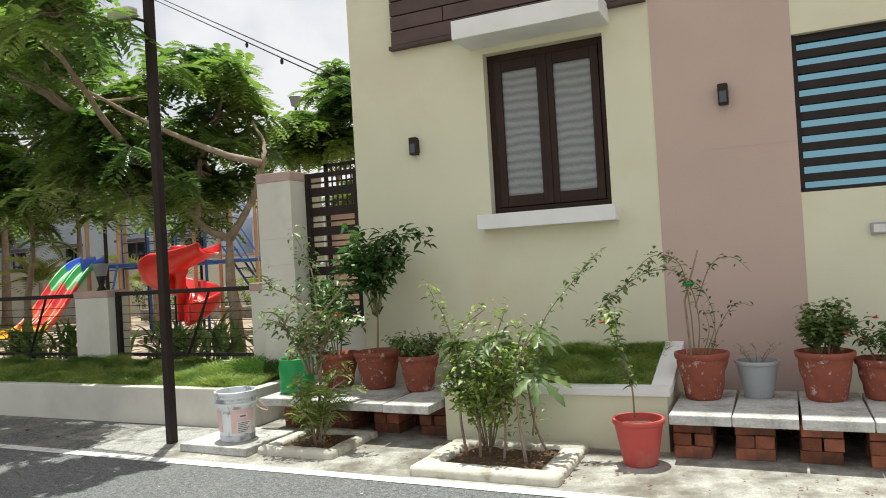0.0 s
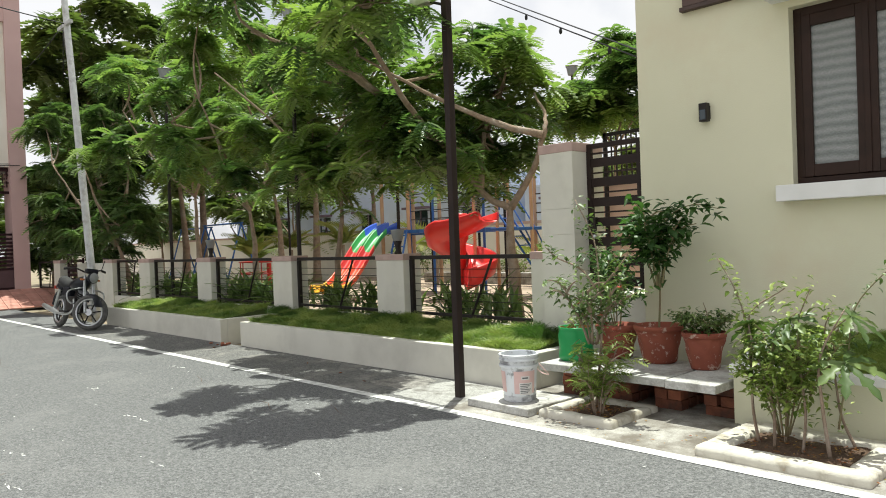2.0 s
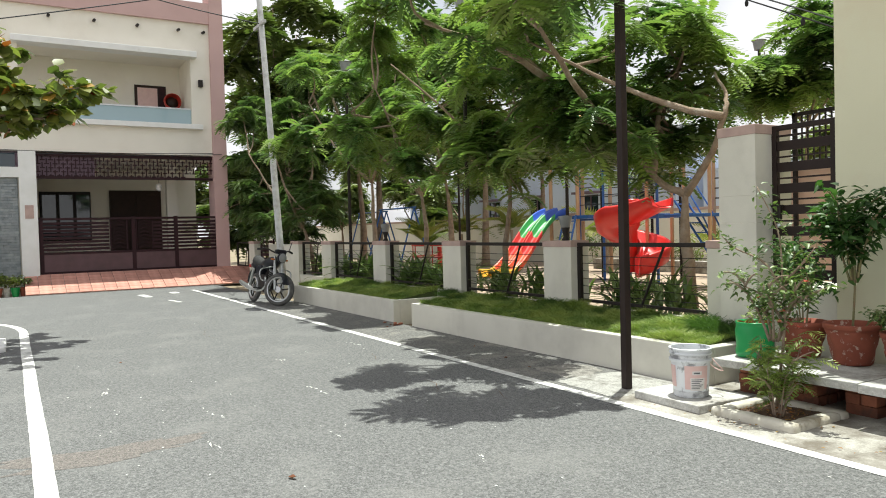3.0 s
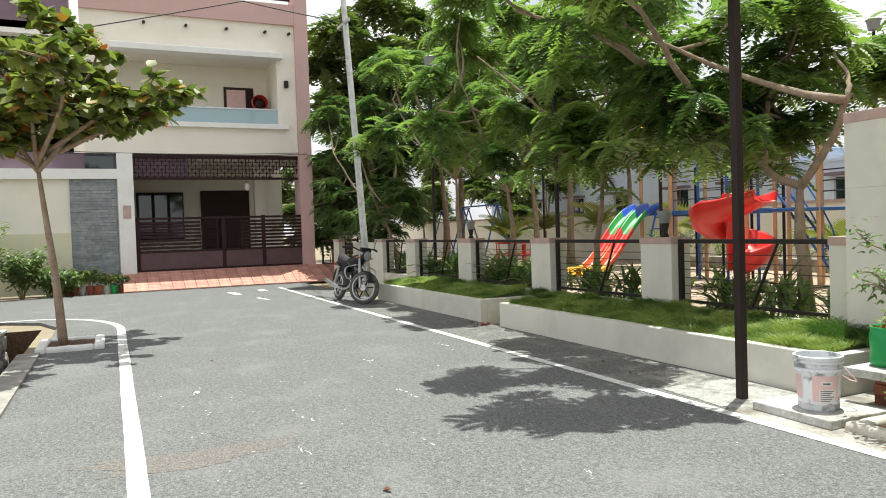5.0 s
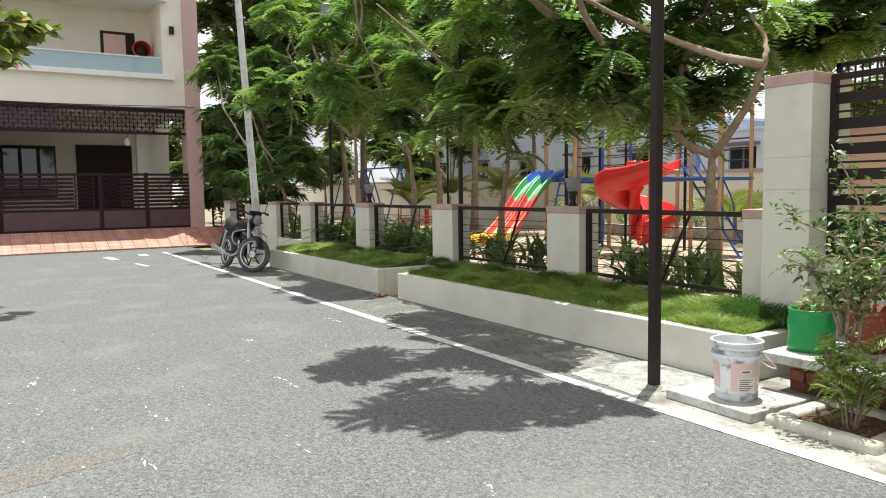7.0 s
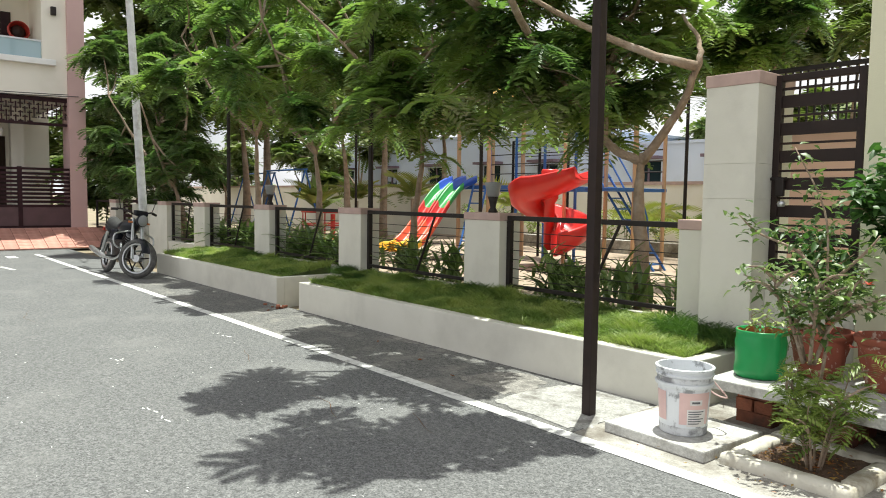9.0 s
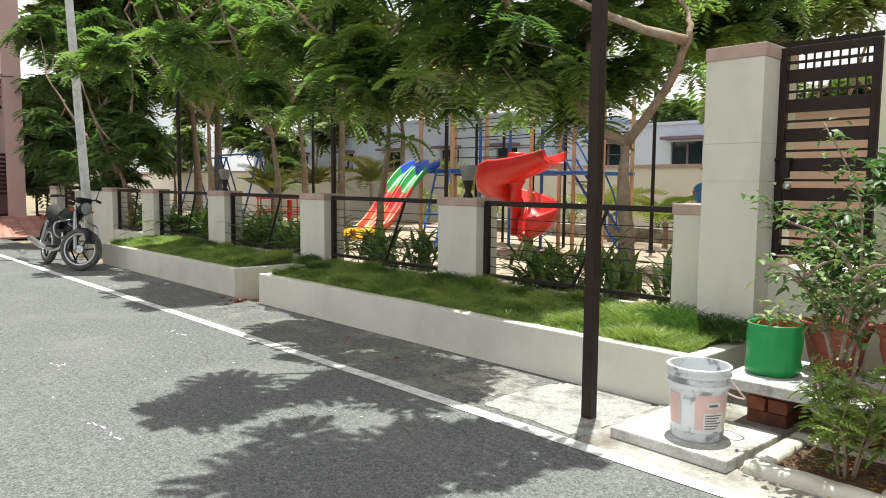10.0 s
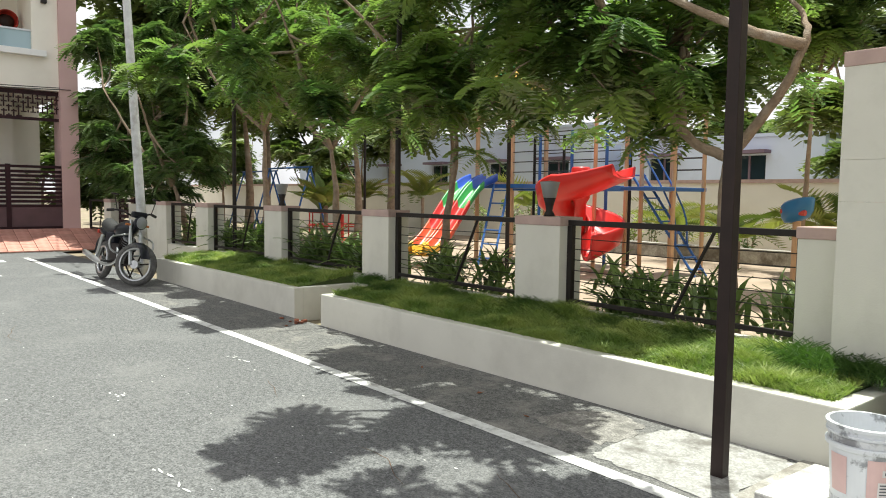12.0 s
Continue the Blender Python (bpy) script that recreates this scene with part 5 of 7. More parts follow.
# ---- grass ----
def lawn(name, x0, x1, y0, y1, z_at, n, seed, tall=0.055, label="thick unmown green grass in a planter"):
    rnd = np.random.RandomState(seed)
    x, y = rnd.uniform(x0, x1, n), rnd.uniform(y0, y1, n)
    z = z_at(x, y)
    lump = 0.45 + 1.2 * np.clip(np.sin(x * 9.3 + 2 * np.sin(y * 7)) * np.sin(y * 11 + 2 * x), 0, 1) + 0.7 * np.clip(np.sin(x * 3.1 + 1.3 * np.sin(y * 5)) * np.sin(y * 4.3 + x) + 0.4, 0, 1.3)
    h = tall * lump * rnd.uniform(0.55, 1.35, n)
    a, w, lean = rnd.uniform(0, 6.28, n), rnd.uniform(0.0024, 0.005, n), rnd.uniform(0.5, 2.0, n)
    b = rnd.uniform(0, 6.28, n)
    dx, dy = np.cos(a) * w, np.sin(a) * w
    lx, ly = np.cos(b) * lean * h, np.sin(b) * lean * h
    p = np.stack([np.stack([x - dx, y - dy, z], 1), np.stack([x + dx, y + dy, z], 1), np.stack([x + dx * 0.7 + lx * 0.35, y + dy * 0.7 + ly * 0.35, z + h * 0.6], 1),
                  np.stack([x - dx * 0.7 + lx * 0.35, y - dy * 0.7 + ly * 0.35, z + h * 0.6], 1), np.stack([x + lx, y + ly, z + h], 1)], 1).reshape(-1, 3)
    i = 5 * np.arange(n)
    me = bpy.data.meshes.new(name)
    me.vertices.add(5 * n)
    me.vertices.foreach_set("co", p.ravel().astype(np.float32))
    loops = np.stack([i, i + 1, i + 2, i + 3, i + 3, i + 2, i + 4], 1).ravel()
    me.loops.add(len(loops))
    me.loops.foreach_set("vertex_index", loops.astype(np.int32))
    me.polygons.add(2 * n)
    st = np.stack([7 * np.arange(n), 7 * np.arange(n) + 4], 1).ravel()
    me.polygons.foreach_set("loop_start", st.astype(np.int32))
    me.polygons.foreach_set("loop_total", np.tile([4, 3], n).astype(np.int32))
    me.update(calc_edges=True)
    me.materials.append(GRASS)
    return tagged(new(name, me), label, "grass", "", "stuff")


rise = lambda x, y: 0.32 + 0.1 * (y - 4.94) / 0.72
lawn("grass", -9.03, -4.1, 4.92, 5.67, rise, 80000, 1, 0.04)
lawn("grass", -14.1, -9.8, 4.92, 5.67, rise, 38000, 2, 0.04)
lawn("grass", -2.09, -0.77, 4.92, 5.64, lambda x, y: 0.38 + 0.19 * (y - 4.9) / 0.748, 34000, 3, 0.042)
# taller tufts at the fence foot
rnd = random.Random(17)
for k, (x, y, s) in enumerate([(-4.45, 5.45, 1.0), (-4.1, 5.4, 0.9), (-6.9, 5.58, 0.9), (-6.6, 5.5, 0.7), (-5.3, 5.6, 0.7), (-9.3, 5.6, 0.8), (-5.9, 5.6, 0.7), (-7.9, 5.6, 0.6), (-12.0, 5.58, 0.8), (-8.8, 5.4, 0.5), (-0.95, 5.55, 0.5)]):
    mats = [aim((rnd.gauss(0, 0.12), rnd.gauss(0, 0.065), 0), rnd.uniform(0, 6.28), rnd.uniform(0.3, 1.35), 0, s * rnd.uniform(0.07, 0.19)) for _ in range(1200)]
    tf = scatter("grass_tuft", strap_mesh(0.022, 0.75), mats, GRASS_DARK)
    tf.location = (x, y, 0.37 if x < -3 else 0.54)
    tagged(tf, "dense tuft of tall grass at the foot of the fence", "grass tuft", "grass tufts", "stuff")

# strap-leaved lilies behind the fence
rnd = random.Random(23)
lily_x = [-5.0, -5.45, -6.05, -6.4, -7.4, -7.9, -8.5, -8.9, -9.9, -10.3, -10.75, -11.2, -11.5, -12.4, -12.9, -13.4, -13.9, -14.3, -15.1, -15.6, -16.0]
for k, x in enumerate(lily_x):
    ob = thing("strap_leaved_plant", (x + rnd.uniform(-0.08, 0.08), 6.15 + rnd.uniform(-0.12, 0.2), 0.12), "clump of long strap-leaved green plant behind the fence", "plant", "strap-leaved plants")
    big = 1.0 if x < -9 else 0.8
    mats = [aim((rnd.gauss(0, 0.11), rnd.gauss(0, 0.08), 0.12 + rnd.uniform(0, 0.38)), rnd.uniform(0, 6.28), rnd.uniform(0.1, 1.2), rnd.uniform(-0.3, 0.3), big * rnd.uniform(0.26, 0.52)) for _ in range(105)]
    scatter("leaves", STRAP, mats, LEAF_STRAP, ob)

# ---- trees of the park ----
T = "spreading tree with feathery green leaves overhanging the fence"
feathery_tree((-5.5, 6.45, 0.1), [L((0, 0, 0), (-0.04, 0, 0.7), (-0.12, 0.03, 1.3), (-0.1, 0.05, 1.68)),
                                 L((-0.1, 0.05, 1.6), (-0.38, -0.05, 1.75), (-0.69, -0.25, 2.19), (-1.1, -0.55, 2.63), (-1.3, -0.85, 3.0), (-1.7, -1.4, 3.7)),
                                 L((-0.1, 0.05, 1.6), (0.2, 0.05, 1.95), (0.5, -0.06, 2.36), (0.42, 0.08, 2.62), (0.1, 0.3, 2.95)),
                                 L((0.5, -0.08, 2.38), (0.2, -0.4, 2.5), (-0.35, -0.9, 2.85), (-0.8, -1.6, 3.3)),
                                 L((-0.69, -0.25, 2.19), (-0.6, -1.0, 2.7), (-0.1, -1.9, 3.1), (0.3, -2.6, 3.4)),
                                 L((-0.45, -0.1, 1.85), (-0.7, 0.3, 2.6), (-0.6, 0.7, 3.4)),
                                 L((-1.3, -0.85, 3.0), (-0.9, -1.9, 3.2), (-1.3, -2.6, 3.5))],
              [((0.0, -2.6, 3.75), (1.05, 0.85, 0.55), 0.16), ((-0.9, -1.7, 3.6), (1.0, 0.7, 0.6), 0.1), ((-1.1, -0.7, 3.5), (1.2, 1.0, 0.85), 0.17), ((-1.55, -0.6, 2.75), (0.9, 1.0, 0.5), 0.18), ((-1.0, 0.3, 3.3), (0.8, 1.0, 0.9), 0.12), ((-0.6, 0.3, 2.35), (0.85, 0.7, 0.5), 0.17), ((-0.50, -0.15, 3.64), (0.5, 0.5, 0.4), 0.10), ((-0.63, 0.45, 3.73), (0.4, 0.4, 0.45), 0.09), ((-0.42, 0.65, 2.93), (0.4, 0.35, 0.35), 0.07), ((-1.73, 0.85, 3.16), (0.55, 0.4, 0.4), 0.10), ((-0.91, 0.85, 3.17), (0.45, 0.4, 0.4), 0.08), ((-1.54, 1.05, 2.40), (0.5, 0.4, 0.3), 0.09), ((-2.41, 0.95, 2.48), (0.5, 0.4, 0.3), 0.06), ((-1.3, -0.75, 2.35), (1.0, 0.6, 0.35), 0.13)], 140, 61, T, r0=0.095)
feathery_tree((-9.05, 6.45, 0.1), [L((0, 0, 0), (-0.02, 0, 0.6), (0.06, -0.02, 1.1), (0.16, 0.0, 1.7), (0.2, -0.05, 2.1)),
                                  L((0.2, -0.05, 2.0), (0.0, -0.5, 2.6), (-0.2, -1.1, 3.2), (-0.4, -1.7, 3.7)), L((0.2, -0.05, 2.0), (0.6, -0.2, 2.7), (1.1, -0.6, 3.4)), L((0.2, -0.05, 2.0), (0.1, 0.5, 2.8), (-0.3, 0.8, 3.7))],
              [((0.2, -0.5, 3.6), (1.6, 1.5, 1.2), 0.66), ((0.2, -0.6, 4.8), (1.5, 1.4, 0.7), 0.14), ((0.3, -0.5, 2.6), (1.0, 0.9, 0.5), 0.42)], 115, 62, T, r0=0.065)
feathery_tree((-11.25, 6.35, 0.1), [L((0, 0, 0), (-0.06, 0, 0.8), (-0.1, 0, 1.4), (-0.22, 0, 2.0)), L((-0.2, 0, 1.9), (-0.7, -0.5, 2.6), (-1.2, -0.9, 3.5)), L((-0.2, 0, 1.9), (0.2, -0.6, 2.7), (0.5, -1.2, 3.6)), L((-0.2, 0, 1.9), (0.1, 0.4, 2.8), (0.4, 0.8, 3.8))],
              [((-0.1, -0.5, 3.6), (1.6, 1.6, 1.6), 1.0), ((-0.1, -0.5, 5.2), (1.5, 1.4, 0.8), 0.4)], 84, 63, T, r0=0.075)
feathery_tree((-13.6, 6.4, 0.1), [L((0, 0, 0), (0.03, 0, 1.0), (0.0, 0, 1.7), (-0.05, 0, 2.4)), L((-0.05, 0, 2.3), (-0.6, -0.5, 3.0), (-0.9, -1.0, 4.0)), L((-0.05, 0, 2.3), (0.5, -0.4, 3.0), (0.9, -0.9, 3.9)), L((-0.05, 0, 2.3), (0, 0.4, 3.4), (0.2, 0.5, 4.6))],
              [((0.0, -0.4, 3.9), (1.6, 1.6, 1.8), 1.0)], 84, 64, T, r0=0.075)
D = "dense low dark-leaved tree beside the electric pole"
feathery_tree((-17.0, 6.4, 0.1), [L((0, 0, 0), (0, -0.1, 0.8), (-0.1, -0.3, 1.5)), L((-0.1, -0.3, 1.4), (0.4, -0.8, 2.2), (0.8, -1.2, 3.0)), L((-0.1, -0.3, 1.4), (-0.7, -0.8, 2.3), (-1.0, -1.3, 3.3)), L((-0.1, -0.3, 1.4), (-0.1, 0.0, 2.6), (-0.2, 0.1, 3.8))],
              [((-0.2, -0.3, 2.2), (1.3, 0.9, 0.9), 0.8), ((-0.2, -0.4, 3.6), (1.2, 1.0, 1.2), 0.35), ((-1.7, -0.7, 3.0), (1.0, 0.7, 1.5), 0.55), ((-1.9, -0.6, 4.6), (0.9, 0.7, 0.9), 0.3)], 105, 65, D, leaf=0.38, mat=LEAF_TREE_DARK, r0=0.09, name="tree")
feathery_tree((-20.9, 7.6, 0.1), [L((0, 0, 0), (0.05, -0.1, 0.9), (0, -0.2, 1.6)), L((0, -0.2, 1.5), (0.5, -0.6, 2.4), (0.8, -0.9, 3.4)), L((0, -0.2, 1.5), (-0.6, -0.6, 2.4), (-0.9, -0.8, 3.6)), L((0, -0.2, 1.5), (0, 0, 3.0), (0.1, 0, 4.4))],
              [((0, -0.5, 2.5), (1.5, 0.9, 1.3), 0.6), ((0, -0.6, 4.2), (1.7, 1.2, 1.4), 0.6), ((0.2, -0.8, 6.0), (1.6, 1.2, 1.0), 0.4), ((-0.9, -1.2, 3.0), (0.7, 0.6, 1.7), 0.35)], 125, 69, "dense green leafy tree beside the far house", leaf=0.45, mat=LEAF_TREE_DARK, r0=0.09)
feathery_tree((-18.6, 8.4, 0.1), [L((0, 0, 0), (0.1, 0, 1.6), (0, -0.1, 3.2)), L((0, -0.1, 3.1), (0.8, -0.9, 4.2), (1.2, -1.5, 5.4)), L((0, -0.1, 3.1), (-0.8, -0.7, 4.4), (-1.0, -1.2, 6)), L((0, -0.1, 3.1), (0, 0.4, 4.8), (0.2, 0.4, 6.6))],
              [((0.2, -1.0, 5.4), (2.2, 2.0, 2.2), 1.0)], 100, 66, "tall feathery-leaved tree rising behind the electric pole", leaf=0.55, r0=0.13)
feathery_tree((-15.2, 9.2, 0.1), [L((0, 0, 0), (0.1, 0, 1.4), (0, -0.1, 2.6)), L((0, -0.1, 2.5), (0.8, -0.9, 3.6), (1.2, -1.5, 4.8)), L((0, -0.1, 2.5), (-0.8, -0.7, 3.8), (-1.0, -1.2, 5.2)), L((0, -0.1, 2.5), (0, 0.4, 4.2), (0.2, 0.4, 6.0))],
              [((0.1, -0.6, 4.9), (2.2, 1.9, 2.0), 1.0)], 85, 67, "tall feathery-leaved tree inside the park", leaf=0.55, r0=0.1)
feathery_tree((-6.85, 10.6, 0.1), [L((0, 0, 0), (0.05, 0, 1.5), (0.1, 0, 2.8)), L((0.1, 0, 2.7), (0.3, 0, 3.6), (0.2, 0, 4.4)), L((0.1, 0, 2.7), (-0.3, -0.2, 3.4), (-0.5, -0.2, 4.0)), L((0.1, 0, 2.7), (0.5, 0, 3.2), (0.7, 0, 3.7))],
              [((0.05, 0, 3.75), (0.68, 0.6, 1.1), 1.0)], 95, 68, "slender feathery-leaved tree behind the garden gate", leaf=0.42, r0=0.05)
for k, (x, y, h) in enumerate([(-27, 7.6, 4.6), (-29.5, 6.2, 4.6), (-31, 9.5, 5.6), (-28, 17.8, 5.2), (-35, 6.6, 7), (-6.9, 14.2, 5.6), (-43, 19, 6.0), (-48, 22, 7.0), (-38, 16, 5.0), (-52, 17, 7.0), (-33.5, 18.4, 4.6)]):
    feathery_tree((x, y, 0), [L((0, 0, 0), (0.05, 0, h * 0.2), (0, 0, h * 0.35)), L((0, 0, h * 0.3), (0.7, -0.5, h * 0.5), (1.1, -0.6, h * 0.75)), L((0, 0, h * 0.3), (-0.7, -0.3, h * 0.5), (-1.0, -0.5, h * 0.75)), L((0, 0, h * 0.3), (0, 0.4, h * 0.8))],
                  [((0, 0, h * 0.6), (1.9, 1.7, h * 0.36), 1.0)], 80, 180 + k, "low bushy green tree beyond the park", leaf=0.6, fronds=14, mat=LEAF_FAR, r0=0.1, template=FROND_FAR, group="far trees")
for k, (x, y, h) in enumerate([(-34, 19, 7), (-29, 14, 10.5), (-25, 12, 9.5), (-22, 17.5, 8), (-26.5, 9, 9), (-31, 23, 9), (-36, 12, 9), (-25.5, 25, 7), (-9.5, 23, 4.4), (-12.5, 27, 5.2), (-6, 25, 4.6), (-16, 29, 5.5), (-40, 26, 10), (-20, 13.5, 8.2), (-24.8, 8.4, 10.5)]):
    feathery_tree((x, y, 0), [L((0, 0, 0), (0.1, 0, h * 0.3), (0, 0, h * 0.5)), L((0, 0, h * 0.45), (0.9, -0.6, h * 0.65), (1.4, -0.8, h * 0.85)), L((0, 0, h * 0.45), (-0.9, -0.4, h * 0.65), (-1.3, -0.6, h * 0.85)), L((0, 0, h * 0.45), (0, 0.5, h * 0.8))],
                  [((0, 0, h * 0.68), (2.5, 2.2, h * 0.32), 1.0)], 75, 80 + k, "leafy tree beyond the park", leaf=0.9, fronds=13, mat=LEAF_FAR, r0=0.14, template=FROND_FAR, group="far trees")


def palm(at, height, seed, n=16, leaf=1.0, label="young palm with arching yellow-green leaves"):
    rnd = random.Random(seed)
    ob = thing("palm", at, label, "palm", "small palms")
    part("trunk", tube([(0, 0, 0), (0.02, 0, height * 0.5), (0, 0.01, height)], [0.06, 0.045, 0.05], 9), BARK, ob)
    tmpl = frond_mesh(18, 0.95, 0.3, 0.6)
    scatter("crown", tmpl, [aim((0, 0, height), 2.4 * k + rnd.uniform(-0.3, 0.3), rnd.uniform(0.55, 1.35), rnd.uniform(-0.5, 0.5), leaf * rnd.uniform(0.7, 1.1)) for k in range(n)], LEAF_PALM, ob)


for k, (x, y, h, n, leaf) in enumerate([(-16.6, 9.3, 1.0, 14, 0.7), (-20.7, 13.0, 1.1, 14, 0.95), (-18.1, 13.2, 1.2, 12, 1.0), (-14.6, 13.8, 1.0, 14, 1.0), (-9.3, 13.6, 0.5, 14, 0.95), (-7.4, 13.0, 0.7, 14, 0.95), (-6.2, 13.9, 0.9, 14, 0.95), (-10.9, 14.1, 0.6, 14, 1.0)]):
    palm((x, y, 0.12), h, k, n, leaf)
fan = thing("fan_plant", (-23.1, 13.0, 0.12), "upright broad-leaved plant with a fan of bright green leaves", "plant")
rnd = random.Random(14)
part("stem", tube([(0, 0, 0), (0, 0, 0.9)], [0.07, 0.05], 8), BARK, fan)
scatter("leaves", blade_mesh(0.1, 0.3, 0.2), [aim((0, 0, rnd.uniform(0.6, 1.0)), rnd.uniform(0, 6.28), rnd.uniform(0.5, 1.45), rnd.uniform(-0.5, 0.5), rnd.uniform(0.9, 1.5)) for _ in range(26)], LEAF_LIGHT, fan)
rnd = random.Random(91)
for k in range(16):
    x = -18 + 0.8 * k + rnd.uniform(-0.2, 0.2)
    ob = thing("garden_shrub", (x, 15.6 + rnd.uniform(-0.3, 0.3), 0.12), "slender garden shrub against the boundary wall", "shrub", "shrubs along the boundary wall")
    shrub(ob, branching((0, 0, 0), rnd.uniform(0.7, 1.3), 4, 200 + k, 0.2, 3, 0.2), 26, 0.13, (LEAF_LIGHT, LEAF_SHRUB, LEAF_FAR)[k % 3], 200 + k, 0.01, 0.05)

# ---- playground ----
def slide_lane(parent, p0, p1, offset, colours):
    """A straight trough in coloured sections, with a rolled side on each edge."""
    a, b = Vector(p0), Vector(p1)
    d = (b - a)
    across = Vector((d.y, -d.x, 0)).normalized()
    prof = [(-0.2, 0.13), (-0.17, 0.16), (-0.14, 0.13), (-0.12, 0.02), (-0.05, 0.0), (0.05, 0.0), (0.12, 0.02), (0.14, 0.13), (0.17, 0.16), (0.2, 0.13), (0.19, 0.02), (0.1, -0.03), (-0.1, -0.03), (-0.19, 0.02)]
    line = []
    for k in range(25):
        t = k / 24
        q = a.lerp(b, t)
        q.z = a.z + (b.z - a.z) * (t - 0.1 * math.sin(2 * math.pi * t)) + (0.12 * max(0, t - 0.85) / 0.15 if t > 0.85 else 0)
        line.append(q)
    n = len(colours)
    for c, m in enumerate(colours):
        i0, i1 = round(24 * c / n), round(24 * (c + 1) / n)
        bm = bmesh.new()
        rings = [[bm.verts.new(line[i] + across * 0.82 * (offset + u) + Vector((0, 0, w))) for u, w in prof] for i in range(i0, i1 + 1)]
        for r1, r2 in zip(rings, rings[1:]):
            for k in range(len(prof)):
                k2 = (k + 1) % len(prof)
                bm.faces.new((r1[k], r1[k2], r2[k2], r2[k]))
        part("slide_section", bm, m, parent, smooth=True)


PG = 0.12
sl = thing("double_slide", (-13.1, 11.2, PG), "rainbow double plastic slide with orange posts and blue steps", "slide")
for o in (-0.21, 0.21):
    slide_lane(sl, (-0.22, -0.2, 1.55), (0.5, -2.6, 0.12), o, [S_BLUE, S_GREEN, S_RED, S_ORANGE, S_YELLOW])
part("platform", box(-0.5, 0.9, -0.2, 0.9, 1.42, 1.5, 0.01), STEEL_BLUE, sl)
for x, y in ((-0.45, -0.15), (0.5, -0.15), (-0.45, 0.85), (0.5, 0.85)):
    part("post", tube([(x, y, 0), (x, y, 3.35)], 0.045, 10), STEEL_ORANGE, sl)
roof = bmesh.new()
tv = roof.verts.new((0.05, 0.35, 4.0))
ring = [roof.verts.new((0.05 + 0.85 * math.cos(a), 0.35 + 0.85 * math.sin(a), 3.3)) for a in [math.pi * k / 4 for k in range(8)]]
for k in range(8):
    roof.faces.new((tv, ring[k], ring[(k + 1) % 8])).material_index = k % 2
roof.faces.new(ring[::-1])
part("roof", roof, [S_GREEN, S_YELLOW], sl, "green and yellow canopy roof")
for s in (-0.2, 0.2):
    part("ladder_rail", tube([(0.35 + s, -0.25, 1.5), (0.95 + s, -1.2, 0)], 0.022, 8), STEEL_BLUE, sl)
for k in range(6):
    t = (k + 0.5) / 6
    part("rung", tube([(0.15 + 0.6 * t, -0.25 - 0.95 * t, 1.5 * (1 - t)), (0.55 + 0.6 * t, -0.25 - 0.95 * t, 1.5 * (1 - t))], 0.016, 6), STEEL_BLUE, sl)
cl = thing("climbing_frame", (-11.6, 11.9, PG), "dark steel climbing bars linking the slide towers", "climbing frame")
part("walkway", box(-1.5, 0.9, -0.35, 0.35, 1.38, 1.48, 0.01), STEEL_BLUE, cl)
for x in (-1.5, -0.7, 0.1, 0.9):
    for y in (-0.35, 0.35):
        part("post", tube([(x, y, 0), (x, y, 2.5)], 0.03, 8), BLACK_STEEL if y > 0 else STEEL_BLUE, cl)
for z in (1.75, 1.95, 2.15, 2.35, 2.5):
    for y in (-0.35, 0.35):
        part("bar", tube([(-1.5, y, z), (0.9, y, z)], 0.01, 6), BLACK_STEEL, cl)

spi = thing("spiral_slide", (-10.56, 10.68, PG), "red plastic spiral slide on orange posts", "slide")


def spiral(parent):
    """A helical trough round a drum, starting high and ending low."""
    bm = bmesh.new()
    prof = [(0.16, 0.3), (0.19, 0.33), (0.22, 0.3), (0.24, 0.06), (0.32, 0.0), (0.56, 0.0), (0.7, 0.1), (0.78, 0.34), (0.82, 0.37), (0.85, 0.33), (0.78, 0.04), (0.6, -0.06), (0.3, -0.06), (0.18, 0.02)]
    rings = []
    for k in range(8):
        rings.append([bm.verts.new((1.2 - 1.2 * k / 8, -0.9 * r, 1.26 + 0.32 * (1 - k / 8) ** 1.3 + w * (0.5 + 0.5 * k / 8))) for r, w in prof])
    n = 48
    for k in range(n + 1):
        t = k / n
        a = math.radians(-90) - t * math.radians(305)
        z = 1.26 - 0.98 * t ** 0.95
        rings.append([bm.verts.new((0.9 * r * math.cos(a), 0.9 * r * math.sin(a), z + w)) for r, w in prof])
    for r1, r2 in zip(rings, rings[1:]):
        for k in range(len(prof)):
            k2 = (k + 1) % len(prof)
            bm.faces.new((r1[k], r1[k2], r2[k2], r2[k]))
    bm.faces.new(rings[0])
    bm.faces.new(rings[-1][::-1])
    part("chute", bm, S_RED, parent, smooth=True)


spiral(spi)
part("drum", lathe([(0, 0.3), (0.09, 0.3), (0.1, 1.15), (0.16, 1.25), (0.16, 1.74), (0.14, 1.77), (0, 1.77)], 24), S_RED, spi, smooth=True)
sp_post = [(-0.19, 0.62), (0.47, 0.62), (0.78, 0.62), (1.39, 0.62), (0.78, 1.5), (1.39, 1.5)]
for x, y in sp_post:
    part("post", tube([(x, y, 0), (x, y, 2.75)], 0.036, 10), STEEL_ORANGE, spi)
part("platform", box(0.74, 1.42, 0.1, 1.55, 1.38, 1.44, 0.01), STEEL_BLUE, spi)
for z in (1.75, 1.95, 2.15):
    part("guard_rail", tube([(0.78, 1.5, z), (1.39, 1.5, z)], 0.014, 6), BLACK_STEEL, spi)
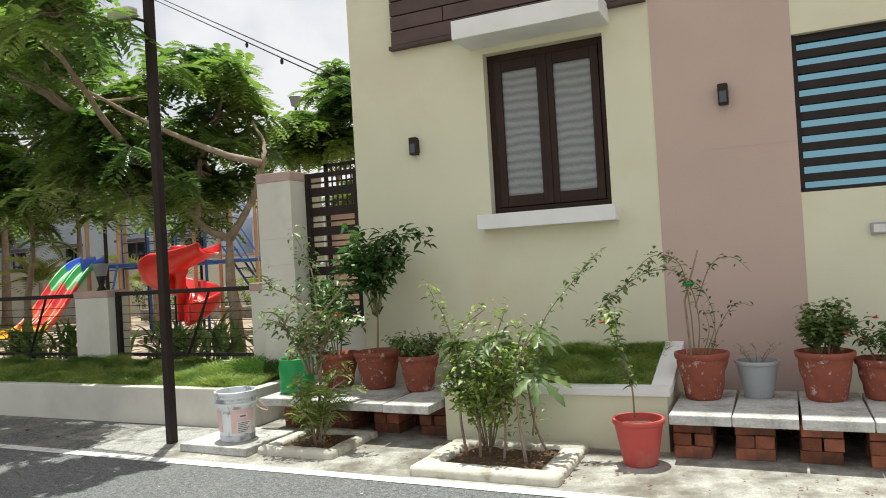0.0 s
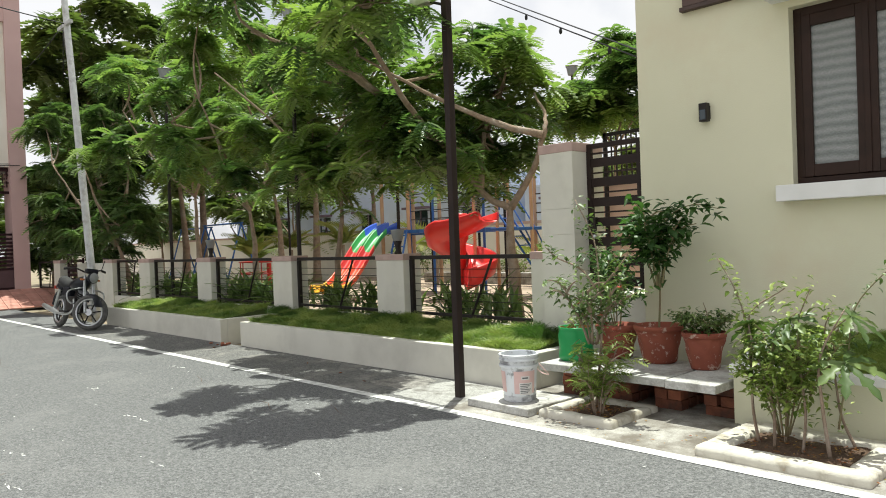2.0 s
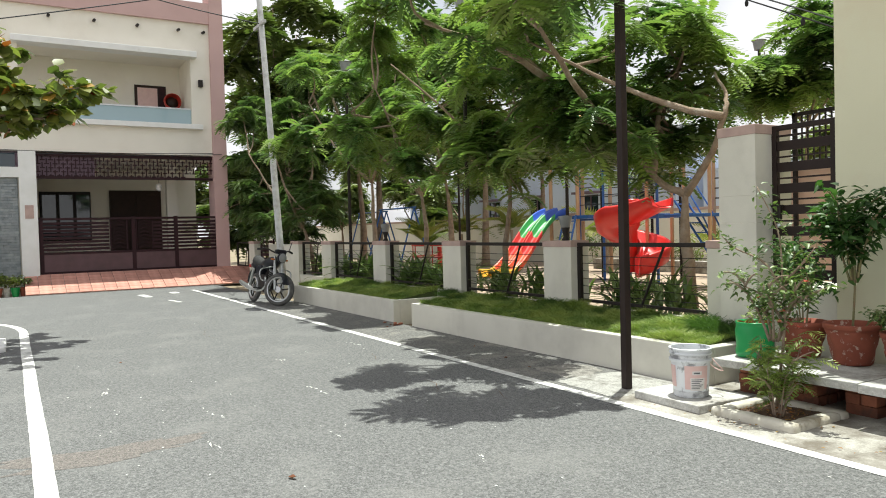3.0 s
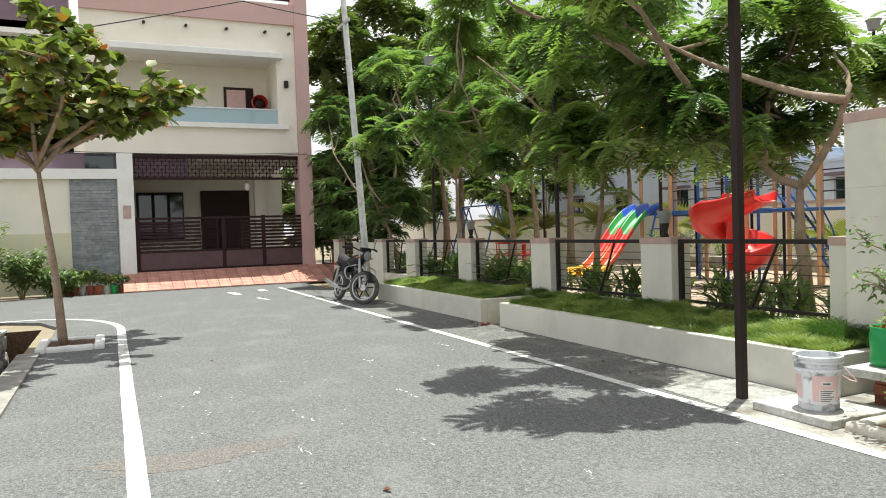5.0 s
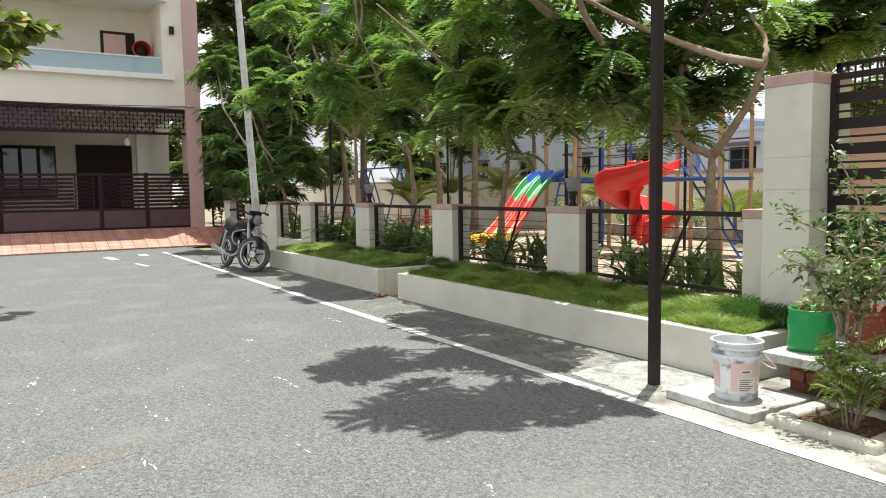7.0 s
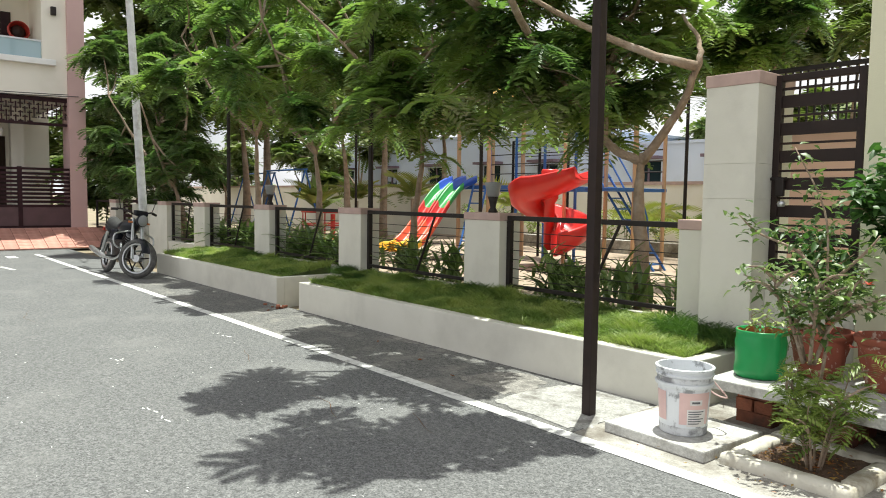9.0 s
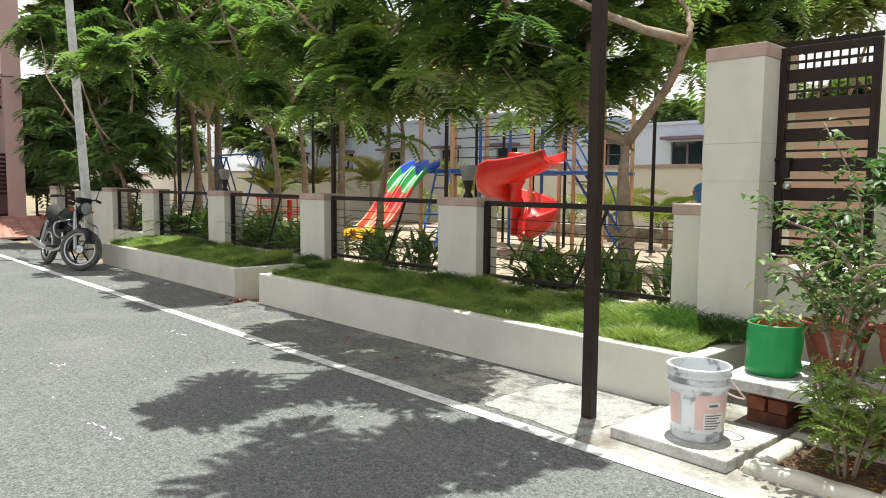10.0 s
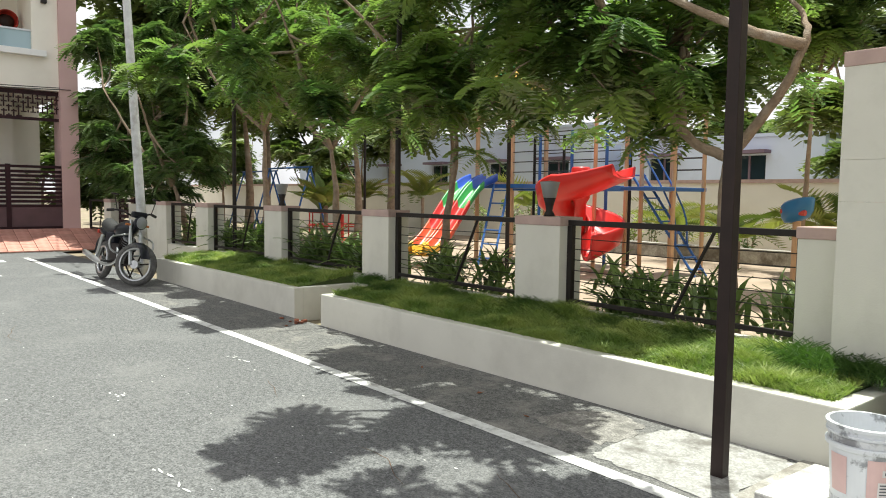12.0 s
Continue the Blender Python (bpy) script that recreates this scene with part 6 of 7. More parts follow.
lad = thing("blue_ladder", (-9.1, 11.6, PG), "blue steel ladder with handrails leaning on the play tower", "ladder")
TOP, FOOT = Vector((-0.95, -0.1, 1.72)), Vector((0.22, 0.1, 0.0))
for s_ in (-0.17, 0.17):
    off_ = Vector((0, s_, 0))
    part("stringer", tube([TOP + off_, FOOT + off_], 0.022, 8), STEEL_BLUE, lad)
    part("handrail", tube(smooth_line([TOP + off_ + Vector((0, 0, 0.1)), TOP + off_ + Vector((0.03, 0, 0.42)), TOP + off_ + Vector((0.2, 0, 0.36)), TOP.lerp(FOOT, 0.55) + off_ + Vector((0.12, 0, 0.32)), TOP.lerp(FOOT, 0.72) + off_], 4), 0.016, 6), STEEL_BLUE, lad)
for k in range(9):
    q = TOP.lerp(FOOT, (k + 0.4) / 9)
    part("rung", box(q.x - 0.05, q.x + 0.05, q.y - 0.16, q.y + 0.16, q.z - 0.012, q.z + 0.012, 0.004), STEEL_BLUE, lad)
seat = thing("spring_rider", (-6.64, 10.05, PG), "blue plastic bucket seat rider on an orange post", "playground rider")
part("post", tube([(0, 0, 0), (0, 0, 1.0)], 0.05, 10), STEEL_ORANGE, seat)
bm = lathe([(0.06, 0.99), (0.14, 1.01), (0.18, 1.08), (0.19, 1.22), (0.165, 1.25), (0.15, 1.18), (0.0, 1.1)], 20)
for w in bm.verts:
    w.co.z += 0.3 * w.co.x + 0.5 * w.co.y * w.co.y
part("bucket_seat", bm, surf("blue_moulded_plastic", (0.02, 0.16, 0.36), (0.02, 0.13, 0.3), 0.4, 4, 0.02), seat, smooth=True)
part("grip", tube([(-0.15, -0.1, 1.12), (0.15, -0.12, 1.1)], 0.035, 8), STEEL_RED, seat)
mg = thing("merry_go_round", (-16.9, 9.9, PG), "red steel merry-go-round with rails", "merry-go-round")
part("platform", lathe([(0, 0.15), (0.8, 0.15), (0.82, 0.2), (0, 0.22)], 28), STEEL_RED, mg)
part("hub", tube([(0, 0, 0), (0, 0, 0.8)], 0.06, 10), STEEL_RED, mg)
for z in (0.55, 0.85):
    part("rail", tube([(0.75 * math.cos(a), 0.75 * math.sin(a), z) for a in [0.2618 * k for k in range(25)]], 0.018, 6), STEEL_RED, mg)
for k in range(8):
    a = math.pi * k / 4
    part("upright", tube([(0.75 * math.cos(a), 0.75 * math.sin(a), 0.2), (0.75 * math.cos(a), 0.75 * math.sin(a), 0.85)], 0.016, 6), STEEL_RED, mg)
for x, y in ((-25.5, 12.0), (-21.5, 11.0)):
    sw2 = thing("swing_frame", (x, y, PG), "blue steel swing frame", "swing", "swing frames")
    for q in (-1.2, 1.2):
        part("leg", tube([(q, -0.6, 0), (q, 0, 2.0)], 0.026, 8), STEEL_BLUE, sw2)
        part("leg", tube([(q, 0.6, 0), (q, 0, 2.0)], 0.026, 8), STEEL_BLUE, sw2)
    part("beam", tube([(-1.3, 0, 2.0), (1.3, 0, 2.0)], 0.026, 8), STEEL_BLUE, sw2)
for k, (x, y, h) in enumerate([(-9.42, 6.02, 4.6), (-13.95, 6.02, 4.6), (-9.0, 12.6, 4.6), (-10.8, 9.2, 4.2), (-17.6, 11.0, 4.2)]):
    ob = thing("park_lamp", (x, y, 0.1), "tall thin black park lamp post", "park lamp", "park lamp posts")
    part("post", tube([(0, 0, 0), (0, 0, h)], [0.035, 0.028], 10), BLACK_STEEL, ob)
    part("foot", lathe([(0, 0), (0.09, 0), (0.09, 0.03), (0.04, 0.06), (0.035, 0.3), (0, 0.3)], 12), BLACK_STEEL, ob)
    part("head", lathe([(0, h), (0.09, h + 0.02), (0.12, h + 0.18), (0.14, h + 0.2), (0, h + 0.26)], 16), LAMP_GREY, ob)

# blue-grey building beyond the boundary wall
def low_block(at, x0, x1, h, windows, label):
    ob = thing("blue_building", at, label, "building", "low buildings beyond the park")
    part("wall", wall_with_holes(x0, x1, 0, h, 0, 0.25, [(x, x + 1.1, 1.75, 2.75) for x in windows]), BLUE_WALL, ob)
    part("wall", box(x1 - 0.25, x1, 0.25, 8, 0, h), BLUE_WALL, ob)
    part("wall", box(x0, x0 + 0.25, 0.25, 8, 0, h), BLUE_WALL, ob)
    part("roof", box(x0 - 0.2, x1 + 0.2, -0.05, 8, h, h + 0.1), BLUE_WALL, ob)
    for x in windows:
        w = part("window", box(x, x + 1.1, 0.1, 0.14, 1.75, 2.75), DARK_GLASS, ob)
        part("frame", box(x + 0.52, x + 0.58, 0.06, 0.1, 1.75, 2.75), PURPLE, w)
        part("hood", box(x - 0.15, x + 1.25, -0.45, 0.0, 2.8, 2.9), PURPLE, w)
    return ob


low_block((-27, 22, 0), -14, 7.6, 4.0, (-12.6, -9.2, -5.2, -1.6, 2.2, 5.4), "long pale blue building with small hooded windows")
low_block((-15, 22.6, 0), -3.6, 3.4, 3.3, (-2.4, 0.6), "low pale blue outbuilding with hooded windows")

# ---- far house ----
FX = -22.0
fh = thing("house", (FX, 2.4, 0), "two-storey cream house with pink side fin, glazed balcony and dark gate", "house")
Y = lambda y: y - 2.4


def fbox(x0, x1, y0, y1, z0, z1, bev=0.0):
    return box(x0, x1, Y(y0), Y(y1), z0, z1, bev)


part("side_fin", fbox(-0.6, 0.12, 5.17, 5.56, 0.0, 8.6), FIN_PINK, fh, "pink painted side fin")
part("top_band", fbox(-0.6, 0.1, -0.6, 5.17, 7.6, 8.2), FIN_PINK, fh, "pink painted roof band")
part("roof_rail", fbox(-0.1, -0.05, -0.6, 5.1, 8.35, 8.43), MAROON, fh)
part("roof_rail", fbox(-0.1, -0.05, -0.6, 5.1, 8.55, 8.63), MAROON, fh)
part("wall", fbox(-0.3, 0.0, -0.6, 5.17, 6.62, 7.6), FAR_CREAM, fh)
part("wall", fbox(-0.3, 0.0, 4.62, 5.17, 4.62, 6.62), FAR_CREAM, fh)
part("wall", fbox(-0.3, 0.0, -0.6, 0.25, 4.62, 6.62), FAR_CREAM, fh)
part("wall", fbox(-0.3, 0.0, -0.6, 5.17, 3.74, 4.62), FAR_CREAM, fh)
part("window_hood", fbox(-0.2, 0.3, 0.1, 4.75, 6.55, 6.72, 0.01), WHITE, fh)
part("slab_edge", fbox(-1.6, 0.15, 0.1, 4.9, 4.5, 4.64, 0.01), WHITE, fh)
part("balcony_wall", fbox(-1.8, -1.6, -0.6, 5.17, 4.5, 6.9), FAR_CREAM, fh)
part("balcony_ceiling", fbox(-1.6, -0.3, -0.6, 5.17, 6.62, 6.75), FAR_CREAM, fh)
part("balcony_side", fbox(-1.6, -0.3, 4.62, 4.75, 4.64, 6.62), FAR_CREAM, fh)
part("balcony_glass", fbox(-0.12, -0.1, 0.25, 4.62, 4.66, 5.08), BLUE_GLASS, fh, "bluish glass balcony railing")
part("balcony_rail", fbox(-0.14, -0.08, 0.25, 4.62, 5.08, 5.12), CHROME, fh)
bw = part("balcony_window", fbox(-1.6, -1.56, 3.3, 4.2, 5.25, 6.0), TEAK, fh, "brown-framed balcony window")
part("pane", fbox(-1.56, -1.552, 3.38, 3.95, 5.35, 5.92), BUCKET_LABEL, bw)
part("grille", fbox(-1.55, -1.53, 3.98, 4.15, 5.3, 5.95), MAROON, bw)
hang = thing("hanging_chair", (FX - 1.15, 4.3, 4.64), "red round hanging chair on the balcony", "hanging chair")
bm = lathe([(0.0, -0.3), (0.2, -0.26), (0.33, -0.12), (0.38, 0.06), (0.35, 0.2), (0.33, 0.19), (0.35, 0.05), (0.3, -0.11), (0.18, -0.22), (0.0, -0.26)], 20)
sh = part("shell", bm, STEEL_RED, hang, smooth=True)
sh.matrix_basis = pose(0, 0, 0.82, 0, 80, 0) @ Matrix.Scale(0.68, 4)
cu = part("cushion", lathe([(0, -0.2), (0.2, -0.16), (0.26, -0.04), (0.2, 0.03), (0, 0.05)], 16), TEAK, sh, "dark seat cushion", smooth=True)
part("base", lathe([(0, 0), (0.3, 0), (0.28, 0.04), (0.04, 0.08), (0.03, 0.55), (0, 0.55)], 16), BLACK_STEEL, hang)
fl = thing("wall_lamp", (FX, 4.88, 5.85), "small black outdoor wall lamp on the far house", "wall lamp")
part("body", box(0.0, 0.1, -0.06, 0.06, -0.1, 0.1, 0.01), BLACK_STEEL, fl)
for y in (1.0, 2.1, 3.2, 4.3, 5.0):
    part("spout", tube([(0.0, Y(y), 7.35), (0.18, Y(y), 7.33)], 0.04, 8), BLACK_STEEL, fh)
# porch behind the gate
part("porch_floor", fbox(-5, -0.1, 0.2, 5.5, 0.0, 0.46), CONCRETE, fh)
part("porch_back", fbox(-4.2, -4.0, -3.0, 5.5, 0.0, 8.2), FAR_CREAM, fh)
part("porch_ceiling", fbox(-4.0, -0.3, -0.6, 5.17, 3.6, 3.74), FAR_CREAM, fh)
part("porch_side", fbox(-4.0, -0.3, 0.2, 0.35, 0.46, 3.6), FAR_CREAM, fh)
part("porch_column", fbox(-2.0, -1.7, 4.15, 4.45, 0.46, 3.6), FAR_CREAM, fh)
pw_ = part("porch_window", fbox(-4.0, -3.95, 0.75, 2.2, 1.35, 2.9), BLACK_STEEL, fh, "dark-framed porch window")
for a in (0.82, 1.3, 1.78):
    part("pane", fbox(-3.95, -3.942, a, a + 0.38, 1.45, 2.8), DARK_GLASS, pw_)
pd = part("porch_door", fbox(-4.0, -3.94, 2.75, 4.35, 0.46, 2.95), TEAK, fh, "dark carved wooden double door")
for a in (2.83, 3.58):
    part("door_panel", fbox(-3.94, -3.92, a, a + 0.68, 0.6, 2.8, 0.005), TEAK, pd)
lamp_p = thing("porch_lamp", (FX - 0.5, 3.72, 2.72), "small pale lantern hanging under the porch", "lantern")
part("lantern", lathe([(0, 0), (0.07, 0.03), (0.09, 0.15), (0.05, 0.22), (0, 0.24)], 12), LABEL_WHITE, lamp_p)
part("chain", tube([(0, 0, 0.24), (0, 0, 0.88)], 0.006, 5), BLACK_STEEL, lamp_p)
# perforated screen above the gate
scr = part("screen", fbox(-0.1, -0.06, 0.57, 5.19, 3.62, 3.72), MAROON, fh, "dark perforated metal screen in a maze pattern")
part("screen_frame", fbox(-0.1, -0.06, 0.57, 5.19, 3.02, 3.09), MAROON, scr)
rnd = random.Random(44)
for i in range(46):
    for j in range(5):
        y0, z0 = 0.57 + i * 0.1, 3.09 + j * 0.106
        if i > 37 and j < 1:
            continue
        if (i + j) % 2:
            part("lattice_bar", fbox(-0.09, -0.07, y0, y0 + 0.1 + 0.02, z0, z0 + 0.03), MAROON, scr)
        part("lattice_bar", fbox(-0.088, -0.072, y0 + 0.04, y0 + 0.07, z0, z0 + 0.106 * (0.55 if (i * 7 + j * 3) % 5 < 2 else 1.0)), MAROON, scr)
part("screen_back", fbox(-0.16, -0.12, 0.57, 2.0, 3.09, 3.62), PURPLE, scr)
# boundary pillar, beam, slate panel
part("pillar", fbox(-0.2, 0.2, 0.17, 0.57, 0.0, 3.72), WHITE, fh, "white gate pillar")
part("number_plate", fbox(0.2, 0.215, 0.28, 0.48, 1.95, 2.3), CAP_PINK, fh)
part("beam", fbox(-0.15, 0.15, -3.4, 0.17, 3.03, 3.3), WHITE, fh)
slate = part("slate_panel", fbox(-0.05, 0.04, -1.0, 0.14, 0.4, 3.02), SLATE, fh, "grey stacked slate cladding panel")
rnd = random.Random(91)
for k in range(36):
    y0 = -1.0
    while y0 < 0.1:
        y1 = min(0.14, y0 + rnd.uniform(0.25, 0.6))
        part("slate_strip", fbox(0.04, 0.05 + rnd.uniform(0, 0.025), y0, y1 - 0.008, 0.405 + k * 0.0725, 0.472 + k * 0.0725), SLATE_STRIP, slate)
        y0 = y1
part("boundary_wall", fbox(-0.1, 0.0, -3.4, 0.17, 0.0, 3.03), FAR_CREAM, fh)
part("upper_window", fbox(-0.08, -0.02, -0.6, 0.1, 3.32, 3.68), DARK_GLASS, fh)
part("upper_wall", fbox(-0.3, -0.08, -3.4, 0.17, 3.3, 3.75), PURPLE, fh)
# gate
fg = thing("gate", (FX + 0.05, 2.88, 0.46), "maroon steel driveway gate with slats and fretwork panels", "gate")
G0, G1 = 0.58 - 2.88, 5.25 - 2.88
part("bottom_panel", box(-0.03, 0.02, G0, G1, 0.05, 0.52, 0.005), MAROON_PANEL, fg)
for z in (0.0, 0.52, 1.44):
    part("rail", box(-0.04, 0.03, G0, G1, z, z + 0.06, 0.005), MAROON, fg)
for y in (G0, -0.02, 1.12, G1 - 0.08):
    part("stile", box(-0.05, 0.04, y, y + 0.1, 0.0, 1.52, 0.006), MAROON, fg)
for y0, y1 in ((G0 + 0.1, -0.6), (0.55, 1.12), (1.22, G1 - 0.08)):
    for k in range(8):
        part("slat", box(-0.015, 0.015, y0, y1, 0.62 + k * 0.1, 0.685 + k * 0.1), MAROON, fg)
for y0 in (-0.55, 0.12):
    fr = part("fretwork", box(-0.02, 0.01, y0 - 0.03, y0 + 0.0, 0.6, 1.44), MAROON, fg)
    part("fret_bar", box(-0.02, 0.01, y0 + 0.4, y0 + 0.43, 0.6, 1.44), MAROON, fr)
    for k in range(8):
        part("fret_bar", tube([(0, y0 + 0.02, 0.62 + 0.1 * k), (0, y0 + 0.2, 0.72 + 0.1 * k), (0, y0 + 0.4, 0.62 + 0.1 * k)], 0.02, 4), MAROON, fr)
# ramp of pavers
bm = bmesh.new()
rv = [bm.verts.new(p) for p in ((FX + 0.1, 0.2, 0.0), (-20.6, 0.2, 0.0), (-20.6, 6.2, 0.0), (FX + 0.1, 6.2, 0.0), (FX + 0.1, 0.2, 0.44), (FX + 0.1, 6.2, 0.44), (-20.6, 0.2, 0.012), (-20.6, 6.2, 0.012))]
for q in ((4, 6, 7, 5), (0, 1, 6, 4), (2, 3, 5, 7), (1, 2, 7, 6), (3, 0, 4, 5)):
    bm.faces.new([rv[i] for i in q])
ramp = structure("ramp", bm, CONCRETE, "concrete base of the driveway ramp")
pm = bpy.data.meshes.new("paver")
bm = box(-0.095, 0.095, -0.145, 0.145, 0, 0.03, 0.006)
bm.to_mesh(pm)
bm.free()
pm.materials.append(PAVER)
tilt = math.degrees(math.atan2(0.428, 1.3))
for i in range(7):
    for j in range(20):
        t = (i + 0.5) / 7
        ob = new("paver", pm)
        ob.parent = ramp
        ob.matrix_basis = pose(FX + 0.1 + 1.3 * t, 0.35 + 0.3 * j, 0.44 - 0.428 * t, 0, tilt, 0)
lm = structure("ramp_end", box(FX + 0.1, -20.4, 6.2, 6.5, 0.0, 0.35, 0.05), PALE, "rough cream block at the end of the ramp")
# neighbour behind
nb = thing("house", (-27, -4.2, 0), "mauve house with a dark window behind the trees", "house")
part("wall", wall_with_holes(-0.0, 1.0, 0, 9.5, -3, 3.2, [(0.2, 0.8, 5.0, 6.0)]), PURPLE, nb)
part("window", box(0.96, 1.02, 1.0, 2.4, 6.2, 7.6), DARK_GLASS, nb)
part("window", box(0.96, 1.02, -1.4, 0.2, 6.2, 7.6), DARK_GLASS, nb)
part("sunshade", box(1.0, 1.5, -2.0, 3.0, 7.7, 7.85), WHITE, nb)
part("roof", box(-0.2, 1.3, -3.2, 3.4, 9.5, 9.7), PURPLE, nb)
structure("garden_wall", box(-22.1, -21.9, -14, -1.0, 0.0, 1.6), CREAM, "cream garden wall along the cross street")
structure("garden_wall", box(-60, -15.5, -30, -29.8, 0.0, 2.2), CREAM, "cream wall closing the end of the cross street")

# fence end, far pillar and side gate near the electric pole
copy_thing(pillar0, pose(-20.25, PY, 0))
fence_panel(-21.9, -20.25)
sg = thing("side_gate", (-19.7, 5.85, 0.1), "maroon slatted steel side gate of the park", "gate")
for k in range(9):
    part("slat", box(0.04, 1.1, -0.015, 0.015, 0.12 + k * 0.115, 0.19 + k * 0.115), MAROON, sg)
for x in (0.0, 1.1):
    part("stile", box(x, x + 0.05, -0.02, 0.02, 0.05, 1.15), MAROON, sg)
structure("park_pier", box(-18.5, -16.72, PY + 0.02, PY + 0.26, 0, 1.12), PALE, "cream wall panel beside the park gate")

# ---- electric pole and wires ----
ep = thing("electric_pole", (-15.22, 4.92, 0), "leaning pale grey steel electric pole", "electric pole")
part("pole", tube([(0.2, 0, -0.05), (-0.02, 0.0, 1.3), (-0.95, 0.02, 6.5), (-1.2, 0.02, 8.0)], [0.078, 0.074, 0.062, 0.06], 12), GALV, ep, smooth=True)
part("crossarm", box(-1.35, -0.55, -0.03, 0.03, 6.05, 6.12), GALV, ep)
part("bracket", tube([(-0.9, 0, 5.5), (-1.4, 0.1, 6.2)], 0.025, 6), BLACK_STEEL, ep)


def wire(a, b, sag, r=0.012):
    ob = thing("overhead_wire", a, "thin black overhead wire", "wire", "overhead wires")
    d = Vector(b) - Vector(a)
    part("cable", tube([d * t - Vector((0, 0, sag * 4 * t * (1 - t))) for t in [k / 12 for k in range(13)]], r, 5), CABLE, ob)


wire((-15.5, 2.6, 6.16), (-15.5, -6.0, 4.0), 0.06)
wire((-16.1, 4.94, 6.1), (-15.5, 2.6, 6.16), 0.02)
wire((-17.2, 5.2, 6.3), (-30, 9.0, 7.6), 0.4)
wire((-17.2, 5.2, 6.4), (-30, 7.0, 7.8), 0.3)
wire((-21.9, -2.0, 3.8), (-21.9, 5.4, 3.82), 0.08, 0.01)
wire((-21.85, -2.0, 3.75), (-21.85, 5.4, 3.78), 0.1, 0.01)
wire((-16.45, 15.6, 9.6), (-4.43, 8.4, 3.33), 0.0, 0.012)
wire((-16.45, 15.6, 9.72), (-4.43, 8.4, 3.43), 0.0, 0.012)
for t in (0.62, 0.74, 0.87):
    q = Vector((-16.45, 15.6, 9.6)).lerp(Vector((-4.43, 8.4, 3.33)), t)
    ob = thing("wire_bulb", q, "small dark bulb holder hanging from the overhead wire", "bulb holder", "bulb holders on the wire")
    part("cap", lathe([(0, -0.12), (0.025, -0.1), (0.03, -0.05), (0.012, 0.0), (0, 0.005)], 10), CABLE, ob)

# ---- almond tree on the left, its box, shrubs and pots along the far wall ----
bx = kerb_bed(-11.45, -10.42, -0.95, -0.17, 0.02, 0.12, WHITE)
bx["label"] = "square soil bed edged with whitewashed kerbs round a tree"
al = thing("almond_tree", (-10.95, -0.66, 0.03), "young almond tree with broad green leaves, some turned red", "tree")
limbs = [L((0, 0, 0), (0, -0.05, 0.8), (0, -0.13, 1.6), (0, -0.2, 2.3)), L((0, -0.2, 2.25), (0.1, 0.25, 2.75), (0, 0.8, 3.05), (0, 1.5, 3.3)), L((0, -0.2, 2.25), (0.1, -0.5, 2.7), (0, -0.9, 2.95)),
         L((0, -0.2, 2.25), (0, 0.0, 3.0), (0, 0.1, 3.7), (0, 0.05, 4.3)), L((0, 0.0, 2.9), (0.2, 0.4, 3.4), (0.1, 0.6, 3.9)), L((0, -0.05, 2.9), (-0.1, -0.5, 3.4), (0, -0.7, 3.8)), L((0, -0.1, 2.45), (-0.4, 0.3, 2.9), (-0.5, 0.5, 3.4)), L((0, -0.2, 2.3), (0.5, -0.2, 2.9), (0.6, -0.1, 3.4)), L((0, 0.05, 2.5), (0.4, 0.7, 2.8), (0.3, 1.1, 3.0)), L((0, -0.2, 2.3), (0.2, -0.6, 2.5), (0.1, -1.0, 2.5)), L((0, -0.2, 2.35), (0.8, 0.1, 2.85), (1.6, 0.2, 3.1), (2.3, 0.1, 3.2)), L((0, -0.1, 2.5), (0.7, 0.6, 2.9), (1.3, 1.1, 3.1)), L((0, -0.1, 2.45), (-0.6, 0.6, 2.9), (-1.1, 1.2, 3.1))]
bm = bmesh.new()
mats, red = [], []
rnd = random.Random(77)
for i, line in enumerate(limbs):
    pts = smooth_line(line, 6)
    r = 0.062 if i == 0 else 0.032
    tube(pts, [r * (1 - 0.6 * k / (len(pts) - 1)) for k in range(len(pts))], 9, bm)
    if i == 0:
        continue
    for k in range(len(pts) // 3, len(pts)):
        for q in range(2):
            b0 = rnd.uniform(0, 6.28)
            e = pts[k] + Vector((math.cos(b0), math.sin(b0), 0.25)) * rnd.uniform(0.12, 0.42)
            tube([pts[k], e], [0.01, 0.006], 5, bm, caps=False)
            for w in range(13):
                m = aim(e + Vector((rnd.gauss(0, 0.03), rnd.gauss(0, 0.03), rnd.gauss(0, 0.03))), 6.28 * w / 9 + rnd.uniform(-0.3, 0.3), rnd.uniform(-0.8, 0.9), rnd.uniform(-0.8, 0.8), rnd.uniform(0.12, 0.23))
                (red if rnd.random() < 0.08 else mats).append(m)
part("trunk", bm, BARK, al, smooth=True)
big_leaf = blade_mesh(0.08, 0.66, 0.12)
big_leaf[0][2][1] *= 1.35
big_leaf[0][4][1] *= 1.35
scatter("crown", big_leaf, mats, LEAF_ALMOND, al)
scatter("red_leaves", big_leaf, red, LEAF_RED, al, "leaves turned orange-red")
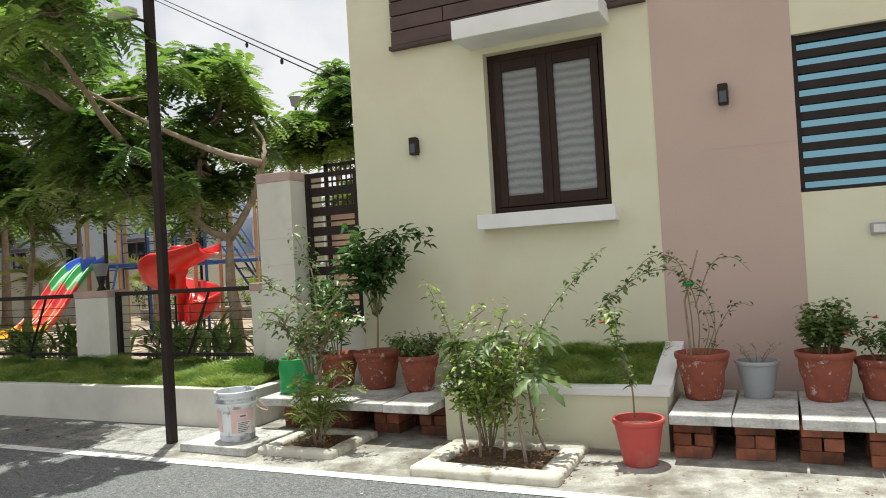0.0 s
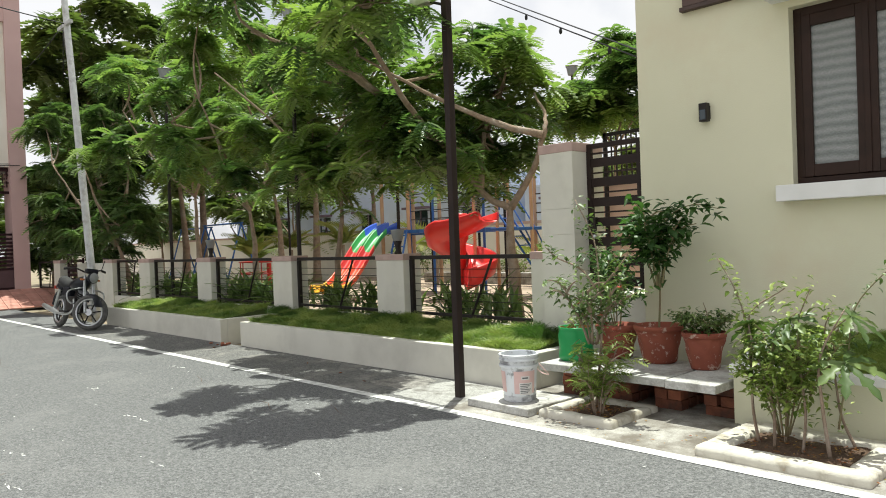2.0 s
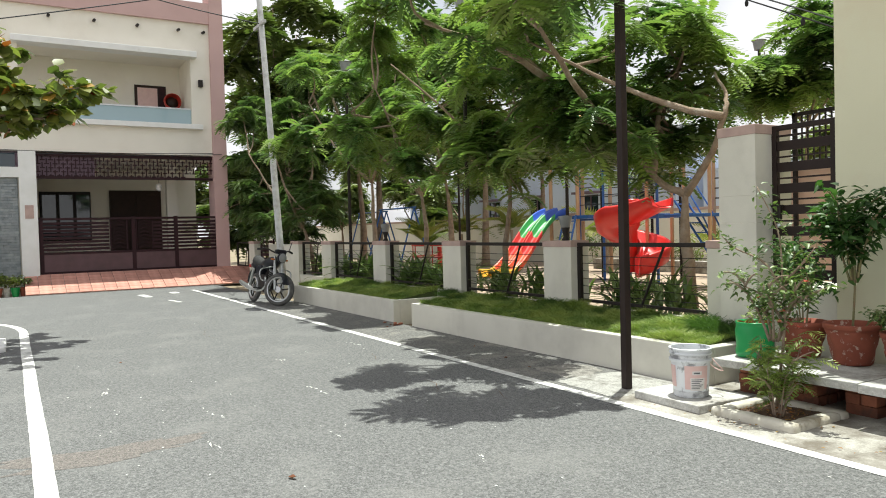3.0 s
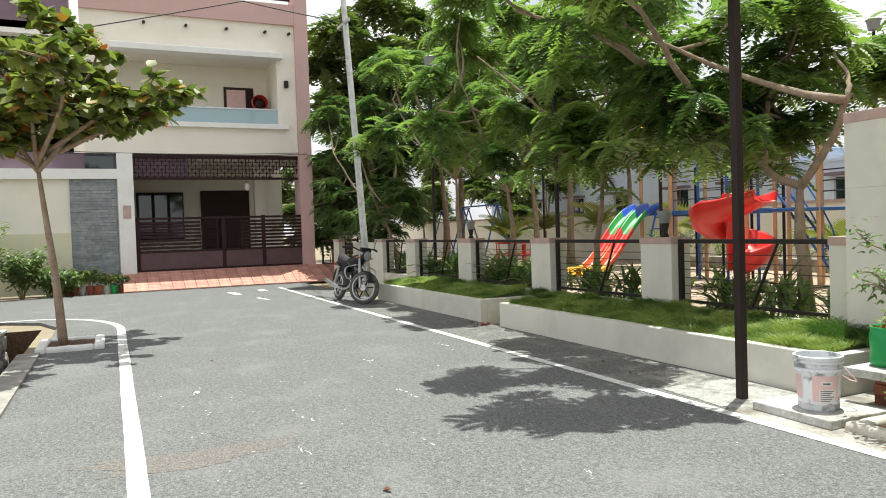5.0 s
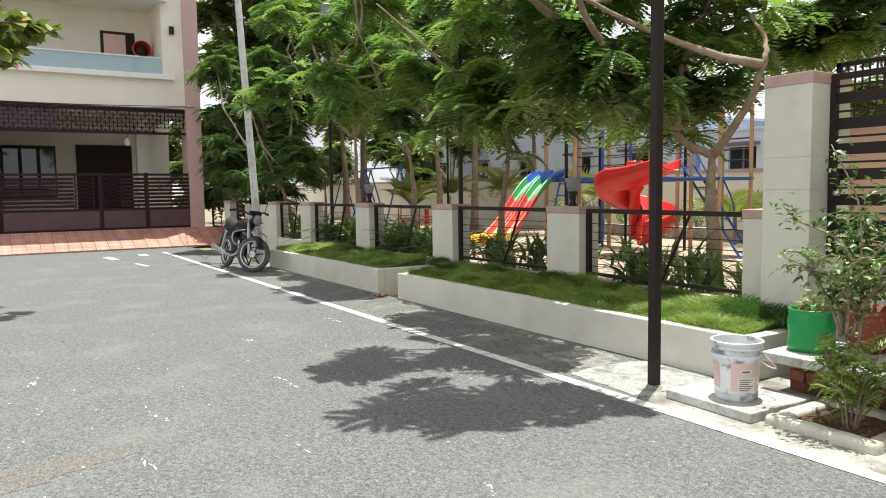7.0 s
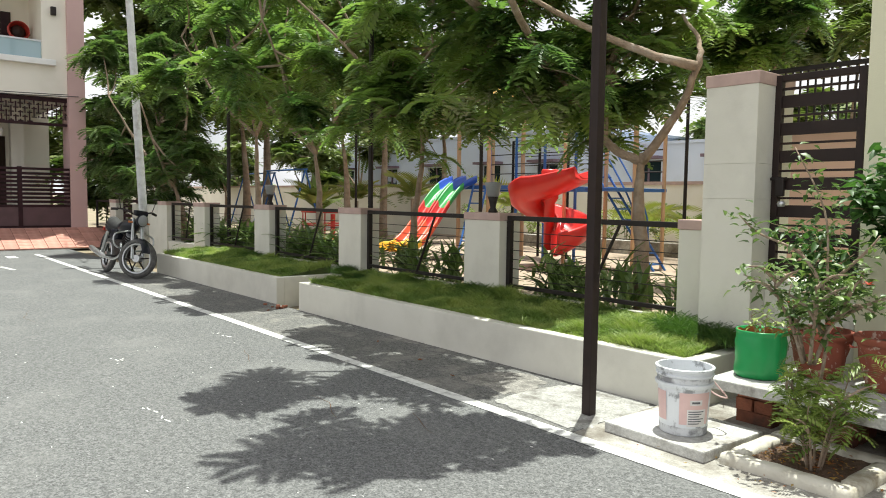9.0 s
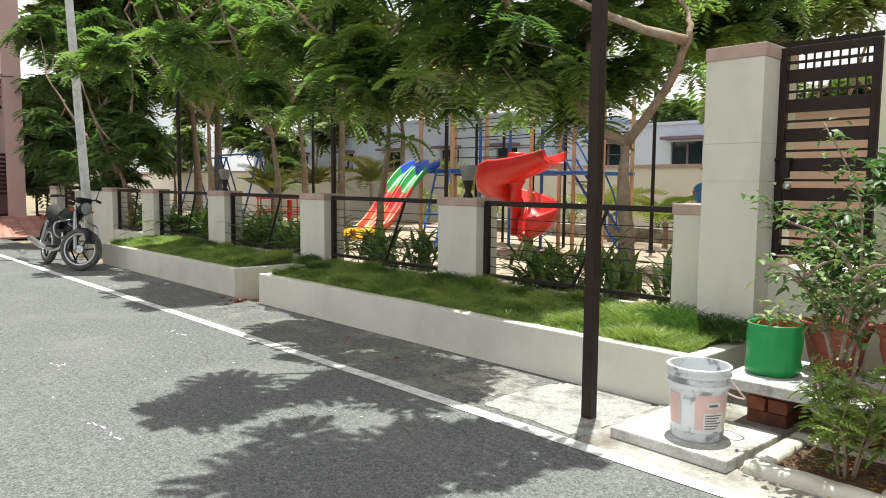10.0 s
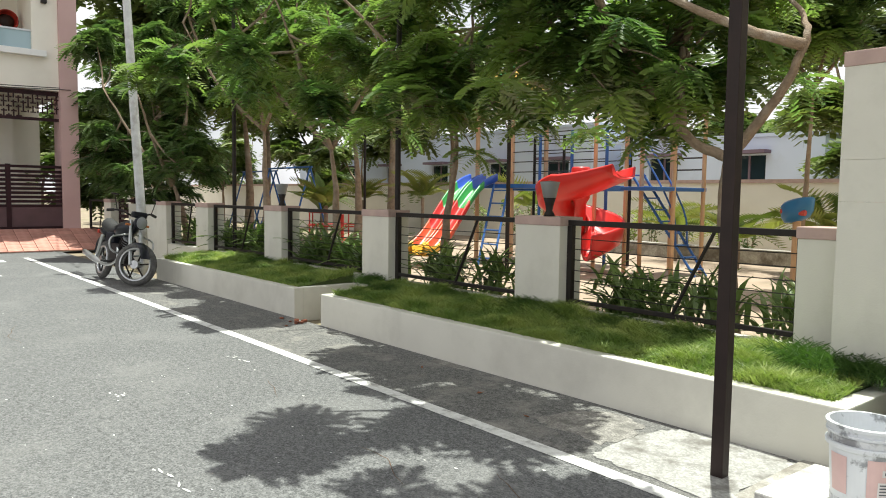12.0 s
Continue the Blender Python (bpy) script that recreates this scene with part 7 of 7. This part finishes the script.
for k, (x, y, h, m) in enumerate([(-20.9, -2.1, 1.2, LEAF_SHRUB), (-21.0, -1.3, 0.6, LEAF_SHRUB), (-20.6, -3.0, 2.0, LEAF_LIGHT), (-19.5, -3.6, 2.6, LEAF_SHRUB), (-18.0, -4.4, 3.0, LEAF_SHRUB), (-20.8, -4.6, 3.2, LEAF_DARK), (-13.4, -2.6, 2.1, LEAF_SHRUB)]):
    ob = thing("garden_shrub", (x, y, -0.04), "leafy flowering shrub beside the cross street", "shrub", "shrubs on the left verge")
    shrub(ob, branching((0, 0, 0), h, 8, 300 + k, 0.45, 5, 0.4), 48, 0.15, m, 300 + k, 0.014, 0.08)
rnd = random.Random(66)
for k in range(8):
    p = flower_pot((-21.35 + rnd.uniform(-0.1, 0.1), -1.15 + 0.19 * k, -0.045), 0.11, 0.24, (TERRACOTTA, TERRACOTTA, SLAB)[k % 3] if k != 6 else GREEN_TIN, "small flower pot with a leafy plant by the far wall", group="pots along the far wall")
    shrub(p, branching((0, 0, 0.18), rnd.uniform(0.3, 0.6), 6, 400 + k, 0.14, 3, 0.12), 60, 0.085, (LEAF_LIGHT, LEAF_SHRUB, LEAF_PALM)[k % 3], 400 + k, 0.006, 0.03)

# ---- motorcycle ----
mb = thing("motorcycle", (-14.1, 4.2, 0), "dark motorcycle parked on its side stand by the planter", "motorcycle", "", 4)
mb.matrix_basis = pose(-14.1, 4.2, 0.005, -9, 0, 4)


def wheel(x, r, turn=0.0, lean=0.0):
    w = part("tyre", bmesh.new(), TYRE, mb)
    bm = bmesh.new()
    ring = []
    for k in range(32):
        a = 2 * math.pi * k / 32
        c = Vector((math.cos(a), 0, math.sin(a)))
        ring.append([bm.verts.new(c * (r - 0.045 + 0.045 * math.cos(b)) + Vector((0, 0.045 * math.sin(b), 0))) for b in [2 * math.pi * q / 10 for q in range(10)]])
    for k in range(32):
        for q in range(10):
            bm.faces.new((ring[k][q], ring[(k + 1) % 32][q], ring[(k + 1) % 32][(q + 1) % 10], ring[k][(q + 1) % 10]))
    bm.to_mesh(w.data)
    bm.free()
    w.matrix_basis = pose(x, 0, r, 0, 0, turn)
    bm = bmesh.new()
    for s in (-0.03, 0.03):
        pts = [(( r - 0.085) * math.cos(a), s, (r - 0.085) * math.sin(a)) for a in [2 * math.pi * k / 28 for k in range(29)]]
        tube(pts, 0.019, 6, bm, caps=False)
    part("rim", bm, CHROME, w, "bright wheel rim")
    for k in range(6):
        a = math.pi * k / 3
        part("spoke", tube([(0.03 * math.cos(a), 0, 0.03 * math.sin(a)), ((r - 0.085) * math.cos(a + 0.15), 0, (r - 0.085) * math.sin(a + 0.15))], 0.012, 5), BLACK_STEEL, w)
    hub = bmesh.new()
    tube([(0, -0.06, 0), (0, 0.06, 0)], 0.06, 14, hub)
    part("hub", hub, CHROME, w)
    return w


wheel(0.66, 0.315, 40)
wheel(-0.62, 0.295)
for s in (-0.085, 0.085):
    part("fork_leg", tube([(0.66 + 0.0, s, 0.3), (0.5, s * 0.9, 0.68), (0.42, s * 0.8, 0.95)], [0.026, 0.026, 0.02], 10), CHROME, mb)
    part("shock_absorber", tube([(-0.62, s * 1.5, 0.32), (-0.5, s * 1.4, 0.68)], 0.028, 8), CHROME, mb)
fend = bmesh.new()
cols = []
for k in range(14):
    a = math.radians(20 + 125 * k / 13)
    cols.append([fend.verts.new((0.66 + 0.335 * math.cos(a), y, 0.3 + (0.335 + z) * math.sin(a))) for y, z in ((-0.065, -0.03), (-0.05, 0.0), (0.05, 0.0), (0.065, -0.03))])
for a, b in zip(cols, cols[1:]):
    for q in range(3):
        fend.faces.new((a[q], b[q], b[q + 1], a[q + 1]))
part("front_mudguard", fend, BIKE_BLACK, mb, smooth=True)
bm = bmesh.new()
bmesh.ops.create_uvsphere(bm, u_segments=20, v_segments=12, radius=1)
for w in bm.verts:
    w.co = Vector((0.16 + w.co.x * 0.29, w.co.y * (0.15 - 0.04 * w.co.x), 0.8 + w.co.z * 0.135 + 0.04 * w.co.x))
part("fuel_tank", bm, BIKE_BLACK, mb, smooth=True)
part("seat", tube(smooth_line([(-0.1, 0, 0.78), (-0.35, 0, 0.78), (-0.6, 0, 0.84), (-0.78, 0, 0.86)], 4), [0.1] * 6 + [0.11] * 4 + [0.09, 0.07, 0.05], 10), RUBBER, mb, smooth=True)
part("tail", tube([(-0.5, 0, 0.72), (-0.8, 0, 0.76), (-0.95, 0, 0.74)], [0.09, 0.07, 0.03], 8), BIKE_BLACK, mb, smooth=True)
part("tail_lamp", box(-0.98, -0.93, -0.05, 0.05, 0.7, 0.76, 0.01), STEEL_RED, mb)
part("rear_mudguard", tube(smooth_line([(-0.6, 0, 0.66), (-0.88, 0, 0.58), (-0.98, 0, 0.4)], 3), [0.06, 0.06, 0.06, 0.06, 0.055, 0.05, 0.05], 8), BIKE_BLACK, mb)
part("engine", box(-0.12, 0.22, -0.13, 0.13, 0.3, 0.58, 0.05), BLACK_STEEL, mb)
part("cylinder", tube([(0.14, 0, 0.5), (0.26, 0, 0.68)], 0.085, 12), LAMP_GREY, mb)
for k in range(5):
    part("cooling_fin", tube([(0.15 + 0.022 * k, 0, 0.52 + 0.033 * k), (0.157 + 0.022 * k, 0, 0.53 + 0.033 * k)], 0.11, 12), BLACK_STEEL, mb)
part("frame_tube", tube(smooth_line([(0.4, 0, 0.85), (0.3, 0, 0.5), (0.2, 0, 0.27), (-0.2, 0, 0.27), (-0.55, 0, 0.7)], 4), 0.022, 8), BLACK_STEEL, mb)
part("side_panel", box(-0.36, -0.08, -0.13, 0.13, 0.55, 0.74, 0.04), BIKE_BLACK, mb)
part("exhaust", tube(smooth_line([(0.22, -0.13, 0.52), (0.32, -0.15, 0.35), (0.05, -0.17, 0.25), (-0.4, -0.18, 0.28), (-0.95, -0.2, 0.38)], 4), [0.022] * 12 + [0.045] * 4 + [0.04], 10), CHROME, mb, smooth=True)
part("crash_guard", tube(smooth_line([(0.38, -0.05, 0.42), (0.4, -0.28, 0.48), (0.38, -0.3, 0.66), (0.36, -0.05, 0.74)], 4), 0.014, 8), CHROME, mb)
part("crash_guard", tube(smooth_line([(0.38, 0.05, 0.42), (0.4, 0.28, 0.48), (0.38, 0.3, 0.66), (0.36, 0.05, 0.74)], 4), 0.014, 8), CHROME, mb)
hl = part("headlamp", lathe([(0, -0.08), (0.07, -0.06), (0.1, 0.0), (0.1, 0.03), (0, 0.05)], 18), BIKE_BLACK, mb, smooth=True)
hl.matrix_basis = pose(0.52, 0.03, 0.92, 0, 90, 18)
ln = part("lens", lathe([(0.092, 0.031), (0.05, 0.055), (0, 0.062)], 18), LAMP_GREY, hl, smooth=True)
part("visor", box(0.44, 0.54, -0.1, 0.12, 0.99, 1.08, 0.03), BIKE_BLACK, mb)
part("handlebar", tube(smooth_line([(0.2, 0.36, 1.05), (0.34, 0.22, 1.07), (0.41, 0.0, 1.0), (0.36, -0.22, 1.07), (0.24, -0.36, 1.05)], 4), 0.014, 8), BLACK_STEEL, mb)
for s in (-1, 1):
    part("grip", tube([(0.2 + (0.04 if s < 0 else 0), s * 0.37, 1.05), (0.29, s * 0.28, 1.065)], 0.021, 8), RUBBER, mb)
    m_ = part("mirror_stem", tube([(0.32, s * 0.25, 1.07), (0.3, s * 0.3, 1.26)], 0.007, 6), BLACK_STEEL, mb)
    part("mirror", lathe([(0, -0.012), (0.055, -0.01), (0.06, 0.0), (0.05, 0.008), (0, 0.01)], 16, at=(0.3, s * 0.31, 1.3)), BLACK_STEEL, m_)
    part("indicator", tube([(0.5, s * 0.1, 0.88), (0.5, s * 0.17, 0.88)], 0.016, 8), RUST, mb)
part("side_stand", tube([(-0.05, 0.1, 0.3), (-0.12, 0.27, 0.05)], 0.014, 6), BLACK_STEEL, mb)
part("chain_cover", box(-0.6, 0.0, 0.09, 0.12, 0.27, 0.36, 0.015), BLACK_STEEL, mb)
part("footrest", tube([(-0.02, -0.26, 0.3), (-0.02, 0.26, 0.3)], 0.016, 6), RUBBER, mb)
